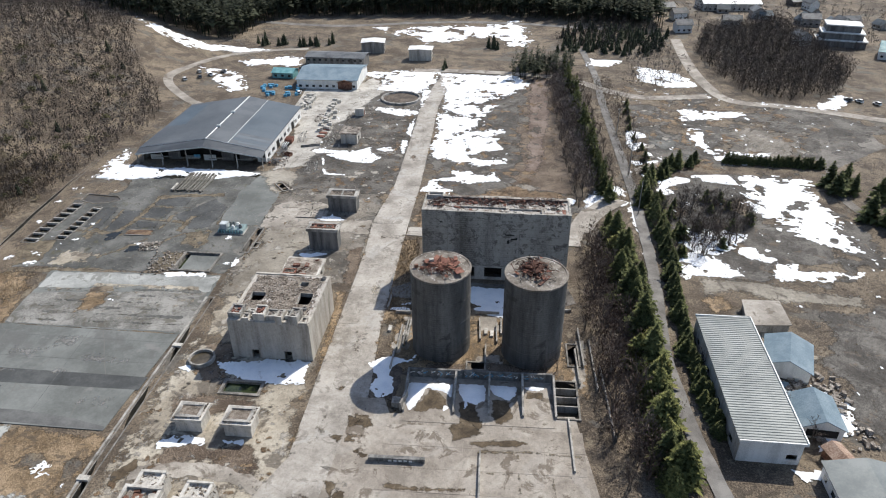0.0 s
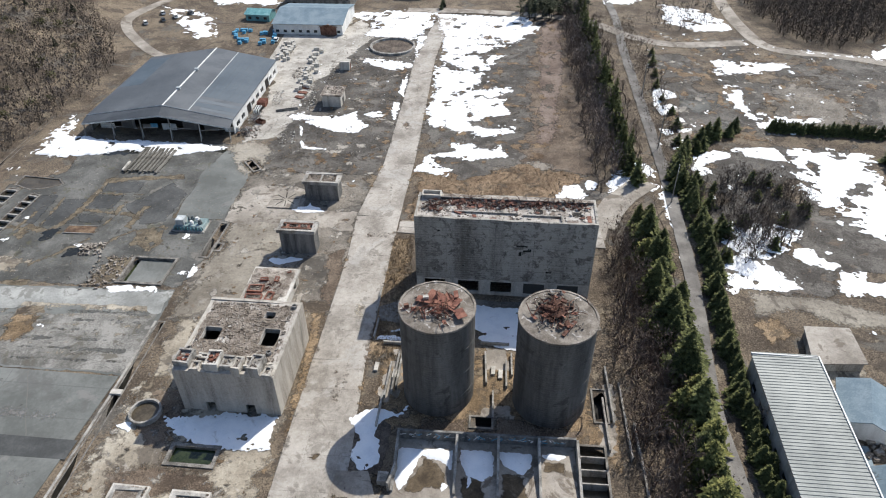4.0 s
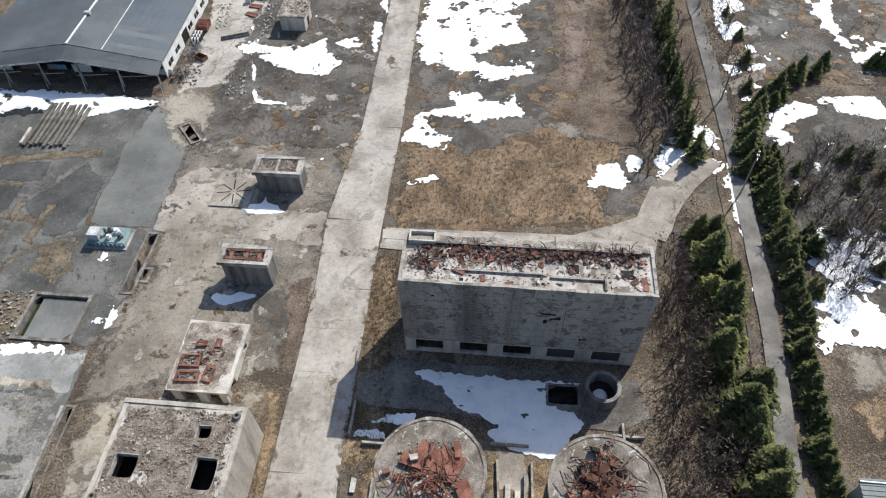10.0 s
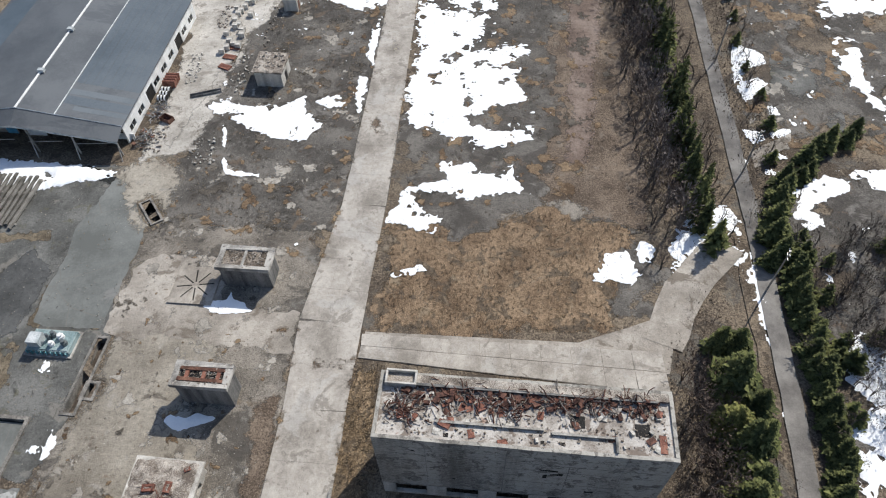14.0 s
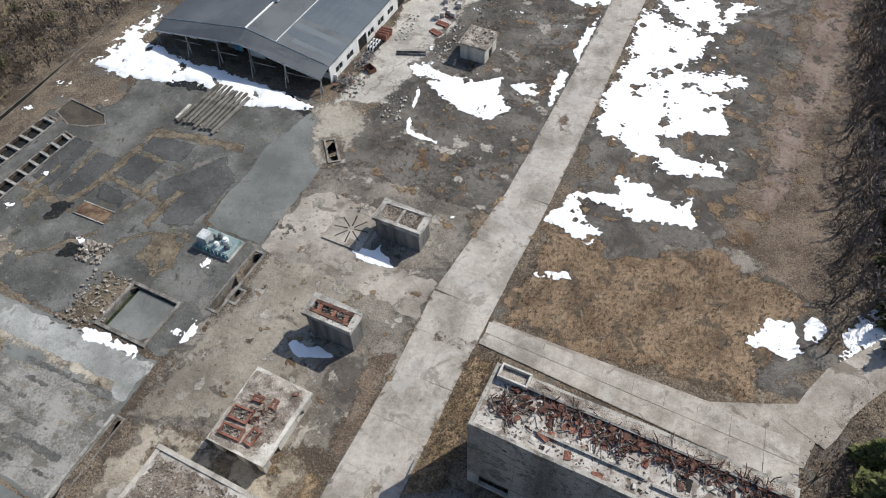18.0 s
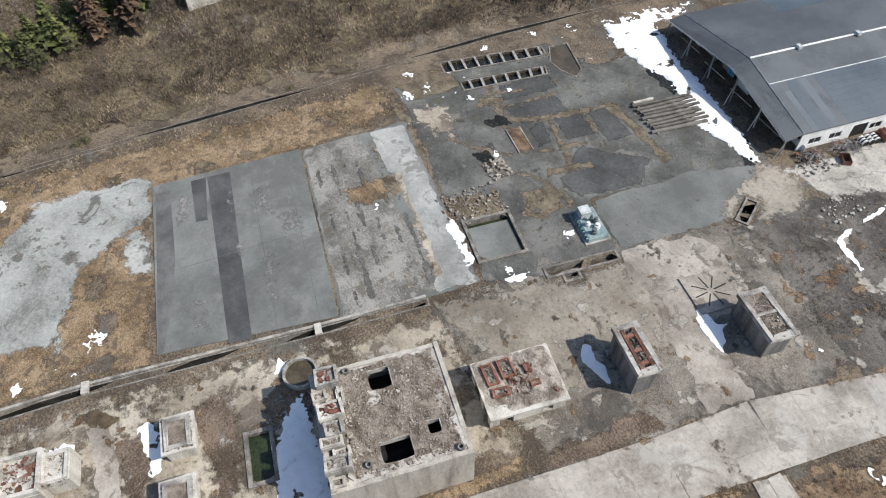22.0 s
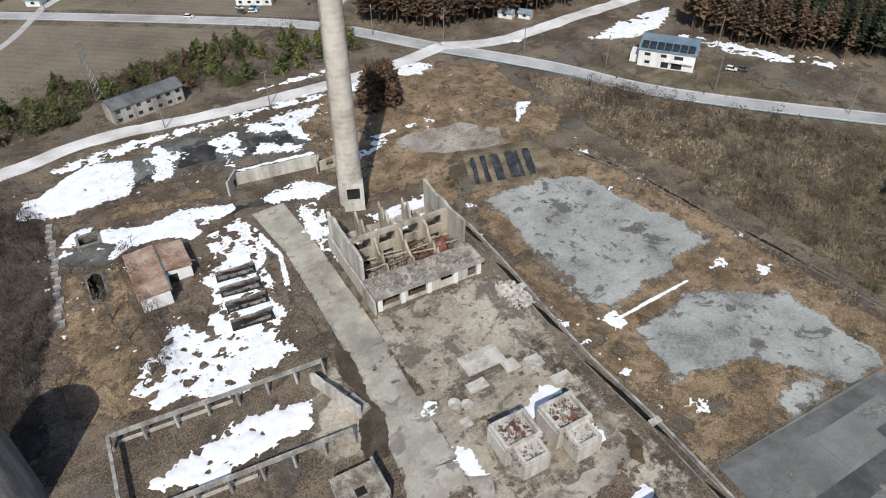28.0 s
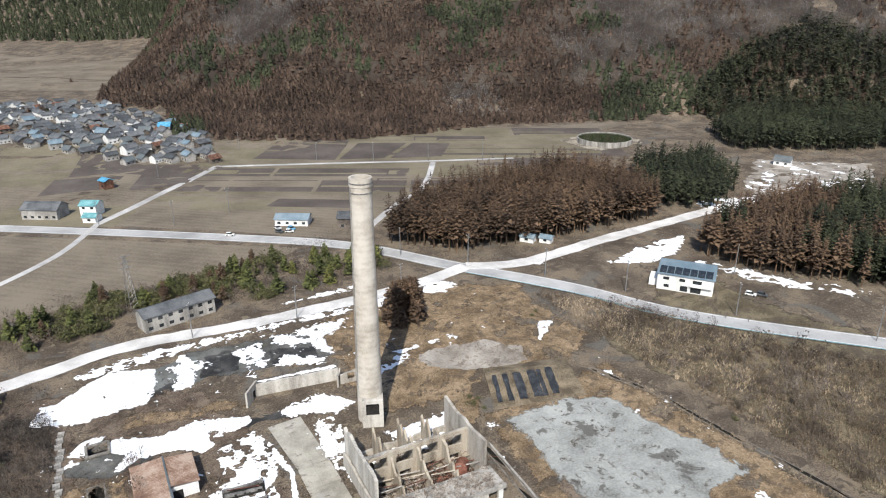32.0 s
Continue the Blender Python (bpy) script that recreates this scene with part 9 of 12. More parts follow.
def roofless_house():
    t = thing("ruined_house", "roofless concrete shell with broken cross walls and debris", "ruin", -56.2, 23.4, 0, R)
    # local x runs along the front, y towards the front
    part("east_wall", Geo().grid_wall(19, 0.7, 0, 10.5, [], 1.2, 2, pose(12.9, -13.5, 0, 0, 0, 90)), PALEC, t, "tall broken end wall")
    part("west_wall", Geo().grid_wall(19, 0.7, 0, 10.8, [(3, 5, 2, 4.5)], 0.9, 5, pose(-12.2, -13.5, 0, 0, 0, 90)), STREAK, t, "tall broken end wall")
    part("spine_wall", Geo().grid_wall(24.4, 0.6, 0, 9.0, [(1.4 + 6 * k, 5.4 + 6 * k, 5.4, 8.0) for k in range(4)] + [(2 + 6 * k, 4.6 + 6 * k, 0, 3.2) for k in range(4)], 0.9, 7, pose(-12.2, -2.6, 0)), PLAST, t, "long cross wall with openings")
    part("back_wall", Geo().grid_wall(24.4, 0.6, 0, 2.6, [(3 + 6 * k, 5 + 6 * k, 1, 2) for k in range(4)], 1.6, 9, pose(-12.2, -13.4, 0)), STREAK, t)
    q = random.Random(17)
    for k, x in enumerate((-6.2, -0.1, 6.0)):
        ys = [-13 + 1.0 * i for i in range(20)]
        tops = []
        for y in ys:
            z = 8.8 if y < -1 else 8.8 - 0.62 * (y + 1) - 0.5 * k
            tops.append(z - q.random() ** 2 * (2.6 if y > -2 else 3.6) - (3.0 if -9 < y < -6 and k != 1 else 0))
        g = Geo()
        for y, z in zip(ys, tops):
            g.v += [(x, y, 0), (x + 0.5, y, 0), (x + 0.5, y, z - q.uniform(0, 0.3)), (x, y, z)]
        for i in range(len(ys) - 1):
            g.f += [(4 * i + j, 4 * i + 4 + j, 4 * i + 4 + (j + 1) % 4, 4 * i + (j + 1) % 4) for j in range(4)]
        g.f += [(3, 2, 1, 0), tuple(4 * (len(ys) - 1) + j for j in range(4))]
        part("cross_wall", g, PLAST, t, "beige broken cross wall with a ragged top")
    for k in range(4):
        for j in range(3):
            a, b = q.uniform(-0.5, 0.5), q.uniform(-1.2, 0.6)
            part("fallen_beam", Geo().tube((-12 + 6.1 * k, -0.5 + 2.1 * j + a, 3.6 + b + 0.4 * j), (-6.6 + 6.1 * k, -0.5 + 2.1 * j - a, 3.6 + 0.4 * j), 0.16, n=4), (PLAST, RUST_DARK, WALLC)[(k + j) % 3], t)
        part("top_beam", Geo().box(-12 + 6.1 * k, -3.1, 8.0, -6.2 + 6.1 * k, -2.5, 8.8).jitter(0.08, k), WALLC, t)
    for k, x in enumerate((-12.4, -6.4, 0.2, 6.6, 12.0)):
        part("front_pier", Geo().box(x - 0.5, 11.7, 0, x + 0.5, 12.6, 3.6).jitter(0.05, k), WHITEP, t, "pale plastered pier")
    part("front_wall", Geo().grid_wall(25.4, 0.4, 0, 3.6, [(1.2, 3.4, 0.2, 2.8), (6.6, 10.2, 1.8, 3.2), (13.2, 18.2, 0.8, 3.3), (19.2, 24.2, 0.8, 3.3)], 0.2, 3, pose(-12.9, 12.0, 0)), PALEC, t)
    part("dark_rooms", Geo().box(-12.4, 8.5, 0, 12.4, 8.7, 3.5), BLACKH, t, "dark interior")
    part("front_slab", Geo().grid_wall(26.4, 7.0, 3.6, 4.2, [], 0, 0, pose(-13.4, 6.0, 0)).jitter(0.05), WALLC, t, "rubble-covered terrace roof")
    part("parapet", Geo().grid_wall(26.4, 0.5, 4.2, 4.7, [], 0.4, 5, pose(-13.4, 12.6, 0)), WALLC, t)
    part("side_wall", Geo().grid_wall(26, 0.5, 0, 4.2, [], 0.6, 15, pose(13.6, -13.0, 0, 0, 0, 90)), STREAK, t)
    part("rubble", stones(700, 25, 6.4, 4, 0.08, 0.7, 4.2), RUBBLE, t, "", pose(0, 9.4, 0))
    part("debris", stones(900, 23, 19, 6, 0.15, 1.2, 0.5), RUBBLE, t, "", pose(0, -4, 0))
    for k, poly in enumerate(([(-11, -12.6), (-2, -12.8), (-1, -9.6), (-6, -8.8), (-10.4, -9.6)], [(1, -12.6), (9, -12.8), (11.6, -11), (6.4, -9.4), (2, -10)])):
        part("snow", blob(poly, step=0.35, amp=0.7, size=2.4, seed=720 + k, thick=0.25, z=1.15, holes=0.3, fray=0.8), SNOW, t, "old snow lying on the debris", smooth=True)
    part("boiler_shell", Geo().tube((-9.6, 0.8, 2.4), (-7.4, 3.8, 3.6), 1.5, n=14), RUST_RED, t, "rust-red fallen boiler shell")
    wreck(t, pose(-4, 2, 0), RUST, RUST_RED, 16, 8, 100, 41, 0.8, 3.5, 0.06, 1.0, 2.4)


roofless_house()


def chimney():
    t = thing("chimney", "tall pale concrete chimney stack with a flue opening at its foot", "chimney", -57.8, -4.5, 0, 0)
    part("shaft", Geo().lathe([(3.15, 0), (3.1, 8), (2.9, 22), (2.65, 42), (2.45, 60.4), (2.62, 60.5), (2.62, 62.4), (2.1, 62.4), (2.1, 52)], 56), CHIM, t)
    part("mouth", Geo().lathe([(2.12, 56), (0.02, 56)], 32), BLACKH, t, "dark mouth")
    for z in (59.0, 61.2):
        part("band", Geo().lathe([(2.47 if z < 60 else 2.63, z), (2.58 if z < 60 else 2.72, z + 0.05), (2.58 if z < 60 else 2.72, z + 0.25), (2.4, z + 0.3)], 48), DARKC, t, "iron band")
    b = part("flue_box", Geo().grid_wall(5.2, 0.7, 0, 7.6, [(1.0, 4.2, 3.2, 6.7)], 0.1, 4, pose(-2.6, -2.0, 0)).box(-2.6, -1.3, 0, -2.0, 1.6, 7.4).box(2.0, -1.3, 0, 2.6, 1.6, 7.4).box(-2.6, -1.3, 7.0, 2.6, 1.6, 7.5), PALEC, t, "square flue box with a dark opening", pose(0.6, 2.5, 0, 0, 0, 154))
    part("flue_dark", Geo().box(-1.9, -1.1, 0, 1.9, -1.0, 6.9), BLACKH, b, "dark flue")
    part("ladder_rail", Geo().tube((3.2, -0.6, 9), (2.5, -0.5, 60), 0.05, n=4).tube((3.2, 0.1, 9), (2.5, 0.1, 60), 0.05, n=4), STEEL, t)


chimney()


def beam_frame():
    t = thing("beam_frame", "skeleton of concrete beams on leaning posts", "ruin", 0, 0, 0, 0)
    for a, b in (((12.5, 36.5), (-25.5, 42.2)), ((14.5, 53.6), (-22.7, 59.4))):
        A, B = Vector((*a, 3.0)), Vector((*b, 3.0))
        L = (B - A).length
        ang = math.degrees(math.atan2(B.y - A.y, B.x - A.x))
        part("beam", Geo().box(0, -0.3, -0.4, L, 0.3, 0.35).jitter(0.03), WALLC, t, "", pose(A.x, A.y, 3.0, 0, 0, ang))
        n = 7
        for k in range(n + 1):
            p = A + (B - A) * k / n
            part("post", Geo().tube((p.x, p.y + 0.9, 0), (p.x, p.y, 2.7), 0.3, 0.26, n=4), WALLC, t)
        part("sill", Geo().box(1, 0.2, 0, L * 0.55, 0.6, 0.6).jitter(0.04), PALEC, t, "", pose(A.x, A.y, 0, 0, 0, ang))
    part("end_beam", Geo().box(-0.3, 0, -0.4, 0.3, 17.2, 0.35), WALLC, t, "", pose(12.5, 36.5, 3.0, 0, 0, -6.7))
    t = thing("gable_fragment", "standing concrete gable fragment with a small window", "ruin", -24.4, 50, 0, -74)
    part("wall", Geo().grid_wall(13, 0.6, 0, 3.6, [(1.2, 2.6, 1.6, 2.6)], 1.2, 3, pose(-6.5, 0, 0)), PALEC, t)
    part("low_slab", Geo().grid_wall(4.4, 2.4, 0, 1.3, [], 0.4, 2, pose(-6.3, -2.5, 0)), WALLC, t, "low broken slab against the wall")
    t = thing("broken_box", "squat concrete box with a hole in its roof", "ruin", -18.1, 70, 0, R)
    part("body", Geo().grid_wall(7.2, 7.6, 0, 2.6, [], 0, 0, pose(-3.6, -3.8, 0)).jitter(0.05), WALLC, t)
    part("roof", Geo().box(-3.7, -3.9, 2.6, 3.7, 3.9, 2.9).jitter(0.08), RUBBLE, t)
    part("hole", Geo().box(-0.9, -0.2, 2.96, 0.9, 1.3, 3.0), BLACKH, t, "dark hole")
    part("back_wall", Geo().grid_wall(7.0, 0.5, 0, 3.9, [], 0.5, 8, pose(-3.6, -3.9, 0, 0, 0, 90)), WALLC, t)


beam_frame()

t = thing("rusty_shed", "low white-walled shed with a rusty corrugated roof", "shed", -8, -2.5, 0, -4)


def corrug(x0, x1, y0, y1, za, zb, p=0.5):
    g, prof, y = Geo(), [], y0
    while y < y1:
        prof += [(y, 0.0), (y + p / 2, 0.07)]
        y += p
    return g.add([(x, yy, zz + (za if i == 0 else zb)) for yy, zz in prof for i, x in enumerate((x0, x1))], [(2 * i, 2 * i + 1, 2 * i + 3, 2 * i + 2) for i in range(len(prof) - 1)])


part("wall", Geo().box(-0.6, -8.2, 0, 5.6, 9.0, 3.4), WHITEP, t)
part("wall", Geo().box(-6.6, -7.8, 0, -0.6, 2.2, 3.0), WHITEP, t)
part("doorway", Geo().box(-3.4, 2.2, 0, -1.4, 2.24, 2.2), BLACKH, t, "dark doorway")
part("roof", corrug(-0.9, 6.0, -8.6, 9.3, 3.9, 3.5), RUSTY_ROOF, t, "rusty corrugated roof")
part("roof", corrug(-7.0, -1.0, -8.2, 2.6, 3.2, 3.9), RUSTY_ROOF, t, "faded corrugated roof")
part("ridge_cap", Geo().box(-1.1, -8.6, 3.9, -0.7, 9.3, 4.1), SHEET, t)
for k, (x, y) in enumerate(((-22.3, 5.2), (-21.4, 10.7), (-20.7, 15.9), (-19.6, 21.4))):
    t = thing("cradle", "dark concrete cradle half buried in snow", "footing", x, y, 0, -10, "concrete cradles")
    # bed colour carries the black shadow between the cradle walls
    part("base", Geo().box(-4.5, -1.6, 0, 4.3, 1.6, 0.4).jitter(0.15, k), MOSS_SHADE, t, "bed painted near-black for the shade between the walls")
    part("side", Geo().grid_wall(8.6, 0.5, 0.1, 1.3, [], 0.6, 11 + k, pose(-4.3, -1.4, 0, -6, 0, 1.5)), DARKC, t, "ragged dark side wall")
    part("side", Geo().grid_wall(7.8, 0.45, 0.1, 1.0, [], 0.6, 31 + k, pose(-3.9, 0.9, 0, 8, 0, -2)), DARKC, t, "ragged dark side wall")
    part("rust_bar", Geo().tube((-3.4, 0.2, 0.9), (3.2, -0.2, 1.3), 0.14, n=5), RUST_DARK, t)
    part("tangle", stones(50, 8.0, 2.6, 300 + k, 0.15, 0.7, 0.4), MOSS_SHADE, t)
t = thing("back_wall_ruin", "long pale retaining wall with broken rooms at its ends", "ruin", -47.4, -27.4, 0, -11)
part("wall", Geo().grid_wall(22, 0.6, 0, 3.8, [], 0.3, 2, pose(-11, 0, 0)), PALEC, t)
part("room", Geo().grid_wall(6.5, 0.5, 0, 4.4, [(1, 3, 0, 2.6)], 1.4, 4, pose(11, -0.5, 0, 0, 0, 60)), STREAK, t)
part("room", Geo().grid_wall(6, 0.5, 0, 4.0, [(2, 4, 1, 3)], 1.2, 5, pose(-17, 2.5, 0)), STREAK, t)
part("room", Geo().grid_wall(5, 0.5, 0, 3.6, [], 1.4, 6, pose(-11.4, -0.4, 0, 0, 0, 70)), STREAK, t)
part("room", Geo().grid_wall(6, 0.5, 0, 3.4, [], 1.2, 7, pose(-16.6, -3, 0, 0, 0, 88)), STREAK, t)
part("dark_recess", Geo().box(11.4, 0.4, 0, 13.6, 0.5, 2.8), BLACKH, t)
g, q = Geo(), random.Random(6)
for i in range(12):
    f = -11 + 2 * i
    g.v += [(f, 0.3 - 0.0, 3.4 + q.uniform(-0.2, 0.15)), (f, -2.4, 3.0 + q.uniform(-0.2, 0.2)), (f, -5.0, 1.2 + q.uniform(-0.2, 0.2)), (f, -8.0, 0.0)]
g.f = [(4 * i + j, 4 * i + 4 + j, 4 * i + 5 + j, 4 * i + 1 + j)[::-1] for i in range(11) for j in range(3)]
part("earth_fill", g, SOIL, t, "earth banked up behind the wall", smooth=True)
part("snow_line", blob([(-11, -0.8), (9, -0.6), (11, -1.4), (4, -2.0), (-11, -2.2)], step=0.3, amp=0.4, size=2.0, seed=141, thick=0.2, z=3.35, fray=0.8, holes=0.2), SNOW, t, "line of snow along the wall top", smooth=True)
BANKS = mat("straw_slope", ((0.1, 0.078, 0.052), (0.185, 0.148, 0.1), (0.29, 0.235, 0.16)), 0.2, 1.6, bump=1.0)
g, rows = Geo(), []
q = random.Random(3)
for i in range(25):
    f = i / 24
    rx, ry = -92.0 - 24.5 * f, -2.0 + 7.8 * f
    e = math.sin(math.pi * min(1, max(0.02, f))) ** 0.4
    rows.append([(rx - 3.0, ry - 6.0, 0.1), (rx - 1.4, ry - 2.6, 1.5 * e + q.uniform(-0.1, 0.1)), (rx, ry, 2.3 * e + q.uniform(-0.15, 0.15)), (rx + 2.2, ry + 4.4, 1.25 * e + q.uniform(-0.1, 0.1)), (rx + 4.6, ry + 9.4, 0.2), (rx + 6, ry + 12, 0.05)])
g.v = [p for r in rows for p in r]
g.f = [(6 * i + j, 6 * i + j + 1, 6 * i + j + 7, 6 * i + j + 6) for i in range(24) for j in range(5)]
single("straw_bank", g, BANKS, "straw-covered earth bank above the slurry plot", "bank", "structure", smooth=True)
for k, (ax, ay, w) in enumerate(((-93.7, -1.0, 1.3), (-96.6, -0.1, 1.5), (-99.9, 1.0, 2.4), (-104.0, 2.1, 2.6), (-105.9, 3.0, 1.2), (-108.8, 3.6, 2.2))):
    s = Geo()
    for i in range(9):
        f = i / 8
        cx, cy = ax + 0.5 + 4.2 * f + q.uniform(-0.12, 0.12), ay + 0.6 + 9.0 * f
        z = 2.42 - 2.05 * f + q.uniform(-0.06, 0.06)
        hw = w / 2 * q.uniform(0.85, 1.12)
        s.v += [(cx - hw * 0.9, cy + hw * 0.4, z), (cx, cy, z + 0.16), (cx + hw * 0.9, cy - hw * 0.4, z)]
    s.f = [(3 * i + j, 3 * i + j + 1, 3 * i + j + 4, 3 * i + j + 3) for i in range(8) for j in range(2)]
    single("black_sheet", s, BLACKS, "black plastic sheet running down the straw bank", "sheet", group="black sheets")
# platform remains
for x, y, w, d in ((-52.2, 57.8, 8.5, 5), (-56, 62, 3, 3), (-47.6, 62.4, 4, 2.4), (-62, 70, 4, 2), (-60.5, 64, 3, 3), (-46, 128, 0.1, 0.1), (-41, 68, 2, 2)):
    if w > 1:
        single("floor_remnant", Geo().box(-w / 2, -d / 2, 0, w / 2, d / 2, 0.3, pose(x, y, 0, 0, 0, R)).jitter(0.08, int(x)), PALEC, "pale crumbling floor remnant", "slab")
t = thing("stone_ring", "low round millstone-like footings", "footing", -41.6, 63.4, 0, 0)
part("ring", Geo().lathe([(1.2, 0), (1.2, 0.4), (0.6, 0.4), (0.6, 0.2), (0.02, 0.2)], 20), PALEC, t)
part("disc", Geo().lathe([(1.1, 0), (1.1, 0.3), (0.02, 0.32)], 20), PALEC, t, "", pose(-1.9, 1.4, 0))

# ---- houses, poles and cars beyond ----


def flat_house():
    t = thing("white_house", "white two-storey house with a dark solar-panelled roof", "house", -190, -14.5, hz(-190, -14), 124)
    w, d, h = 19, 11, 6.0
    holes = [(2, 4, 3.8, 5.0), (7.5, 9.5, 3.8, 5.0), (12, 15, 3.6, 5.0), (8, 10.5, 0.2, 2.4), (11.5, 15.0, 0.2, 2.4), (2.4, 4.2, 1.0, 2.2)]
    part("front_wall", Geo().grid_wall(w, 0.3, -0.3, h, holes, m=pose(-w / 2, -d / 2, 0)), WHITEP, t)
    part("body", Geo().box(-w / 2, -d / 2 + 0.45, -0.3, w / 2, d / 2, h), WHITEP, t)
    for a, b, c, e in holes:
        part("window", Geo().box(-w / 2 + a, -d / 2 + 0.3, c, -w / 2 + b, -d / 2 + 0.42, e), GLASS, t)
    part("roof", Geo().add([(-w / 2 - 0.4, -d / 2 - 0.5, h), (w / 2 + 0.4, -d / 2 - 0.5, h), (w / 2 + 0.4, d / 2 + 0.5, h + 1.6), (-w / 2 - 0.4, d / 2 + 0.5, h + 1.6), (-w / 2 - 0.4, d / 2 + 0.5, h), (w / 2 + 0.4, d / 2 + 0.5, h)], [(0, 1, 2, 3), (3, 2, 5, 4), (0, 3, 4), (1, 5, 2)]), BLUER, t)
    for k in range(7):
        part("solar_panel", Geo().box(-1.15, -2.6, 0, 1.15, 2.4, 0.08), GLASS, t, "dark solar panel", pose(-w / 2 + 1.6 + 2.6 * k, -2.2, h + 0.65, 7.6, 0, 0))
    part("annex", Geo().box(-w / 2 - 3, -3, -0.3, -w / 2, 3, 3.0), WHITEP, t)
    part("balcony", Geo().box(1.6, -d / 2 - 1.0, 2.8, w / 2 - 0.5, -d / 2 - 0.05, 3.3), WHITEP, t)


flat_house()


def deck_house():
    """White flat building on an asphalt deck held up by a concrete retaining wall."""
    t = thing("deck_house", "white flat-roofed building on an asphalt deck with a concrete retaining wall", "house", -177, 136, 2.2, 0)
    o = Vector((-177, 136))
    deck = [Vector(p) - o for p in ((-174.5, 122.6), (-178.4, 148.6), (-204, 152.4), (-206, 120.5))]
    part("retaining_wall", slab([tuple(p) for p in deck], -2.5, 4.9), PALEC, t, "pale stained retaining wall")
    c = sum(deck, Vector((0, 0))) / 4
    part("deck", slab([tuple(c + (p - c) * 0.975) for p in deck], 4.7, 4.93), LANE, t, "grey asphalt deck")
    for a, b in zip(deck, deck[1:] + deck[:1]):
        d = (b - a).normalized()
        part("kerb", Geo().box(0, -0.15, 4.9, (b - a).length, 0.15, 5.25, pose(a.x, a.y, 0, 0, 0, math.degrees(math.atan2(d.y, d.x)))), PALEC, t)
    part("building", Geo().box(-27, -9.4, 4.9, -11.4, 8.2, 7.6), WHITEP, t)
    part("roof", Geo().box(-27.4, -9.8, 7.6, -11.0, 8.6, 7.9), WHITEP, t)
    for y in (-5.0, 4.2):
        part("window", Geo().box(-11.4, y - 0.8, 5.6, -11.34, y + 0.8, 6.8), GLASS, t)
        part("skylight", Geo().box(-14.0, y - 0.9, 7.9, -12.2, y + 0.9, 8.0), GLASS, t, "dark roof opening")


deck_house()
t = gable("row_house", "long abandoned two-storey grey row house with many windows", "house", -29, -87, 7.5, 23, 5.4, 7.0, 101, GREYTILE, WALLC)
gable("farmhouse", "blue-grey roofed farmhouse beside the road", "house", -1, -230, 10, 17, 5, 7.6, 55, GREYTILE, HOUSEW)
gable("farmhouse", "white house with a teal roof", "house", -20, -222, 7, 8, 5.4, 7, 55, TEAL, WHITEP)
gable("garage", "small white garage with a teal roof", "garage", -18.6, -211, 6, 6, 2.8, 4.0, 55, TEAL, WHITEP)
gable("roadside_shop", "low roadside shop with a pale blue roof", "shop", -96, -158, 8, 15, 3.2, 4.8, 55, BLUER, WHITEP)
gable("farmhouse", "dark-tiled house beside the road", "house", -116, -141, 8, 9, 5, 7, 55, GREYTILE, DARKWD)
gable("hut", "small blue-roofed hut under the cedars", "hut", -172, -82, 4, 6, 2.5, 3.6, 30, BLUER, WHITEP)
gable("hut", "small blue-roofed hut under the cedars", "hut", -178, -77, 4, 5, 2.3, 3.3, 30, BLUER, WHITEP)
gable("hut", "tiny blue hut in the fields", "hut", -206, -163, 4, 4, 2.5, 3.6, 20, BLUEP, BLUEP)
gable("hut", "small brick-red hut with a blue roof", "hut", -32, -264, 5, 6, 4.5, 5.6, 20, BLUEP, RUST)
gable("grey_dome", "small pale shed by the far road", "shed", -385, -100, 7, 9, 3, 5.5, 20, SHEET, WHITEP)

styles = []
for k, (rm, wm, w, d, e) in enumerate(((GREYTILE, HOUSEW, 8, 11, 5), (GREYTILE, DARKWD, 9, 12, 3.2), (BLUER, HOUSEW, 7, 9, 5), (GREYTILE, WHITEP, 7, 10, 5.2), (SHEET, HOUSEW, 6, 8, 3), (BLUEP, HOUSEW, 7, 8, 5), (RUST, DARKWD, 7, 9, 3.4))):
    styles.append(gable("village_house", ("tile-roofed village house among close neighbours", "low tile-roofed farmhouse in the village", "blue-roofed house in the village", "two-storey grey-roofed village house", "small sheet-roofed outbuilding in the village", "village house with a bright blue roof", "low brown-roofed village house")[k], "house", -20 - 14 * k, -385 - 3 * k, w, d, e, e + 2.4, 20 + 9 * k, rm, wm, 0.6, "village houses"))
rng = random.Random(21)
spots = []
for _ in range(6000):
    x, y = rng.uniform(-112, 40), rng.uniform(-640, -288)
    if inside_by(np.array([x]), np.array([y]), [(40, -620), (-47, -600), (-104, -456), (-112, -350), (-97, -290), (-55, -300), (-29, -334), (20, -430), (40, -460)])[0] < 1:
        continue
    if min([math.hypot(x - a, y - b) for a, b in spots] or [99]) > 9.0 and len(spots) < 230:
        spots.append((x, y))
for x, y in spots:
    k = rng.choice((0, 0, 0, 1, 1, 1, 2, 3, 3, 3, 3, 4, 4, 4, 6))
    sc = rng.uniform(0.68, 0.92)
    copy_thing(styles[k], pose(x, y, hz(x, y), 0, 0, rng.choice((20, 110)) + rng.uniform(-14, 14)) @ Matrix.Diagonal((sc, sc, sc, 1)))
for k in range(26):
    x, y = rng.uniform(150, 290), rng.uniform(395, 520)
    copy_thing(styles[rng.choice((0, 1, 3, 4))], pose(x, y, hz(x, y), 0, 0, rng.choice((0, 90)) + rng.uniform(-14, 14)))
t = thing("school_block", "large terraced dark institutional building with pale roofs", "building", 232, 402, hz(232, 402), -20)
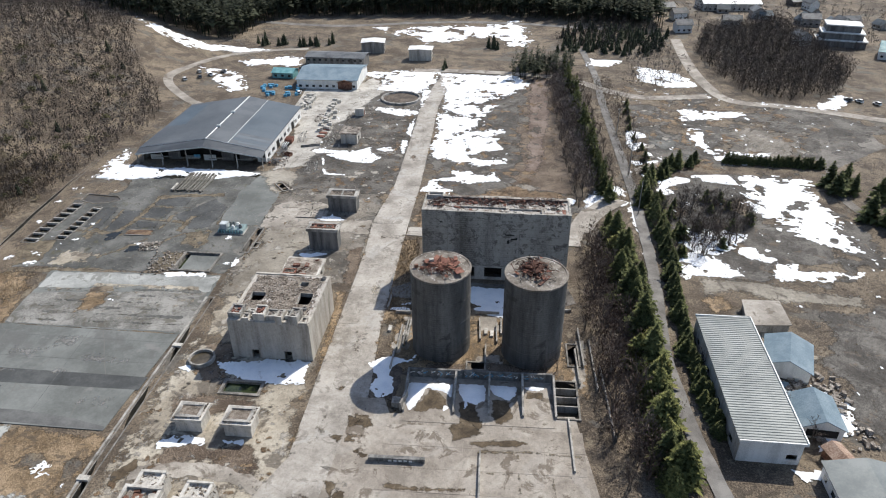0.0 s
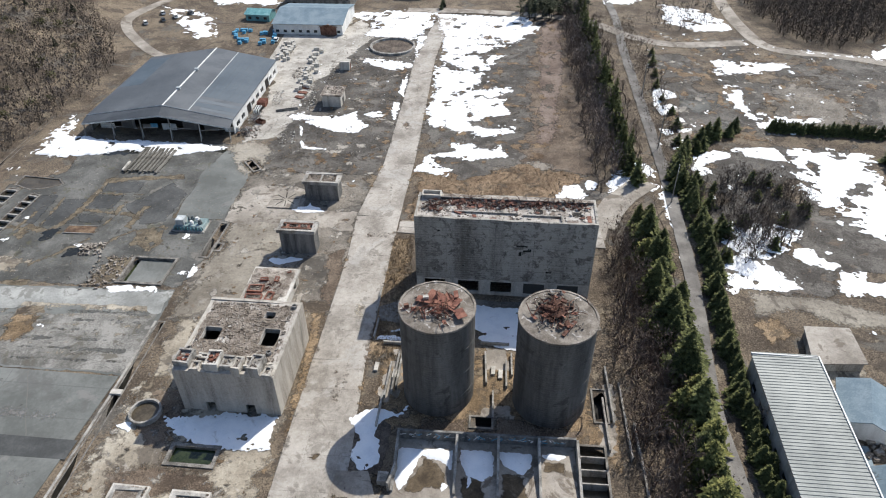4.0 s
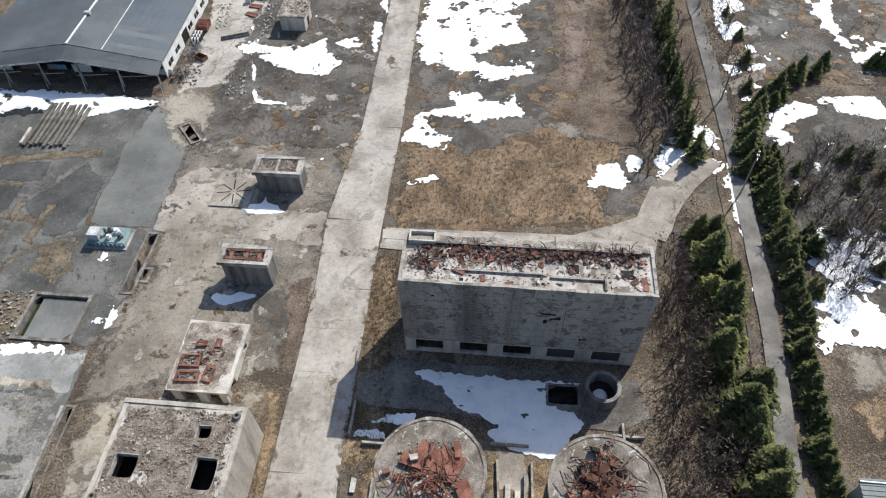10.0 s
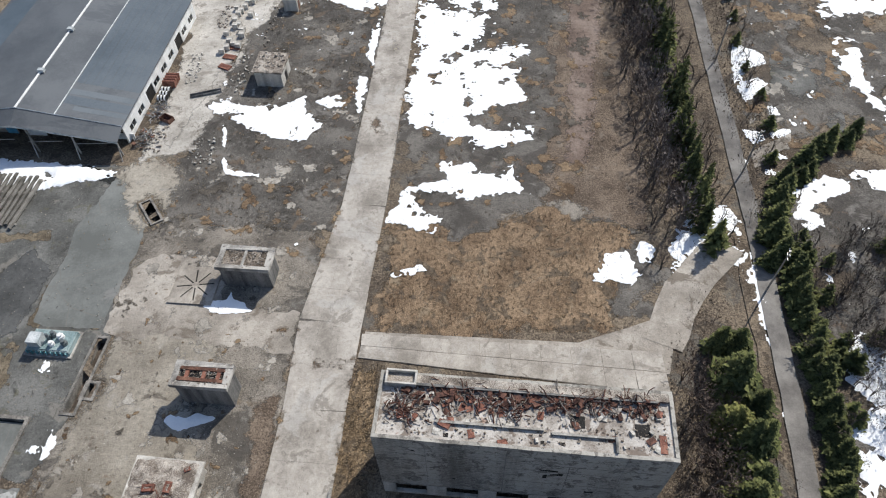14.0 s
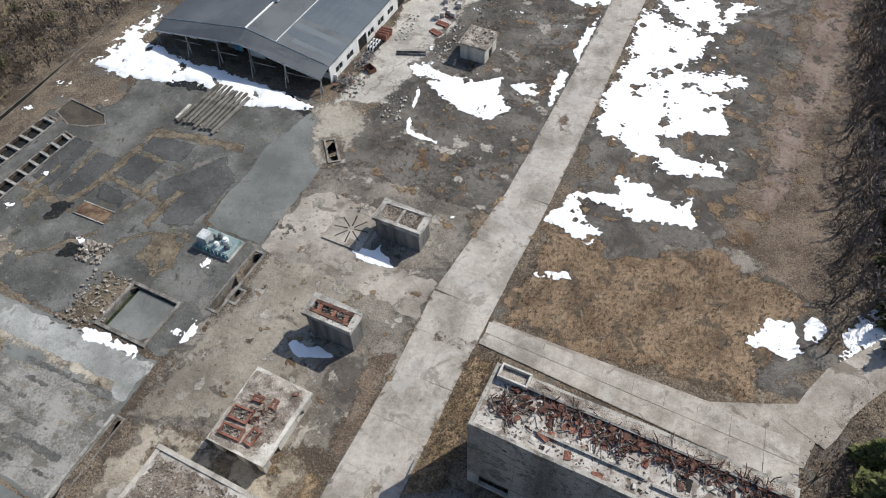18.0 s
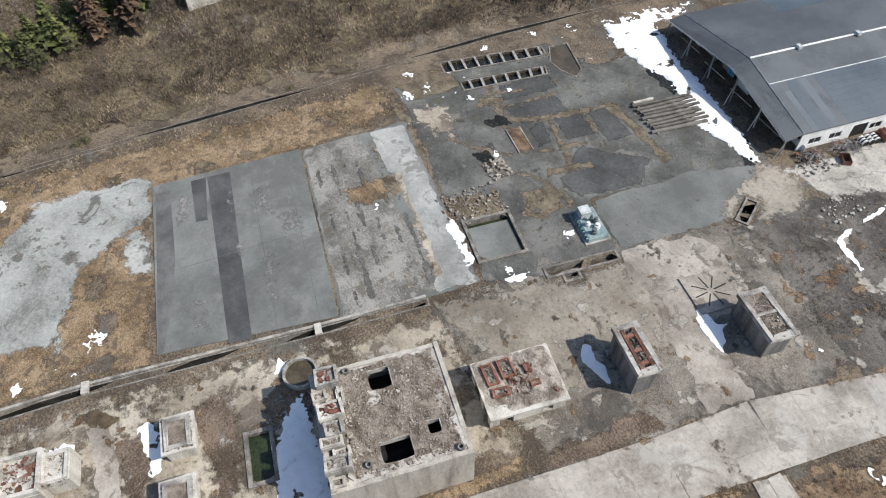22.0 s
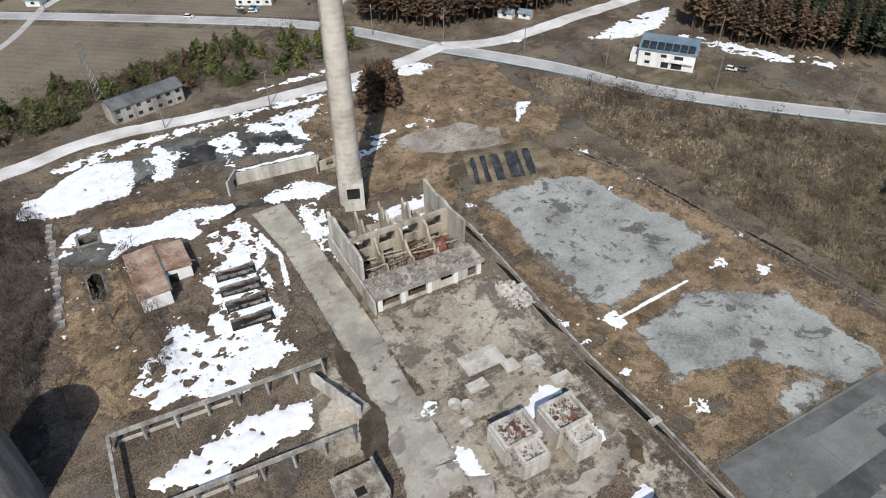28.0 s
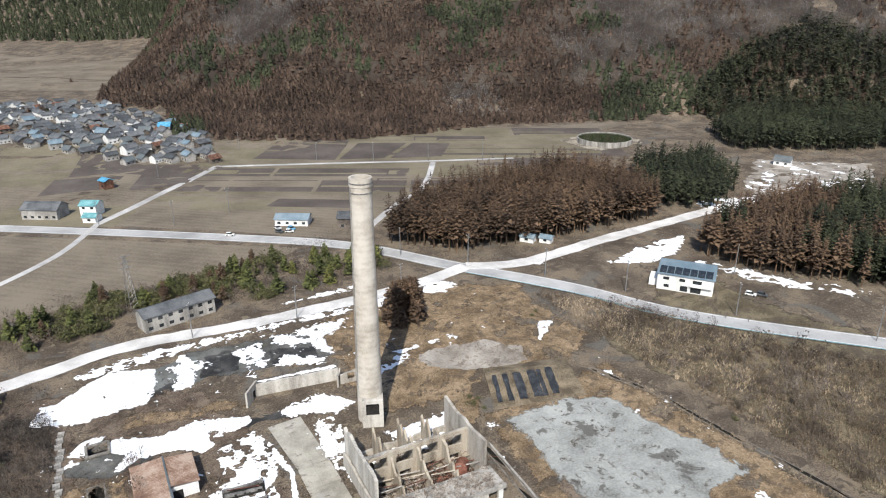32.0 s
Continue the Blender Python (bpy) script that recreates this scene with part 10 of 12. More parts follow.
for k in range(3):
    part("storey", Geo().grid_wall(26 - 4 * k, 12, 4 * k, 4 * k + 3.4, [], 0, 0, pose(-13 + 2 * k, -6 + 1.5 * k, 0)), DARKC, t)
    part("roof", Geo().box(-13.6 + 2 * k, -6.6 + 1.5 * k, 4 * k + 3.4, 13.6 - 2 * k, 6.6 + 1.5 * k, 4 * k + 4.0), WHITEP, t)
gable("hall", "low hall with a green vaulted roof", "building", 252, 372, 16, 24, 4, 8, 60, TEAL, WHITEP)
gable("hall", "low hall with a pale roof", "building", 205, 505, 14, 40, 5, 7, 85, WHITEP, PALEC)
gable("hall", "large white-roofed shed among trees", "building", -220, 468, 20, 46, 6, 9, 80, WHITEP, PALEC)


def pole(x, y, h=12, rot=0):
    t = thing("utility_pole", "grey concrete utility pole with crossarms", "pole", x, y, hz(x, y), rot, "utility poles")
    part("shaft", Geo().tube((0, 0, -0.3), (0, 0, h), 0.2, 0.12, n=8), STEEL, t)
    for z in (h - 0.6, h - 1.6):
        part("crossarm", Geo().box(-0.9, -0.06, z, 0.9, 0.06, z + 0.12), STEEL, t)
    for k in (-0.8, 0, 0.8):
        part("insulator", Geo().lathe([(0.07, 0), (0.09, 0.1), (0.04, 0.25), (0.02, 0.26)], 8), WHITEP, t, "", pose(k, 0, h - 0.48))
    return t


first = pole(-136.6, -75.8)
for x, y in ((-169, -23.5), (-153, -48.7), (-49, -183.6), (-76, -191), (-151.7, -264), (-181.5, -245), (-118, -97), (-185, 10), (-206, 44), (-20, -200), (-210, -226), (-240, -210), (-215, -12), (-62, -66), (-30, -71), (-100, -64), (62, 192), (66, 222), (70, 260), (-120, -320), (-60, -275)):
    copy_thing(first, pose(x, y, hz(x, y), 0, 0, (x * 7) % 90))
t = thing("lattice_pylon", "slender steel lattice pylon among trees", "pylon", -18.1, -103.6, 0, 20)
for sx in (-1, 1):
    for sy in (-1, 1):
        part("leg", Geo().tube((sx * 1.4, sy * 1.4, 0), (sx * 0.3, sy * 0.3, 19), 0.1, n=4), STEEL, t)
for k in range(9):
    z = 2 * k
    r0, r1 = 1.4 - 1.1 * z / 19, 1.4 - 1.1 * (z + 2) / 19
    for (ax, ay), (bx, by) in (((-1, -1), (1, -1)), ((1, -1), (1, 1)), ((1, 1), (-1, 1)), ((-1, 1), (-1, -1))):
        part("brace", Geo().tube((ax * r0, ay * r0, z), (bx * r1, by * r1, z + 2), 0.05, n=3), STEEL, t)
for z in (14.5, 16.5, 18.5):
    part("crossarm", Geo().box(-2.2, -0.1, z, 2.2, 0.1, z + 0.15), STEEL, t)


def car(x, y, rot, paint, label):
    t = thing("car", label, "car", x, y, hz(x, y) + 0.16, rot, "parked cars")
    part("body", Geo().add([(-0.8, -1.9, 0.3), (0.8, -1.9, 0.3), (0.8, 1.9, 0.3), (-0.8, 1.9, 0.3), (-0.82, -1.85, 0.9), (0.82, -1.85, 0.9), (0.82, 1.85, 0.85), (-0.82, 1.85, 0.85)], [(3, 2, 1, 0), (4, 5, 6, 7), (0, 1, 5, 4), (1, 2, 6, 5), (2, 3, 7, 6), (3, 0, 4, 7)]), paint, t)
    part("cabin", Geo().add([(-0.78, -1.8, 0.9), (0.78, -1.8, 0.9), (0.78, 0.9, 0.9), (-0.78, 0.9, 0.9), (-0.65, -1.5, 1.5), (0.65, -1.5, 1.5), (0.65, 0.3, 1.5), (-0.65, 0.3, 1.5)], [(0, 1, 5, 4), (1, 2, 6, 5), (2, 3, 7, 6), (3, 0, 4, 7)]), GLASS, t, "dark windows")
    part("top", Geo().box(-0.66, -1.52, 1.49, 0.66, 0.32, 1.55), paint, t)
    for sx in (-0.8, 0.8):
        for sy in (-1.2, 1.2):
            part("wheel", Geo().tube((sx - 0.1, sy, 0.3), (sx + 0.1, sy, 0.3), 0.3, n=12), BLACKH, t)
    return t


white_car = car(-66.5, -156.6, 55, WHITEP, "small white car on the road")
dark_car = car(-118, -150, 20, GREYTILE, "dark car parked beside a house")
blue_car = car(-92, -150, 20, BLUEP, "blue car parked beside the shop")
for o, x, y, r in ((white_car, -124, -146, 20), (white_car, -87, -154, 15), (white_car, -90, -147, 60), (dark_car, -86, -149, 30), (white_car, -203, 3, 30), (dark_car, -206, 5.5, 25), (white_car, -128, 350, 30), (white_car, -121, 346, 30), (dark_car, -125, 341, 30), (white_car, -131, 336, 30), (white_car, -70, 318, 0), (dark_car, -116, 352, 40), (white_car, 190, 300, 20), (white_car, 196, 296, 20), (dark_car, 186, 302, 20)):
    copy_thing(o, pose(x, y, hz(x, y) + 0.16, 0, 0, r))
t = thing("reservoir", "round concrete reservoir of dark green water", "tank", -343, -207, hz(-343, -207), 0)
part("ring", Geo().lathe([(19, 0), (19, 3.6), (18.4, 3.6), (18.4, 2.6)], 64), WALLC, t)
part("water", Geo().lathe([(18.45, 3.0), (0.02, 3.0)], 64), WATER, t)
patch("hardstanding", [(-320, -228), (-350, -236), (-375, -206), (-360, -186), (-318, -190)], DUST, "pale ground round the reservoir", "ground", amp=2, size=6, step=2.0, drape=True)
single("road_kerb", ribbon([(-130, -67), (-152, -31), (-168, 4), (-204, 51)], 0.4, 0.55, drape=True), TEAL, "green road edge strip", "kerb", "structure")

# ---- vegetation ----


def fir_tris(h, r, branches, per, seed, low=0.08, blunt=0.0, fine=1.0):
    """Conifer crown: boughs round a trunk line, each a run of small ragged needle sprays."""
    rng = random.Random(seed)
    tri = []
    ph = rng.uniform(0, 6)
    for k in range(branches):
        f = low + (1 - low) * (k / branches) ** 0.85
        a = k * 2.4 + rng.uniform(-0.5, 0.5)
        l = (r * (1 - f) ** (0.8 - blunt) + 0.03 * h * (1 - f) + 0.12) * rng.uniform(0.55, 1.15) * (1 + 0.18 * math.sin(2 * a + ph) + 0.14 * math.sin(9 * f + ph))
        up = rng.uniform(-0.4, 0.15) * l
        d = Vector((math.cos(a), math.sin(a), 0))
        e = Vector((-math.sin(a), math.cos(a), 0))
        for j in range(per):
            u = 0.3 + 0.7 * (j + rng.random()) / per
            c = d * (l * u) + e * (rng.uniform(-0.3, 0.3) * l * u) + Vector((0, 0, h * f + up * u * u))
            w = (0.2 * l + 0.045 * h * (1 - f) + 0.1) * rng.uniform(0.6, 1.3) * fine
            o = (d * rng.uniform(0.4, 1.2) + e * rng.uniform(-0.8, 0.8) + Vector((0, 0, rng.uniform(-0.55, 0.35)))).normalized()
            q = o.cross(Vector((rng.uniform(-0.5, 0.5), rng.uniform(-0.5, 0.5), 1))).normalized()
            tri.append((tuple(c + o * w), tuple(c - o * w * 0.5 + q * w * 0.75), tuple(c - o * w * 0.6 - q * w * 0.75)))
    tri.append(((0.08 * r, 0, h * 0.9), (-0.08 * r, 0.05 * r, h * 0.9), (0, 0, h * 1.04)))
    tri.append(((0, 0.08 * r, h * 0.9), (0, -0.08 * r, h * 0.9), (0, 0, h * 1.04)))
    return np.array(tri)


def tri_mesh(name, tri, material):
    g = Geo()
    g.v = [tuple(p) for p in tri.reshape(-1, 3).tolist()]
    g.f = [(3 * k, 3 * k + 1, 3 * k + 2) for k in range(len(tri))]
    return g.mesh(name, material)


def fir_mesh(name, h, r, n, seed, material, low=0.08, blunt=0.0, per=5, fine=1.18):
    return tri_mesh(name, fir_tris(h, r, n, per, seed, low, blunt, fine), material)


def leafy_tris(h, r, n, seed):
    """Round evergreen bush: lumps of small leaves."""
    rng = random.Random(seed)
    lumps = [(Vector((rng.uniform(-0.6, 0.6) * r, rng.uniform(-0.6, 0.6) * r, h * rng.uniform(0.35, 0.75))), r * rng.uniform(0.35, 0.6)) for _ in range(7)]
    tri = []
    for k in range(n):
        c, q = lumps[k % 7]
        v = Vector((rng.gauss(0, 1), rng.gauss(0, 1), rng.gauss(0.3, 0.8))).normalized()
        c = c + v * q * rng.uniform(0.75, 1.1)
        w = 0.055 * r * rng.uniform(0.7, 1.6)
        o = Vector((rng.gauss(0, 1), rng.gauss(0, 1), rng.gauss(0, 1))).normalized()
        e = o.cross(v + Vector((0.01, 0.02, 0))).normalized()
        tri.append((tuple(c + o * w * 1.4), tuple(c - o * w + e * w), tuple(c - o * w - e * w)))
    tri.append(((-0.04 * r, 0, 0), (0.04 * r, 0, 0), (0, 0, h * 0.6)))
    return np.array(tri)


def trunk_mesh(name, h, r, material=None):
    return Geo().tube((0, 0, -0.3), (0, 0, h), r, r * 0.3, n=7).mesh(name, material or BARK)


def bare_mesh(name, h, seed, spread=0.55, depth=5, twigs=2):
    """Leafless tree: trunk, limbs and twigs in two meshes."""
    rng = random.Random(seed)
    trunk, tw = Geo(), Geo()

    def grow(p, d, l, r, lev):
        q = p + d * l
        (trunk if lev < 2 else tw).tube(p, q, r, r * 0.66, n=5 if lev < 2 else 3, caps=False)
        if lev >= depth:
            return
        for _ in range(2 if lev == 0 else rng.choice((2, 3, twigs))):
            v = Vector((rng.gauss(0, 1), rng.gauss(0, 1), rng.gauss(0.25, 0.6)))
            grow(p + d * l * rng.uniform(0.55, 1.0), (d + v.normalized() * spread * rng.uniform(0.7, 1.4)).normalized(), l * rng.uniform(0.58, 0.82), max(0.032, r * 0.55), lev + 1)

    for _ in range(2):
        grow(Vector((rng.uniform(-0.3, 0.3), rng.uniform(-0.3, 0.3), -0.2)), Vector((rng.gauss(0, 0.12), rng.gauss(0, 0.12), 1)).normalized(), h * 0.3, 0.02 * h, 0)
    return trunk.mesh(name, BARK), tw.mesh(name, TWIG)


FIRS = [(trunk_mesh("trunk", 8, 0.22), fir_mesh("crown", 11.5 + k, 3.9, 120, k, FIR, 0.06, 0.12)) for k in range(3)] + [(trunk_mesh("trunk", 7, 0.22), fir_mesh("crown", 10.5, 4.0, 120, 8, FIRY, 0.05, 0.2))]
NEARFIRS = [(trunk_mesh("trunk", 8, 0.22), fir_mesh("crown", 11.5 + k, 3.9, 360, k, FIR, 0.06, 0.12, 8, 0.68)) for k in range(3)] + [(trunk_mesh("trunk", 7, 0.22), fir_mesh("crown", 10.5, 4.0, 360, 8, FIRY, 0.05, 0.2, 8, 0.68))]
NEARSMALL = [(trunk_mesh("trunk", 4, 0.12), fir_mesh("crown", 6.0 + 0.6 * k, 2.3, 170, 20 + k, FIR, 0.03, 0.1, 7, 0.8)) for k in range(3)]
SMALL = [(trunk_mesh("trunk", 4, 0.12), fir_mesh("crown", 6.0 + 0.6 * k, 2.3, 85, 20 + k, FIR, 0.03, 0.1)) for k in range(3)]
CEDARS = [(trunk_mesh("trunk", 12, 0.28), fir_mesh("crown", 17 + k, 3.6, 120, 30 + k, CEDAR, 0.1, 0.35)) for k in range(2)]
BARES = [bare_mesh("crown", 9 + k, 40 + k) for k in range(5)]


def plant(pair, x, y, s, rot, name, label, group, names=("trunk", "crown"), z=None, slim=1.0):
    t = thing(name, label, "tree", x, y, hz(x, y) if z is None else z, 0, group)
    t.matrix_basis = pose(x, y, hz(x, y) if z is None else z, 0, 0, rot) @ Matrix.Diagonal((s * slim, s * slim, s, 1))
    for n, me in zip(names, pair):
        part(n, me, None, t)
    return t


rng = random.Random(99)
U = rng.uniform
# conifers on the west side of the lane
for k in range(42):
    f = k / 41
    y = 84 + 108 * f + U(-2, 2)
    x = 42.8 + 10.2 * f ** 1.2 + U(-3.2, 1.4)
    if y > 181 and x < 55:
        continue
    yellow = rng.random() < (0.6 if y < 124 else 0.15)
    plant(NEARFIRS[3] if yellow else NEARFIRS[k % 3], x + 0.8, y, U(0.55, 1.05), U(0, 360), "conifer", "yellow-green conifer beside the lane" if yellow else "dark green conifer beside the lane", "conifers by the lane", slim=U(0.8, 1.1))
for k in range(36):
    y = 84 + 2.5 * k + U(-1.5, 1.5)
    plant(BARES[k % 5], 36.5 + 0.1 * (y - 90) + U(-3.6, 3.0), y, U(0.75, 1.15), U(0, 360), "bare_tree", "leafless grey-brown tree beside the conifers", "bare trees by the lane", ("trunk", "crown"))
# hedge-like row of young firs on the east side
for k in range(88):
    f = k / 87
    y = 97 + 100 * f
    x = float(np.interp(y, [85, 105, 125, 143, 162, 185, 205], [50.5, 50, 51.5, 55, 58.5, 61.5, 64])) + 4.8 + U(-0.5, 1.2)
    plant(NEARSMALL[k % 3], x, y, U(0.55, 0.9) * (0.85 + 0.25 * f), U(0, 360), "young_fir", "young dark fir in a row along the lane", "row of young firs")
# tall row and bare trees along the field
for k in range(46):
    y = 203 + 3.0 * k + U(-1.5, 1.5)
    plant(FIRS[k % 3], 53.4 + 0.055 * (y - 200) + U(-1.2, 1.2), y, U(0.55, 1.05), U(0, 360), "conifer", "slender dark conifer beside the field", "conifers by the field", slim=U(0.5, 0.75))
for k in range(42):
    y = 198 + 3.3 * k + U(-1.5, 1.5)
    plant(BARES[k % 5], 45.0 + 0.07 * (y - 200) + U(-2.5, 2), y, U(0.6, 0.95), U(0, 360), "bare_tree", "leafless grey tree along the field edge", "bare trees by the field", ("trunk", "crown"))
for k in range(40):
    y = 206 + 3.4 * k
    plant(BARES[(k + 2) % 5], 57.5 + 0.075 * (y - 200) + U(-1.5, 2), y, U(0.4, 0.65), U(0, 360), "bare_tree", "slender leafless reddish tree beside the lane", "bare trees by the field", ("trunk", "crown"))
# thicket and firs on the wasteland
for k in range(150):
    x, y = U(64, 98), U(160, 206)
    if inside_by(np.array([x]), np.array([y]), [(64, 165), (70, 205), (88, 205), (98, 190), (88, 176), (74, 168)])[0] > -2:
        fir = rng.random() < (0.7 if x < 72 else 0.15)
        plant(SMALL[k % 3] if fir else BARES[k % 5], x, y, U(0.5, 0.75), U(0, 360), "young_fir" if fir else "bare_tree", "dark fir in the thicket" if fir else "leafless tree in a dense thicket", "thicket", ("trunk", "crown") if fir else ("trunk", "crown"))
for k in range(40):
    plant(SMALL[k % 3], 105 + 0.85 * k + U(-0.4, 0.4), 233 - 0.15 * k + U(-0.6, 0.6), U(0.5, 0.7), U(0, 360), "young_fir", "dark clipped fir in a hedge row", "fir hedge")
for k in range(26):
    plant(FIRS[k % 3], U(132, 148), U(166, 214), U(0.55, 0.85), U(0, 360), "conifer", "dark conifer at the edge of the wasteland", "conifers on the wasteland") if rng.random() < 0.8 else None
for k in range(30):
    x, y = U(66, 80), 204 + 3.5 * k
    plant(SMALL[k % 3] if k % 3 == 0 else BARES[k % 5], 72 + 0.1 * (y - 205) + U(-2, 2), y, U(0.4, 0.7), U(0, 360), "young_fir" if k % 3 == 0 else "bare_tree", "small fir beside the lane" if k % 3 == 0 else "leafless shrub-like tree beside the lane", "trees east of the lane", ("trunk", "crown") if k % 3 == 0 else ("trunk", "crown"))
for k in range(17):
    f = k / 16
    x, y = float(np.interp(f, [0, 0.3, 0.5, 0.75, 1], [65, 68, 73, 79, 93])), float(np.interp(f, [0, 0.3, 0.5, 0.75, 1], [197, 211, 217, 223.5, 232]))
    plant(NEARSMALL[k % 3], x + U(-1.2, 1.6), y + U(-1.5, 1), U(0.65, 1.15), U(0, 360), "conifer", "dark bushy conifer at the edge of the wasteland", "conifers on the wasteland")
for x, y in ((70.5, 108), (73, 96), (68.6, 103), (58.5, 118)):
    plant(BARES[int(x) % 5], x, y, 0.7, U(0, 360), "bare_tree", "leafless tree beside the ribbed shed", "trees by the shed", ("trunk", "crown"))
# clump behind the chimney
for k in range(16):
    plant(CEDARS[k % 2], -91.5 + U(-5.5, 5.5), -47 + U(-4, 4), U(0.7, 0.9), U(0, 360), "cedar", "rust-tinged cedar in a small clump", "cedar clump")
# belt beyond the gravel road
BELT = [(44, -70), (30, -84), (12, -88), (-10, -91), (-12, -98), (-44, -98), (-46, -86), (-66, -84), (-88, -84), (-108, -88), (-112, -104), (-92, -106), (-68, -121), (-30, -115), (-8, -118), (4, -112), (34, -112), (60, -96)]
belt_bare, bank_bare = [], []
for k in range(680):
    x, y = U(-114, 58), U(-122, -72)
    if inside_by(np.array([x]), np.array([y]), BELT)[0] < 0.5 or rng.random() < 0.35:
        continue
    c = rng.random()
    pair, nm, lb = (FIRS[k % 3], "conifer", "dark green conifer in the belt of trees") if c < 0.3 else ((FIRS[3], "conifer", "olive-green evergreen in the belt of trees") if c < 0.36 else ((CEDARS[k % 2], "cedar", "rust-tinged cedar in the belt of trees") if c < 0.44 else (BARES[k % 5], "bare_tree", "leafless tree in the belt")))
    if nm == "bare_tree":
        belt_bare.append((x, y))
        continue
    plant(pair, x, y, U(0.4, 0.72) * (0.75 if nm == "cedar" else 1), U(0, 360), nm, lb, "tree belt")
for x, y, sc in ((-168, 78, 0.75), (-166, 82, 0.7), (-171, 84, 0.8), (-169, 90, 0.8), (-173, 94, 0.85), (-170, 99, 0.8), (-174, 103, 0.85), (-170, 108, 0.8), (-176, 88, 0.8), (-178, 98, 0.85), (-177, 110, 0.8)):
    plant(CEDARS[int(y) % 2] if int(x) % 5 == 0 else FIRS[int(y) % 3], x - 4, y, sc * 1.2, U(0, 360), "cedar", "dark cedar in a clump above the bank", "cedars on the bank")
for k in range(110):
    x, y = U(-200, -139), U(-16, 190)
    if vnoise(np.array([x / 20]), np.array([y / 20]), 2, 3)[0] > -0.1:
        bank_bare.append((x, y))
for k in range(40):
    plant(BARES[k % 5], U(14, 38), U(-60, 20), U(0.4, 0.75), U(0, 360), "bare_tree", "leafless tree at the yard's dark edge", "trees at the yard edge", ("trunk", "crown"))
for k in range(10):
    plant(FIRS[k % 3], U(20, 34), U(-62, -20), U(0.5, 0.8), U(0, 360), "conifer", "dark conifer at the yard's edge", "trees at the yard edge")
for x, y, s in ((4.4, 4, 0.7), (3.2, 12, 0.75), (5.4, -2, 0.6), (-6, -20, 0.4), (2, 24, 0.5), (-60, -8, 0.35), (30, 140, 0.5), (34, 132, 0.6), (25, 117, 0.45), (22.5, 116.5, 0.4), (33, 110, 0.6)):
    plant(BARES[int(abs(y)) % 5], x, y, s, U(0, 360), "bare_tree", "leafless tree growing among the ruins", "trees in the ruins", ("trunk", "crown"))


def cone_tree(h, r, seed, n=7, tiers=3):
    """Small far conifer as triangles, unit position."""
    g = random.Random(seed)
    tri = []
    for t in range(tiers):
        f = t / tiers
        z0, z1 = h * (0.1 + 0.82 * f), h * min(1.0, 0.1 + 0.82 * f + 1.25 / tiers)
        rr = r * (1 - 0.85 * f)
        a0 = g.uniform(0, 6)
        ring = [(rr * g.uniform(0.65, 1.15) * math.cos(a0 + 6.283 * k / n), rr * g.uniform(0.65, 1.15) * math.sin(a0 + 6.283 * k / n), z0 + g.uniform(-0.1, 0.08) * h) for k in range(n)]
        for k in range(n):
            tri.append((ring[k], ring[(k + 1) % n], (g.uniform(-0.1, 0.1) * r, g.uniform(-0.1, 0.1) * r, z1)))
    return np.array(tri)


def fuzz_tree(h, r, seed, n=26, thin=1.0):
    """Small leafless crown: a haze of short twig slivers in a rounded shape, and a stem."""
    g = random.Random(seed)
    tri = []
    for _ in range(n):
        a, u, v = g.uniform(0, 6.283), g.random() ** 0.5, g.uniform(-1, 1)
        c = np.array((r * u * math.cos(a) * (1 - v * v * 0.6), r * u * math.sin(a) * (1 - v * v * 0.6), h * (0.58 + 0.38 * v)))
        d = np.array((math.cos(a) * g.uniform(0.1, 0.8), math.sin(a) * g.uniform(0.1, 0.8), g.uniform(0.4, 1.0))) * 0.15 * h * g.uniform(0.5, 1.1)
        s = np.array((-math.sin(a + g.uniform(-1, 1)), math.cos(a + g.uniform(-1, 1)), g.uniform(-0.5, 0.5))) * 0.04 * h * thin * g.uniform(0.5, 1.2)
        tri.append((c - d * 0.5, c + d * 0.5 + s, c + d * 0.4 - s))
    for k in range(3):
        a = g.uniform(0, 6.283)
        tri.append(((-0.015 * h, 0, 0), (0.015 * h, 0.005 * h, 0), (0.4 * r * math.cos(a), 0.4 * r * math.sin(a), h * 0.75)))
    return np.array(tri)


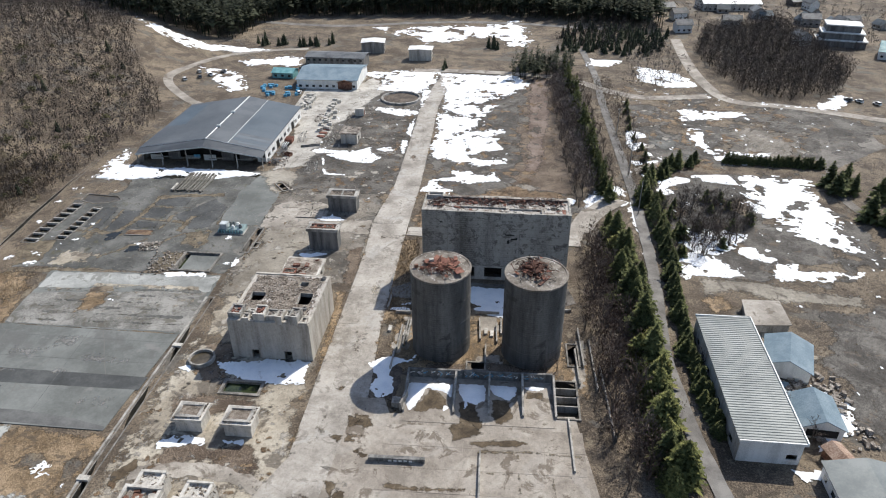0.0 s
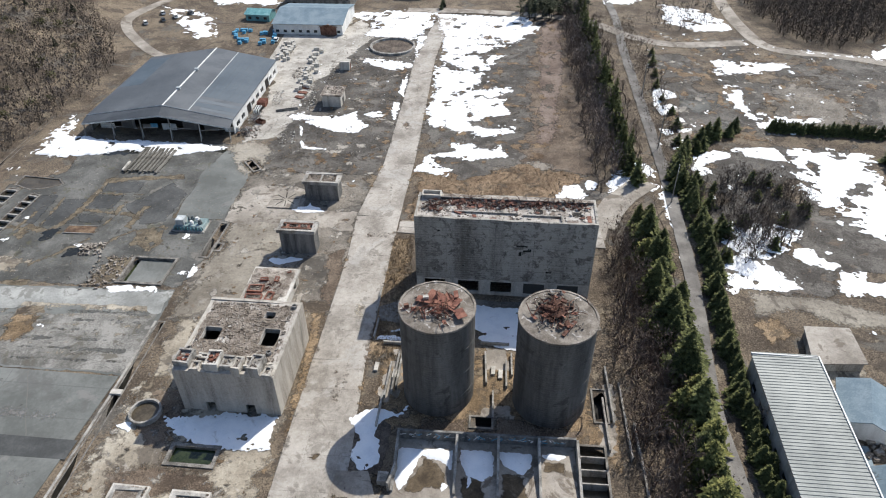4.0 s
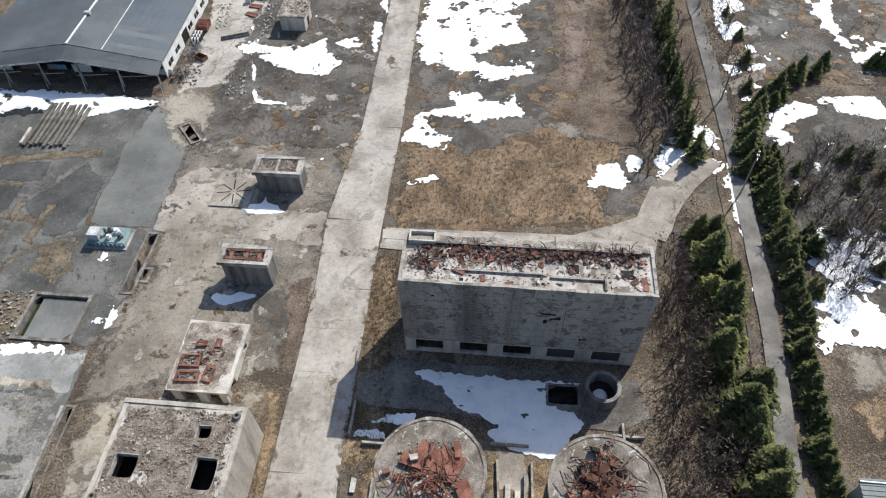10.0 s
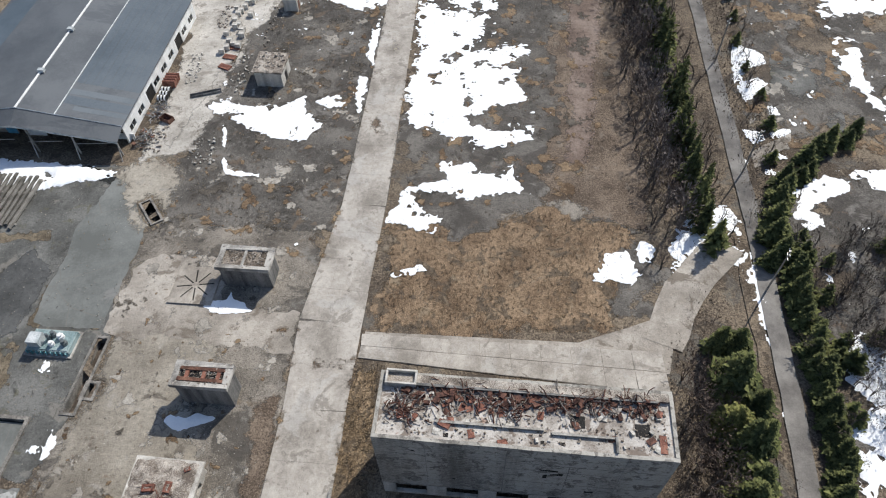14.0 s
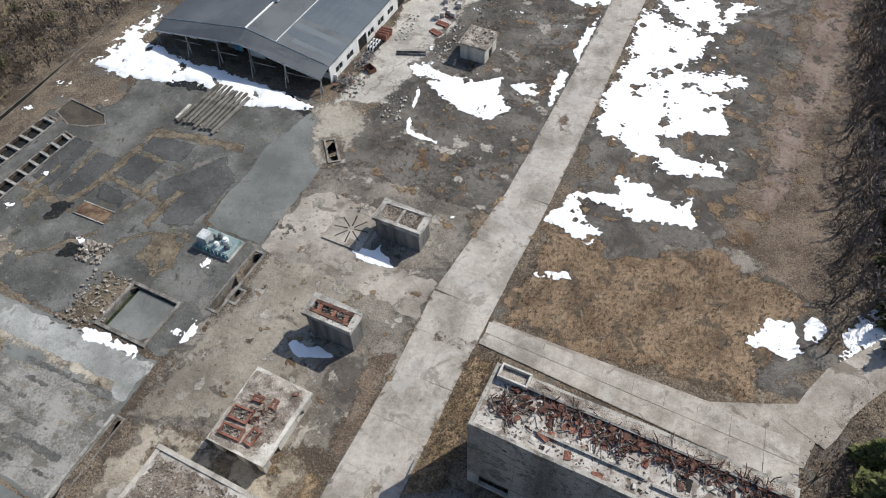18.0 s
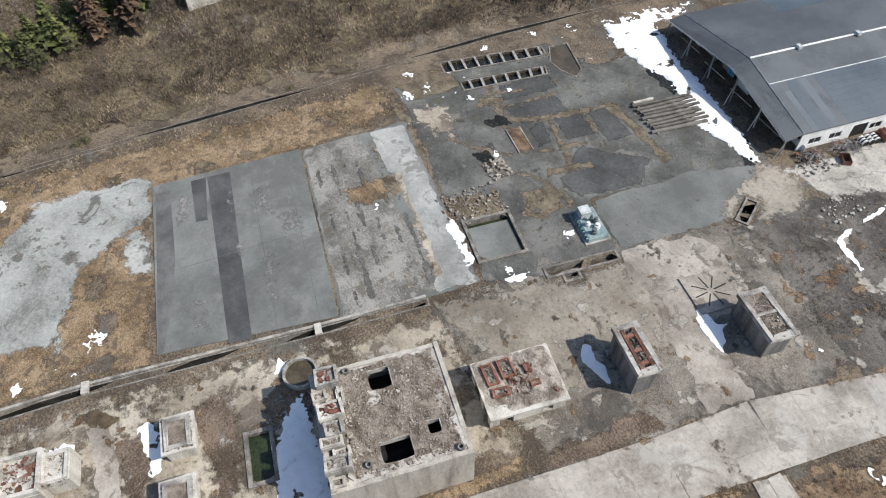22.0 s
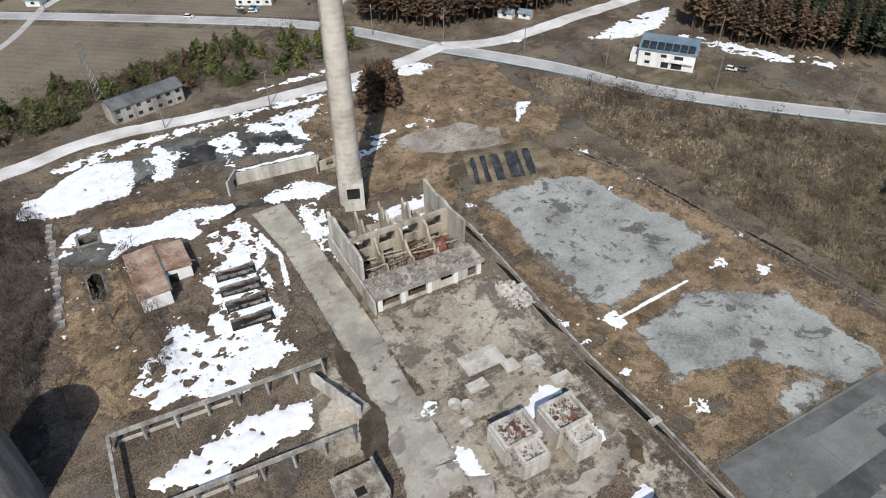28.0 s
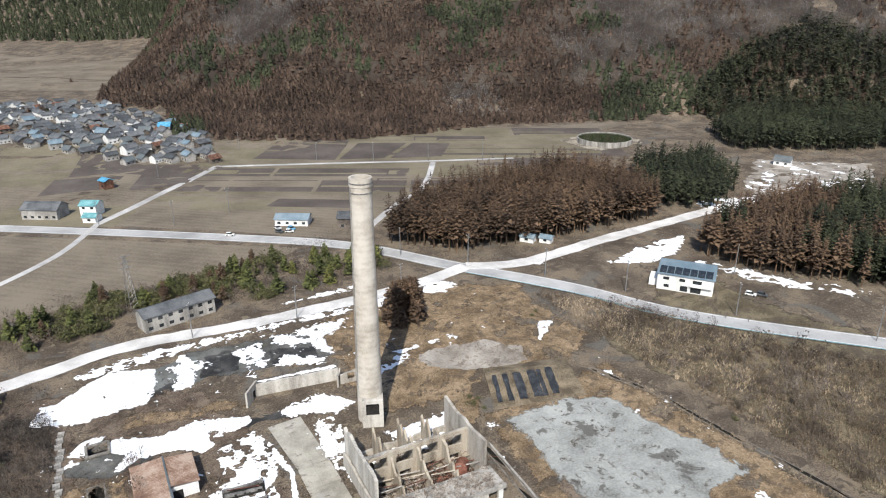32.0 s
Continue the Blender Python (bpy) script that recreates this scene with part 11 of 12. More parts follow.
def scatter(name, points, protos, material, label, category="woods", lo=0.75, hi=1.25, seed=0, sink=0.3, z=None):
    """One joined mesh of many small plants, each turned and scaled."""
    rs = np.random.RandomState(seed)
    out = []
    P = np.asarray(points, float)
    if not len(P):
        return None
    Z = height(P[:, 0], P[:, 1]) if z is None else np.full(len(P), z)
    pick = rs.randint(0, len(protos), len(P))
    for k, pr in enumerate(protos):
        m = pick == k
        c = m.sum()
        if not c:
            continue
        a, s = rs.uniform(0, 6.283, c), rs.uniform(lo, hi, c)
        ca, sa = (np.cos(a) * s)[:, None, None], (np.sin(a) * s)[:, None, None]
        x, y, zz = pr[None, :, :, 0], pr[None, :, :, 1], pr[None, :, :, 2]
        X = x * ca - y * sa + P[m, 0][:, None, None]
        Y = x * sa + y * ca + P[m, 1][:, None, None]
        W = zz * s[:, None, None] + Z[m][:, None, None] - sink
        out.append(np.stack([X, Y, W], -1).reshape(-1, 3))
    V = np.concatenate(out)
    me = bpy.data.meshes.new(name)
    n = len(V) // 3
    me.vertices.add(len(V))
    me.vertices.foreach_set("co", V.ravel())
    me.loops.add(len(V))
    me.loops.foreach_set("vertex_index", np.arange(len(V)))
    me.polygons.add(n)
    me.polygons.foreach_set("loop_start", np.arange(n) * 3)
    me.update(calc_edges=True)
    me.materials.append(material)
    return tagged(new(name, me), label, category, "", "stuff")


def fill(poly, gap, seed, jit=0.45, keep=None):
    """Points on a shaken grid inside a polygon."""
    p = np.array(poly, float)
    xs, ys = np.arange(p[:, 0].min(), p[:, 0].max(), gap), np.arange(p[:, 1].min(), p[:, 1].max(), gap)
    rs = np.random.RandomState(seed)
    X, Y = np.meshgrid(xs, ys)
    X, Y = X + rs.uniform(-jit, jit, X.shape) * gap, Y + rs.uniform(-jit, jit, Y.shape) * gap
    m = inside_by(X, Y, poly) > 0
    if keep is not None:
        m &= keep(X, Y)
    return np.stack([X[m], Y[m]], -1)


CONES = [np.concatenate([cone_tree(6.6 + 0.4 * k, 2.5, k, 5, 2), fir_tris(7.8 + 0.4 * k, 2.8, 14, 1, 70 + k, 0.2, 0.3, 1.4)]) for k in range(6)]
STEM = np.array([((-0.25, 0, 0), (0.25, 0, 0), (0, 0.1, 12)), ((0, -0.25, 0), (0, 0.25, 0), (0.1, 0, 12))])
TALLC = [np.concatenate([fir_tris(15, 2.7, 38, 2, 10 + k, 0.12, 0.3, 1.3) * np.array([1, 1, 0.82]) + np.array([0, 0, 4.2]), STEM]) for k in range(5)]
FUZZ = [fuzz_tree(9, 3.8, k, 36, 1.1) for k in range(5)]
NEARF = [fuzz_tree(8, 3.4, 20 + k, 150, 0.4) for k in range(4)]
FUZZM = [fuzz_tree(9, 4.0, 10 + k, 18, 1.1) for k in range(5)]

GROVEC = [np.concatenate([fir_tris(15.5, 2.6, 58, 3, 110 + k, 0.1, 0.25, 1.0) * np.array([1, 1, 0.85]) + np.array([0, 0, 4.0]), STEM]) for k in range(5)]
# mountain woods
MOUNT = far_quad(-420, 620, 548, 1100)


def on_slope(x, y):
    return height(x, y) > 2.5


single("forest_floor", blob(far_quad(-300, 600, 600, 1090), step=10.0, amp=0.0, z=1.0, drape=True), FOREST_FLOOR, "leaf-strewn mountain forest floor darkened for shade under the trees", "ground", "structure", smooth=True)
pts = fill(MOUNT, 4.8, 3, 0.9, keep=on_slope)
FOOT = [(-118, -521), (-103, -453), (-91, -385), (-128, -340), (-183, -313), (-249, -302), (-319, -300), (-434, -250), (-475, -283), (-380, -350), (-296, -397), (-200, -480)]
pts = np.concatenate([pts, fill(FOOT, 4.8, 303)])
CONEM = [c * np.array([1.55, 1.55, 1.0]) for c in CONES]
kind = vnoise(pts[:, 0] / 110, pts[:, 1] / 110, 6, 4) + 0.09 * np.random.RandomState(7).randn(len(pts)) + 0.0042 * (height(pts[:, 0], pts[:, 1]) - 60)
green = vnoise(pts[:, 0] / 60, pts[:, 1] / 60, 5, 8) + 0.1 * np.random.RandomState(8).randn(len(pts)) - 0.12
scatter("cedar_woods", pts[(kind < 0.1) & (green < 0.14)], CONEM, CEDARM, "rusty brown winter cedar forest on the mountain", lo=0.6, hi=1.1, seed=1)
scatter("evergreen_woods", pts[(kind < 0.1) & (green >= 0.14)], CONEM, WOODG, "dark green evergreen forest on the mountain", lo=0.6, hi=1.1, seed=2)
# bare-wood grey, paler and cooler than WOODB to paint in distance haze
GREYHAZEW = mat("hazy_grey_bare_wood", ((0.085, 0.08, 0.078), (0.135, 0.127, 0.123), (0.2, 0.19, 0.184)), 0.03, 0.5, bump=0.0, island=0.3)
scatter("bare_woods", pts[kind >= 0.1], FUZZM, GREYHAZEW, "grey leafless forest on the mountain", lo=0.6, hi=1.2, seed=3)
pts = fill(far_quad(-900, -250, 1180, 1520), 11, 4)
scatter("far_woods", pts, CONES, WOODG, "distant dark wooded spur", lo=1.3, hi=2.0, seed=40)
# groves beyond the crossroads
GROVE = [(-118, -112), (-140, -86), (-196, -76), (-246, -74), (-262, -110), (-250, -150), (-190, -145), (-150, -136)]
pts = fill(GROVE, 3.7, 5)
scatter("cedar_grove", pts, GROVEC, CEDAR, "dense rust-brown cedar grove with bare lower trunks", lo=0.85, hi=1.3, seed=4)
GROVE2 = [(-222, -34), (-224, -8), (-248, 26), (-300, 70), (-345, 30), (-345, -30), (-310, -46), (-250, -44)]
pts = fill(GROVE2, 3.7, 6)
g = vnoise(pts[:, 0] / 30, pts[:, 1] / 30, 2, 4)
scatter("cedar_grove", pts[g < -0.05], GROVEC, WOODG, "dense dark green cedar grove", lo=0.85, hi=1.25, seed=5)
scatter("cedar_grove", pts[g >= -0.05], GROVEC, CEDAR, "dense rust-brown cedar grove", lo=0.85, hi=1.25, seed=6)
for poly, sd in (([(-268, -112), (-256, -80), (-276, -66), (-318, -84), (-350, -128), (-300, -140)], 7), ([(-392, -140), (-436, -106), (-500, -86), (-580, -120), (-520, -200), (-430, -190)], 107)):
    pts = fill(poly, 4.4, sd)
    scatter("evergreen_woods", pts, TALLC, WOODG, "dark green evergreen wood behind the crossroads", lo=0.7, hi=1.15, seed=sd)
pts = fill([(-470, -240), (-540, -262), (-650, -250), (-680, -150), (-590, -128), (-500, -140)], 6, 117)
scatter("evergreen_woods", pts, TALLC, WOODG, "dark evergreen wood at the foot of the mountain", lo=0.8, hi=1.3, seed=117)
pts = fill([(-450, -66), (-500, -80), (-520, -40), (-450, -20)], 6, 7)
scatter("evergreen_woods", pts, CONES, WOODG, "dark green evergreen wood behind the crossroads", seed=8)
# hill west of the warehouse and woods to the north
HILL = [(-136, 205), (-129, 250), (-125, 276), (-127, 292), (-140, 322), (-162, 356), (-176, 396), (-208, 430), (-260, 450), (-330, 460), (-420, 400), (-330, 230), (-230, 150)]
pts = fill(HILL, 3.4, 9)
mix = vnoise(pts[:, 0] / 14, pts[:, 1] / 14, 3, 90)
scatter("bare_woods", pts[mix > 0.42], FUZZ, WOODB, "grey leafless wood on the hill", lo=0.45, hi=0.95, seed=9)
DARKW = mat("dark_bare_wood", ((0.045, 0.037, 0.031), (0.082, 0.068, 0.058), (0.13, 0.11, 0.095)), 0.1, 0.8, bump=0.0, island=0.35)
scatter("bare_woods", pts[mix <= 0.42], FUZZ, DARKW, "dark leafless wood on the hill", lo=0.4, hi=0.85, seed=109)
pts = fill(HILL, 34, 10)
scatter("evergreen_woods", pts, CONES, WOODG, "scattered dark evergreens on the hill", lo=0.5, hi=0.85, seed=10)
NORTH = [(-222, 436), (-186, 422), (-130, 421), (-120, 470), (-100, 490), (30, 492), (80, 470), (140, 440), (160, 560), (-260, 600)]
pts = fill(NORTH, 4.8, 11)
scatter("evergreen_woods", pts, TALLC, WOODG, "tall dark evergreen woods along the north", lo=0.9, hi=1.45, seed=11)
for poly, s in (([(-114, 408), (-92, 408), (-92, 418), (-114, 420)], 12), ([(-87, 407), (-73, 407), (-73, 415), (-87, 415)], 13), ([(-72, 410), (-65, 410), (-65, 416), (-72, 416)], 113), ([(38, 352), (66, 350), (70, 366), (40, 368)], 14), ([(-4, 356), (4, 356), (4, 362), (-4, 362)], 15), ([(26, 396), (36, 396), (36, 416), (26, 416)], 16), ([(62, 388), (120, 380), (140, 430), (80, 450)], 17)):
    scatter("evergreen_woods", fill(poly, 5.0, s), CONES, WOODG, "dark evergreens beside the track", lo=0.55, hi=0.9, seed=s)
pts = fill([(162, 430), (223, 460), (212, 348), (186, 310), (156, 300), (140, 314), (140, 380)], 3.8, 18)
scatter("bare_woods", pts, NEARF, DARKW, "dense dark leafless wood beside the road", lo=0.8, hi=1.3, seed=18)
pts = fill([(86, 325), (104, 320), (128, 345), (132, 420), (100, 372)], 5.5, 19)
scatter("bare_woods", pts, FUZZ, WOODB, "leafless wood beside the road", lo=0.5, hi=0.85, seed=19)
pts = fill([(150, 400), (420, 350), (420, 620), (150, 620)], 11, 20)
scatter("bare_woods", pts, FUZZ, WOODB, "scattered leafless trees round the houses", lo=0.5, hi=0.95, seed=20)

# shrubs and tufts
def tuft(h, r, n, seed, lean=0.8):
    g = random.Random(seed)
    tri = []
    for _ in range(n):
        a, b = g.uniform(0, 6.283), g.uniform(0, 6.283)
        x, y = 0.35 * r * math.cos(b), 0.35 * r * math.sin(b)
        l = g.uniform(0.3, 1) * r * lean
        w = 0.06 * h * g.uniform(0.6, 1.4) + 0.02
        tri.append(((x - w * math.sin(a), y + w * math.cos(a), 0), (x + w * math.sin(a), y - w * math.cos(a), 0), (x + l * math.cos(a), y + l * math.sin(a), h * g.uniform(0.55, 1))))
    return np.array(tri)


SHRUB = [fuzz_tree(2.6, 2.0, 60 + k, 33, 1.15) for k in range(5)]
LEAFY = [leafy_tris(3.4, 2.3, 300, 80 + k) for k in range(4)]
BAMBOO = mat("olive_leaves", ((0.04, 0.044, 0.019), (0.083, 0.086, 0.036), (0.145, 0.14, 0.063)), 0.1, 1.0, bump=0.0, island=0.4)
TUFT = [tuft(0.55, 0.64, 8, k) for k in range(4)]
STRAWB = mat("straw_blades", ((0.11, 0.08, 0.053), (0.175, 0.132, 0.088), (0.27, 0.212, 0.142)), 0.1, 1.0, bump=0.0, island=0.4)
DARKT = mat("dark_tussock", ((0.045, 0.036, 0.028), (0.08, 0.065, 0.051), (0.13, 0.107, 0.084)), 0.1, 1.0, bump=0.0, island=0.4)
BROWNB = mat("brown_brush", ((0.06, 0.045, 0.035), (0.108, 0.083, 0.065), (0.175, 0.14, 0.11)), 0.1, 1.0, bump=0.0, island=0.4)
BANK = [(-138, -4), (-136, 60), (-139, 130), (-141, 200), (-137, 236), (-160, 220), (-215, 120), (-205, 70), (-178, 24), (-160, -18), (-140, -40)]
p = fill(BANK, 3.6, 30)
d = vnoise(p[:, 0] / 16, p[:, 1] / 16, 3, 31)
scatter("brushwood", p[d > -0.2], SHRUB, BROWNB, "dense leafless brushwood on the bank", "shrubs", 0.45, 1.1, 31)
p = fill(BANK, 2.6, 131)
scatter("brushwood", p[vnoise(p[:, 0] / 22, p[:, 1] / 22, 3, 36) > 0.12], SHRUB, BROWNB, "thicker dark brushwood on the bank", "shrubs", 0.7, 1.5, 131)
STRAWL = mat("bleached_straw", ((0.2, 0.152, 0.1), (0.33, 0.26, 0.175), (0.46, 0.37, 0.257)), 0.1, 1.0, bump=0.0, island=0.4)
p = fill(BANK, 1.15, 32)
d = 0.6 * vnoise(p[:, 0] / 6, p[:, 1] / 11, 4, 37) + 0.8 * vnoise(p[:, 0] / 18, p[:, 1] / 30, 2, 38)
scatter("straw_grass", p[d <= 0.24], TUFT, STRAWB, "tall brown straw grass on the bank", "grass", 0.9, 2.4, 32, 0.05)
scatter("straw_grass", p[d > 0.24], TUFT, STRAWL, "bleached tall straw grass on the bank", "grass", 1.0, 2.2, 132, 0.05)
scatter("straw_grass", fill([(-128, 20), (-120, 24), (-122, 66), (-116, 68), (-119, 104), (-115, 162), (-128, 160), (-131, 100)], 1.2, 133), TUFT, STRAWL, "bleached straw grass beside the ditch", "grass", 0.6, 1.3, 133, 0.04)
BANK2 = [(-60, -60), (-120, -62), (-140, -50), (-134, -8), (-118, 2), (-92, -4), (-86, -34), (-66, -40)]
scatter("straw_grass", fill(BANK2, 1.3, 33), TUFT, STRAWB, "dry grass on the slope by the chimney", "grass", 0.7, 1.4, 33, 0.05)
p = fill(BANK2, 4.5, 34)
scatter("brushwood", p[vnoise(p[:, 0] / 12, p[:, 1] / 12, 2, 4) > 0.1], SHRUB, BROWNB, "leafless brushwood on the slope", "shrubs", 0.4, 0.8, 34)


def off_roads(x, y):
    return (np.abs(x + 37.5) > 6) | (y > 60)


YARD_W = [(-128, 5), (-78, 8), (-74, 60), (-66, 98), (-108, 102), (-114, 165), (-128, 215), (-130, 100)]
PLOTS = ([(-118.6, 79.7), (-118.0, 102.6), (-106.2, 104.4), (-95, 88), (-78.7, 83.3), (-82.3, 68.9), (-100, 68)], [(-86.0, 15.0), (-105, 14), (-116, 21.6), (-121.4, 60), (-84, 63), (-79.0, 58), (-80.7, 40)], [(-113.6, 104), (-112.2, 162), (-60, 162), (-66, 99.5)], [(-124, 163), (-62, 158.6), (-56, 184), (-66, 228), (-112, 230), (-126, 205)])


def off_plots(x, y):
    return np.all([inside_by(x, y, q) < 0.5 for q in PLOTS], axis=0)


scatter("straw_grass", fill(YARD_W, 1.2, 35, keep=off_plots), TUFT, STRAWB, "dry grass between the plots", "grass", 0.35, 0.8, 35, 0.04)
FIELDG = [(-9, 184.6), (34, 184.6), (40, 208), (22, 212), (6, 206), (-8, 211)]
p = fill(FIELDG, 0.62, 36, 0.9)
v = vnoise(p[:, 0] / 2.5, p[:, 1] / 2.5, 3, 44)
scatter("straw_grass", p[v > -0.1], TUFT, STRAWB, "matted tussocks of dry grass on the field", "grass", 0.35, 0.95, 36, 0.02)
scatter("straw_grass", p[v < -0.2], TUFT, DARKT, "dark dead tussocks between the straw", "grass", 0.35, 0.9, 136, 0.02)
p = fill([(-8, 206), (40, 206), (48, 262), (57, 300), (60, 345), (8, 345), (-5, 260)], 0.95, 236, 0.9)
v = vnoise(p[:, 0] / 5, p[:, 1] / 5, 4, 45)
scatter("straw_grass", p[v > 0.12], TUFT, DARKT, "dark dead weeds over the bare field", "grass", 0.3, 0.8, 236, 0.02)
p = fill([(-58, 206), (-20, 204), (-12, 240), (-6, 300), (-8, 335), (-34, 335), (-46, 290), (-56, 232)], 0.85, 237, 0.9, keep=lambda x, y: np.abs(x - np.interp(y, [187, 215, 250, 296, 331], [-17.4, -13.2, -10.3, -7, -1.5])) > 6)
v = vnoise(p[:, 0] / 4, p[:, 1] / 4, 4, 46)
scatter("straw_grass", p[v > 0.14], TUFT, DARKT, "dark dead weeds on the gritty yard", "grass", 0.25, 0.7, 237, 0.0, 0.06)
scatter("straw_grass", p[v < -0.24], TUFT, STRAWB, "straw tufts on the gritty yard", "grass", 0.25, 0.6, 238, 0.0, 0.06)
scatter("straw_grass", fill([(-15, 134), (-8.6, 134), (-7.4, 178), (-12.6, 178)], 0.5, 37, 0.9), TUFT, STRAWB, "thick matted dry grass beside the way", "grass", 0.5, 1.3, 37, 0.02)
scatter("straw_grass", fill([(14, -38), (-30, -38), (-32, 30), (-26, 36), (12, 36), (34, 20), (34, 90), (14, 62), (-10, 64), (-8, 80), (36, 80), (40, -60), (20, -60)], 1.3, 38), TUFT, STRAWB, "dry grass in the far yard", "grass", 0.35, 0.8, 38, 0.04)
scatter("straw_grass", fill([(30, 84), (48, 84), (52, 120), (58, 175), (50, 195), (38, 172), (33, 130)], 1.0, 39), TUFT, BROWNB, "brown undergrowth beneath the trees", "grass", 0.5, 1.3, 39, 0.04)
p = fill([(30, 84), (48, 84), (52, 120), (58, 175), (50, 195), (38, 172), (33, 130)], 3.2, 40)
scatter("brushwood", p, SHRUB, BROWNB, "leafless undergrowth beside the lane", "shrubs", 0.5, 1.1, 40)
p = fill([(42, 195), (60, 205), (78, 345), (52, 350), (48, 260)], 3.0, 41)
scatter("brushwood", p, SHRUB, BROWNB, "leafless undergrowth along the field", "shrubs", 0.5, 1.1, 41)
p = fill([(62, 150), (98, 185), (100, 210), (72, 214), (66, 200)], 2.8, 42)
scatter("brushwood", p[vnoise(p[:, 0] / 8, p[:, 1] / 8, 2, 9) > -0.1], SHRUB, BROWNB, "leafless brush in the thicket", "shrubs", 0.5, 1.1, 42)
p = fill([(70, 215), (130, 225), (190, 270), (130, 300), (80, 320), (72, 260)], 3.4, 43)
scatter("brushwood", p[vnoise(p[:, 0] / 14, p[:, 1] / 14, 3, 5) > 0.15], SHRUB, BROWNB, "low brush on the wasteland", "shrubs", 0.3, 0.7, 43)
p = fill([(86, 88), (140, 100), (150, 160), (120, 160), (100, 140)], 3.0, 44)
scatter("straw_grass", p, TUFT, STRAWB, "sparse dry grass on the wasteland", "grass", 0.5, 1.2, 44, 0.03)
p = fill([(20, -100), (-20, -116), (-60, -108), (-120, -128), (-116, -140), (-60, -124), (20, -122)], 3.4, 45)
scatter("brushwood", p, SHRUB, BROWNB, "leafless brush in the belt of trees", "shrubs", 0.7, 1.4, 45)
p = fill(HILL, 4.0, 46)
scatter("brushwood", p, SHRUB, DARKW, "leafless undergrowth on the hill", "shrubs", 0.6, 1.3, 46)
p = fill([(18, -66), (38, -66), (38, 25), (20, 25), (16, -30)], 2.6, 47)
scatter("brushwood", p, SHRUB, BROWNB, "dark brush at the yard's edge", "shrubs", 0.6, 1.2, 47)

def tris_of(me):
    co = np.array([v.co[:] for v in me.vertices])
    return np.array([[co[i] for i in (f.vertices[0], f.vertices[1], f.vertices[2])] for f in me.polygons] + [[co[i] for i in (f.vertices[0], f.vertices[2], f.vertices[3])] for f in me.polygons if len(f.vertices) > 3])


BARE3 = [np.concatenate([tris_of(a), tris_of(b)[::3]]) for a, b in BARES[:3]]
scatter("bare_trees", belt_bare, BARE3, TWIG, "leafless trees in the belt beyond the gravel road", "trees", 0.45, 0.75, 70)
scatter("bare_trees", bank_bare, BARE3, TWIG, "leafless shrub-like trees on the straw bank", "trees", 0.3, 0.6, 71)
DARKBR = mat("dark_brush", ((0.04, 0.031, 0.025), (0.072, 0.056, 0.045), (0.12, 0.096, 0.077)), 0.1, 1.0, bump=0.0, island=0.4)
p = fill(BANK, 2.2, 72)
d = vnoise(p[:, 0] / 13, p[:, 1] / 24, 3, 73)
scatter("brushwood", p[d > 0.06], SHRUB, DARKBR, "dark thorny brush in clumps on the bank", "shrubs", 0.5, 1.1, 72)
p = fill([(-162, 20), (-178, 60), (-190, 120), (-176, 190), (-196, 190), (-214, 120), (-200, 70), (-184, 30)], 4.0, 74)
scatter("bare_woods", p[vnoise(p[:, 0] / 20, p[:, 1] / 20, 2, 75) > -0.2], FUZZ, DARKBR, "leafless thicket along the top of the bank", lo=0.35, hi=0.65, seed=74)
p = fill([(10, -64), (44, -70), (46, 14), (24, 14), (12, -24)], 2.4, 76)
scatter("brushwood", p, SHRUB, DARKBR, "dark brush along the yard's edge", "shrubs", 0.6, 1.3, 76)
p = fill([(-142, -30), (-100, -64), (-92, -56), (-118, -28), (-132, -6)], 3.4, 77)
scatter("brushwood", p[vnoise(p[:, 0] / 9, p[:, 1] / 9, 2, 78) > 0.05], SHRUB, DARKBR, "dark brush on the slope by the crossroads", "shrubs", 0.6, 1.3, 77)
p = fill(BELT, 3.0, 48)
c = vnoise(p[:, 0] / 11, p[:, 1] / 11, 3, 12)
scatter("evergreen_thicket", p[c > 0.15], LEAFY, BAMBOO, "olive-green bamboo thicket in the tree belt", "shrubs", 0.8, 1.6, 48)
scatter("brushwood", p[c <= 0.15], SHRUB, DARKBR, "leafless brush in the tree belt", "shrubs", 0.8, 1.5, 49)
p = np.array([(-83, 2), (-85, 4), (-82, 5), (-84, 8), (-128, -26), (-131, -28), (-90, -52), (-84, -50), (-99, -64), (-134, 46), (-134, 90), (-134.5, 92), (-134, 140)], float)
scatter("evergreen_thicket", p, LEAFY, BAMBOO, "small olive-green evergreen bushes", "shrubs", 0.35, 0.7, 50)
# loose chips and clods over the yard
def chip(seed):
    g = random.Random(seed)
    p = [(g.uniform(0.5, 1) * math.cos(2.1 * k), g.uniform(0.5, 1) * math.sin(2.1 * k), 0) for k in range(3)] + [(g.uniform(-0.2, 0.2), g.uniform(-0.2, 0.2), g.uniform(0.4, 0.8))]
    return np.array([(p[0], p[1], p[3]), (p[1], p[2], p[3]), (p[2], p[0], p[3])]) * 0.2


CHIP = [chip(k) for k in range(5)]
YARD = [(-70, 36), (-16, 36), (-16, 70), (-12, 180), (-6, 240), (-8, 300), (-50, 300), (-66, 226), (-56, 184), (-62, 150), (-68, 60)]


def bare_yard(x, y):
    return np.all([inside_by(x, y, q) < 0.4 for q in PITS if abs(q[0][0] + 60) < 60], axis=0)


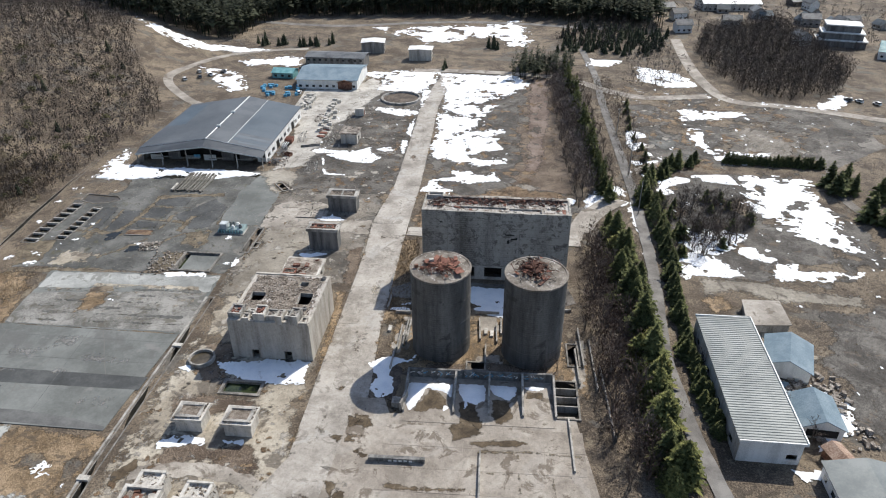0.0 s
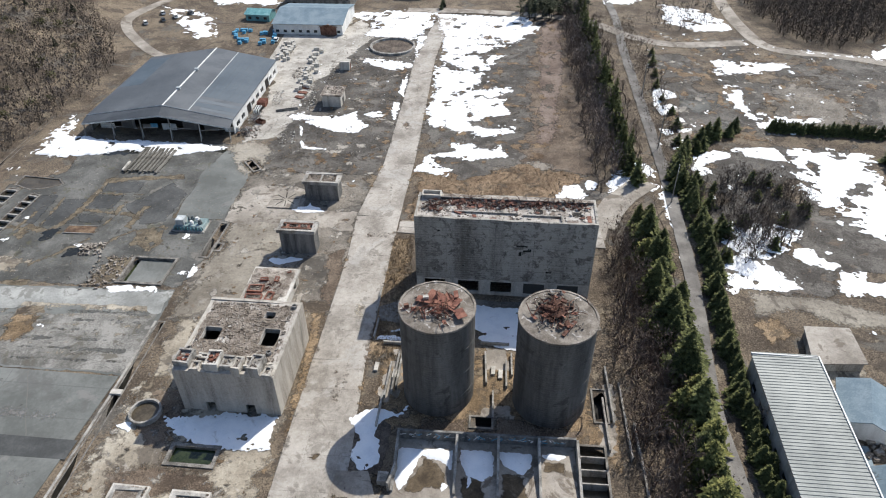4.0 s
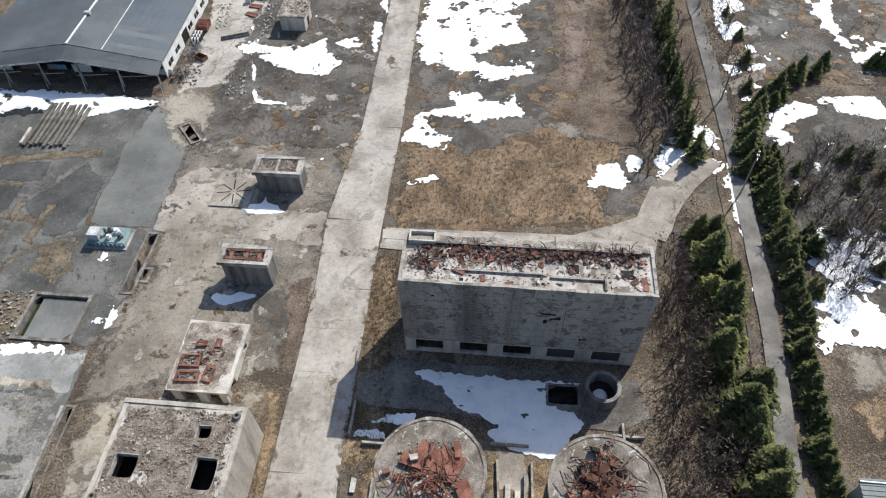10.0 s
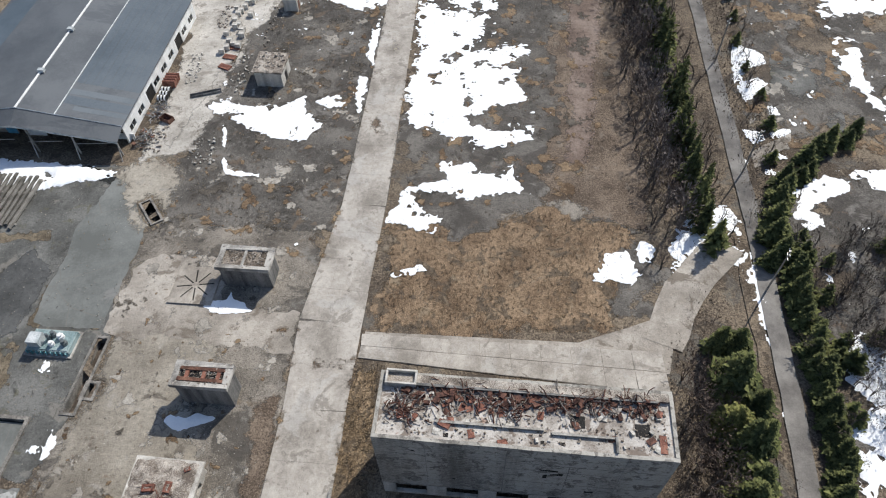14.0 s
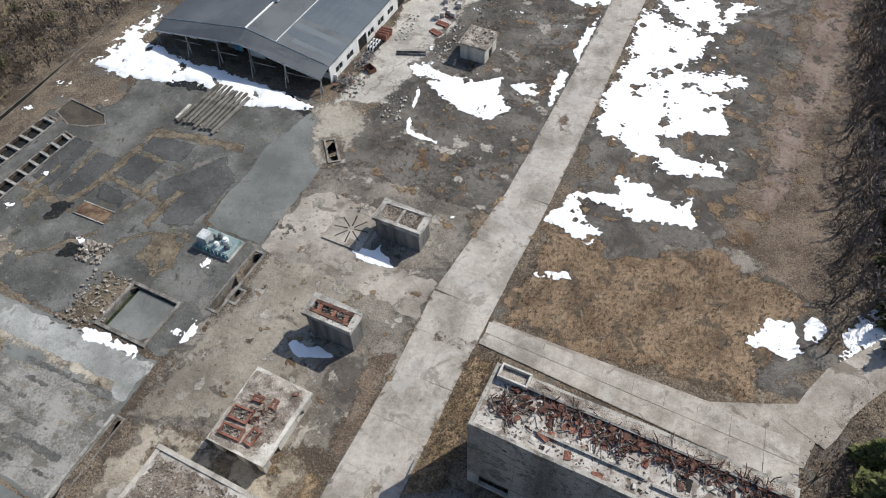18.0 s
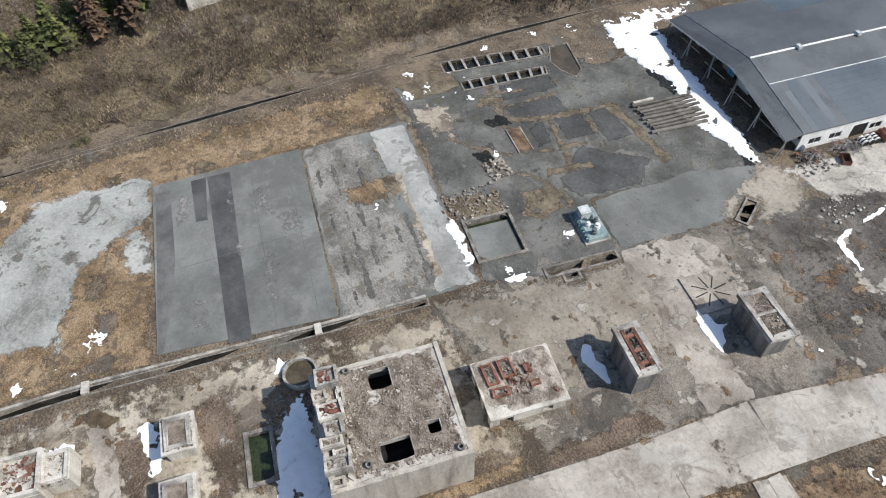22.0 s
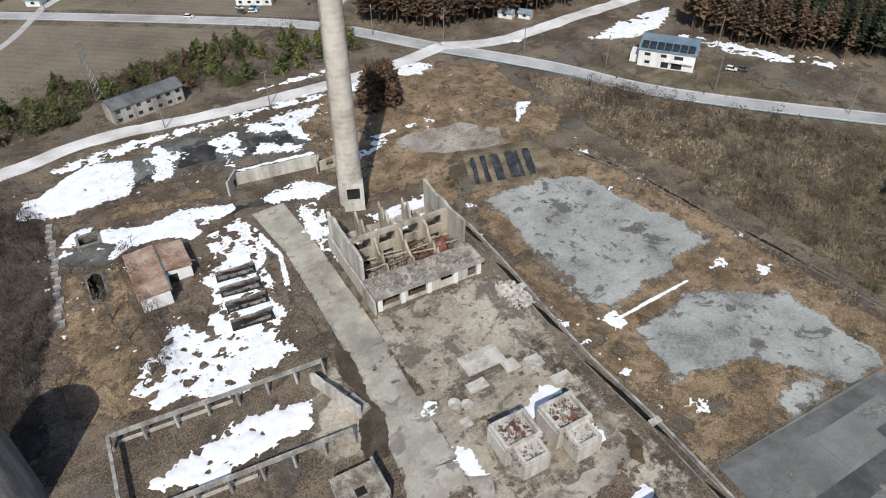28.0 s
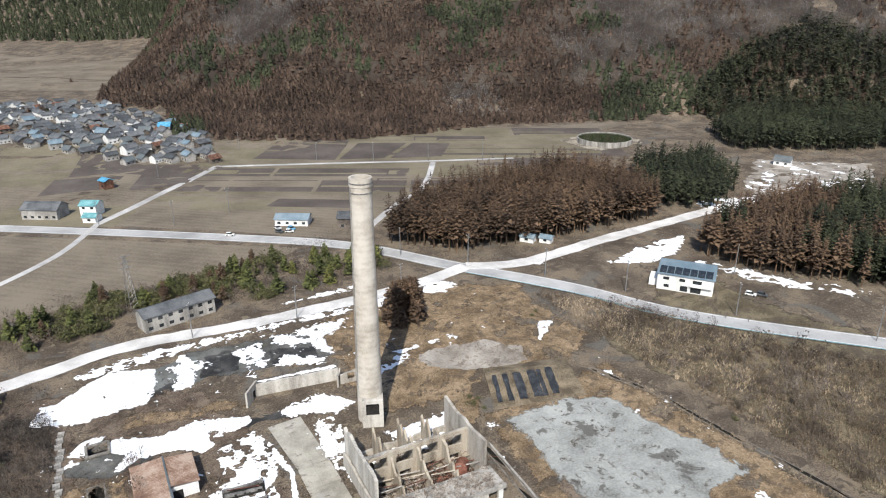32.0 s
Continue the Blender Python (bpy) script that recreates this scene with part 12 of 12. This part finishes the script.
p = fill(YARD, 1.05, 51, 0.9, keep=bare_yard)
v = vnoise(p[:, 0] / 7, p[:, 1] / 7, 3, 15)
off = np.array([min(abs(a - np.interp(b, [76, 112, 135, 170, 187, 250, 300], [-33, -23, -21.6, -18.4, -17.4, -10.3, -7])), 99) for a, b in p]) > 7.5
off2 = np.hypot(p[:, 0] + 36, (p[:, 1] - 48) * 0.25) > 7
scatter("debris", p[(v > 0.2) & off & off2], CHIP, PALEC, "loose chips of concrete on the yard", "debris", 0.15, 0.7, 51, -0.02, 0.18)
scatter("debris", p[(v < -0.15) & off & off2], CHIP, SOLID_EARTH, "dark clods of earth on the yard", "debris", 0.15, 0.7, 52, -0.02, 0.18)
p = fill([(-124, 163), (-62, 158.6), (-56, 184), (-66, 228), (-112, 230), (-126, 205)], 1.3, 53, 0.9, keep=bare_yard)
v = vnoise(p[:, 0] / 6, p[:, 1] / 6, 3, 16)
scatter("debris", p[v > 0.1], CHIP, RUBBLE, "loose rubble chips on the old floor", "debris", 0.2, 1.2, 53, -0.02, 0.13)
scatter("straw_grass", p[v < -0.12], TUFT, STRAWB, "dry weeds rooted in the old floor", "grass", 0.25, 0.6, 54, 0.0, 0.1)
p = fill([(-111, 138), (-111, 150), (-66, 149), (-66, 133)], 0.9, 55)
v = vnoise(p[:, 0] / 14, p[:, 1] / 2.0, 3, 17)
scatter("straw_grass", p[v > 0.12], TUFT, BROWNB, "dead weeds in the joints of the worn apron", "grass", 0.2, 0.45, 55, 0.0, 0.16)
p = fill([(-9, 190), (40, 190), (46, 260), (56, 300), (60, 345), (8, 345), (-4, 260)], 1.15, 56)
v = vnoise(p[:, 0] / 9, p[:, 1] / 9, 4, 18)
scatter("straw_grass", p[v > 0.05], TUFT, STRAWB, "short dead weeds over the bare field", "grass", 0.2, 0.42, 56, 0.02)
p = fill([(14, -64), (-60, -64), (-84, -40), (-84, 0), (-46, 0), (-46, -20), (-30, -24), (-30, 36), (12, 36), (38, 20)], 1.3, 57, keep=off_roads)
v = vnoise(p[:, 0] / 8, p[:, 1] / 8, 4, 19)
scatter("straw_grass", p[v > 0.0], TUFT, DARKBR, "brown dead weeds in the far yard", "grass", 0.5, 1.3, 57, 0.03)
p = fill([(-33, -40), (-4, -42), (12, -32), (8, -28), (-30, -30)], 2.0, 157)
scatter("brushwood", p, SHRUB, BROWNB, "low leafless brush beside the snow", "shrubs", 0.35, 0.7, 157)
p = fill([(64, 90), (160, 90), (160, 270), (84, 320), (72, 260)], 1.8, 58)
v = vnoise(p[:, 0] / 12, p[:, 1] / 12, 4, 20)
scatter("straw_grass", p[v > 0.05], TUFT, BROWNB, "brown dead weeds on the wasteland", "grass", 0.4, 1.0, 58, 0.03)
scatter("straw_grass", p[v < -0.2], TUFT, STRAWB, "straw tufts on the wasteland", "grass", 0.4, 0.9, 59, 0.03)

p = fill([(-136, 205), (-130, 262), (-134, 300), (-158, 332), (-200, 330), (-200, 200), (-160, 190)], 12, 91)
scatter("evergreen_thicket", p, LEAFY, BAMBOO, "olive evergreen bushes on the hill", "shrubs", 0.6, 1.2, 91)
scatter("evergreen_woods", fill([(34, 338), (64, 338), (70, 366), (40, 368)], 3.8, 92), TALLC, WOODG, "dark evergreens at the end of the field", lo=0.5, hi=0.75, seed=92)
p = fill([(64, 417), (106, 476), (137, 448), (92, 388)], 5.0, 93)
scatter("bare_woods", p, FUZZ, DARKW, "dark leafless copse beyond the field", lo=0.5, hi=0.85, seed=93)
p = fill([(64, 206), (72, 206), (84, 340), (76, 340)], 2.2, 94)
scatter("brushwood", p, SHRUB, BROWNB, "reddish leafless saplings along the lane", "shrubs", 0.7, 1.5, 94)
p = fill([(-164, 74), (-176, 76), (-184, 118), (-170, 120)], 3.2, 95)
scatter("bare_woods", p, NEARF, DARKW, "dark leafless trees beside the retaining wall", lo=0.5, hi=0.9, seed=95)

REDTW = mat("reddish_twigs", ((0.065, 0.045, 0.036), (0.115, 0.083, 0.067), (0.18, 0.137, 0.112)), 0.1, 0.8, bump=0.0, island=0.35)
p = fill([(33, 86), (43, 86), (49, 160), (50, 174), (42, 176), (38, 160), (34, 120)], 3.3, 96)
scatter("bare_woods", p, NEARF, REDTW, "reddish-brown leafless trees beside the conifers", lo=0.5, hi=1.1, seed=96)
p = fill([(44, 206), (51, 206), (58, 260), (62, 345), (53, 345), (48, 260)], 3.7, 97)
GREYTW = mat("grey_brown_twigs", ((0.1, 0.078, 0.066), (0.165, 0.133, 0.115), (0.25, 0.21, 0.186)), 0.1, 0.8, bump=0.0, island=0.35)
scatter("bare_woods", p, NEARF, GREYTW, "grey-brown leafless trees along the field", lo=0.7, hi=1.3, seed=97)
p = fill([(-139, 112), (-141, 200), (-138, 236), (-160, 220), (-190, 165), (-180, 112), (-160, 100)], 2.5, 102)
scatter("bare_woods", p[vnoise(p[:, 0] / 10, p[:, 1] / 10, 3, 103) > -0.12], NEARF, DARKBR, "dense dark leafless thicket on the bank", lo=0.28, hi=0.6, seed=102)
p = fill(BANK, 4.8, 99)
scatter("bare_woods", p[vnoise(p[:, 0] / 24, p[:, 1] / 24, 2, 100) > -0.05], NEARF, GREYTW, "grey leafless shrubs standing in clumps on the bank", lo=0.3, hi=0.65, seed=99)
p = fill(BANK, 5.6, 199)
scatter("bare_woods", p[vnoise(p[:, 0] / 17, p[:, 1] / 17, 3, 200) > 0.05], NEARF, DARKBR, "dark leafless shrubs standing in clumps on the bank", lo=0.35, hi=0.75, seed=199)
p = fill([(10.6, -46), (11, -23), (14, -8), (17, 4), (20.6, 13), (23, 29), (30, 36), (36, 29), (44, 21), (38, 4), (48, -14), (42, -33), (33, -48), (20, -52)], 2.0, 101)
scatter("bare_woods", p, NEARF, DARKW, "dark leafless thicket along the yard's edge", lo=0.3, hi=0.6, seed=101)
t = thing("kerb_slabs", "row of pale worn slabs along the thicket", "slabs", 0, 0, 0)
for k in range(16):
    f = k / 15
    part("slab", Geo().box(-0.75, -1.1, 0, 0.75, 1.1, 0.3).jitter(0.06, k), WALLC, t, "", pose(9.2 + 4.6 * f * (0.6 + 0.4 * f) + 0.3 * ((k * 7) % 3 - 1), -38 + 37.4 * f, 0, 0, 0, -6 + 5 * ((k * 5) % 3 - 1)))
p = np.array([(-3.2 + 0.2 * ((k * 5) % 7 - 3) + 0.0075 * k * k, -15 + 2.1 * k) for k in range(20)])
scatter("bare_trees", p, NEARF, REDTW, "slender leafless trees beside the old shed", "trees", 0.5, 0.85, 121)
p = fill([(72, 164), (96, 184), (98, 204), (76, 206)], 3.0, 98)
scatter("bare_woods", p, NEARF, DARKW, "dense leafless thicket on the wasteland", lo=0.45, hi=0.85, seed=98)
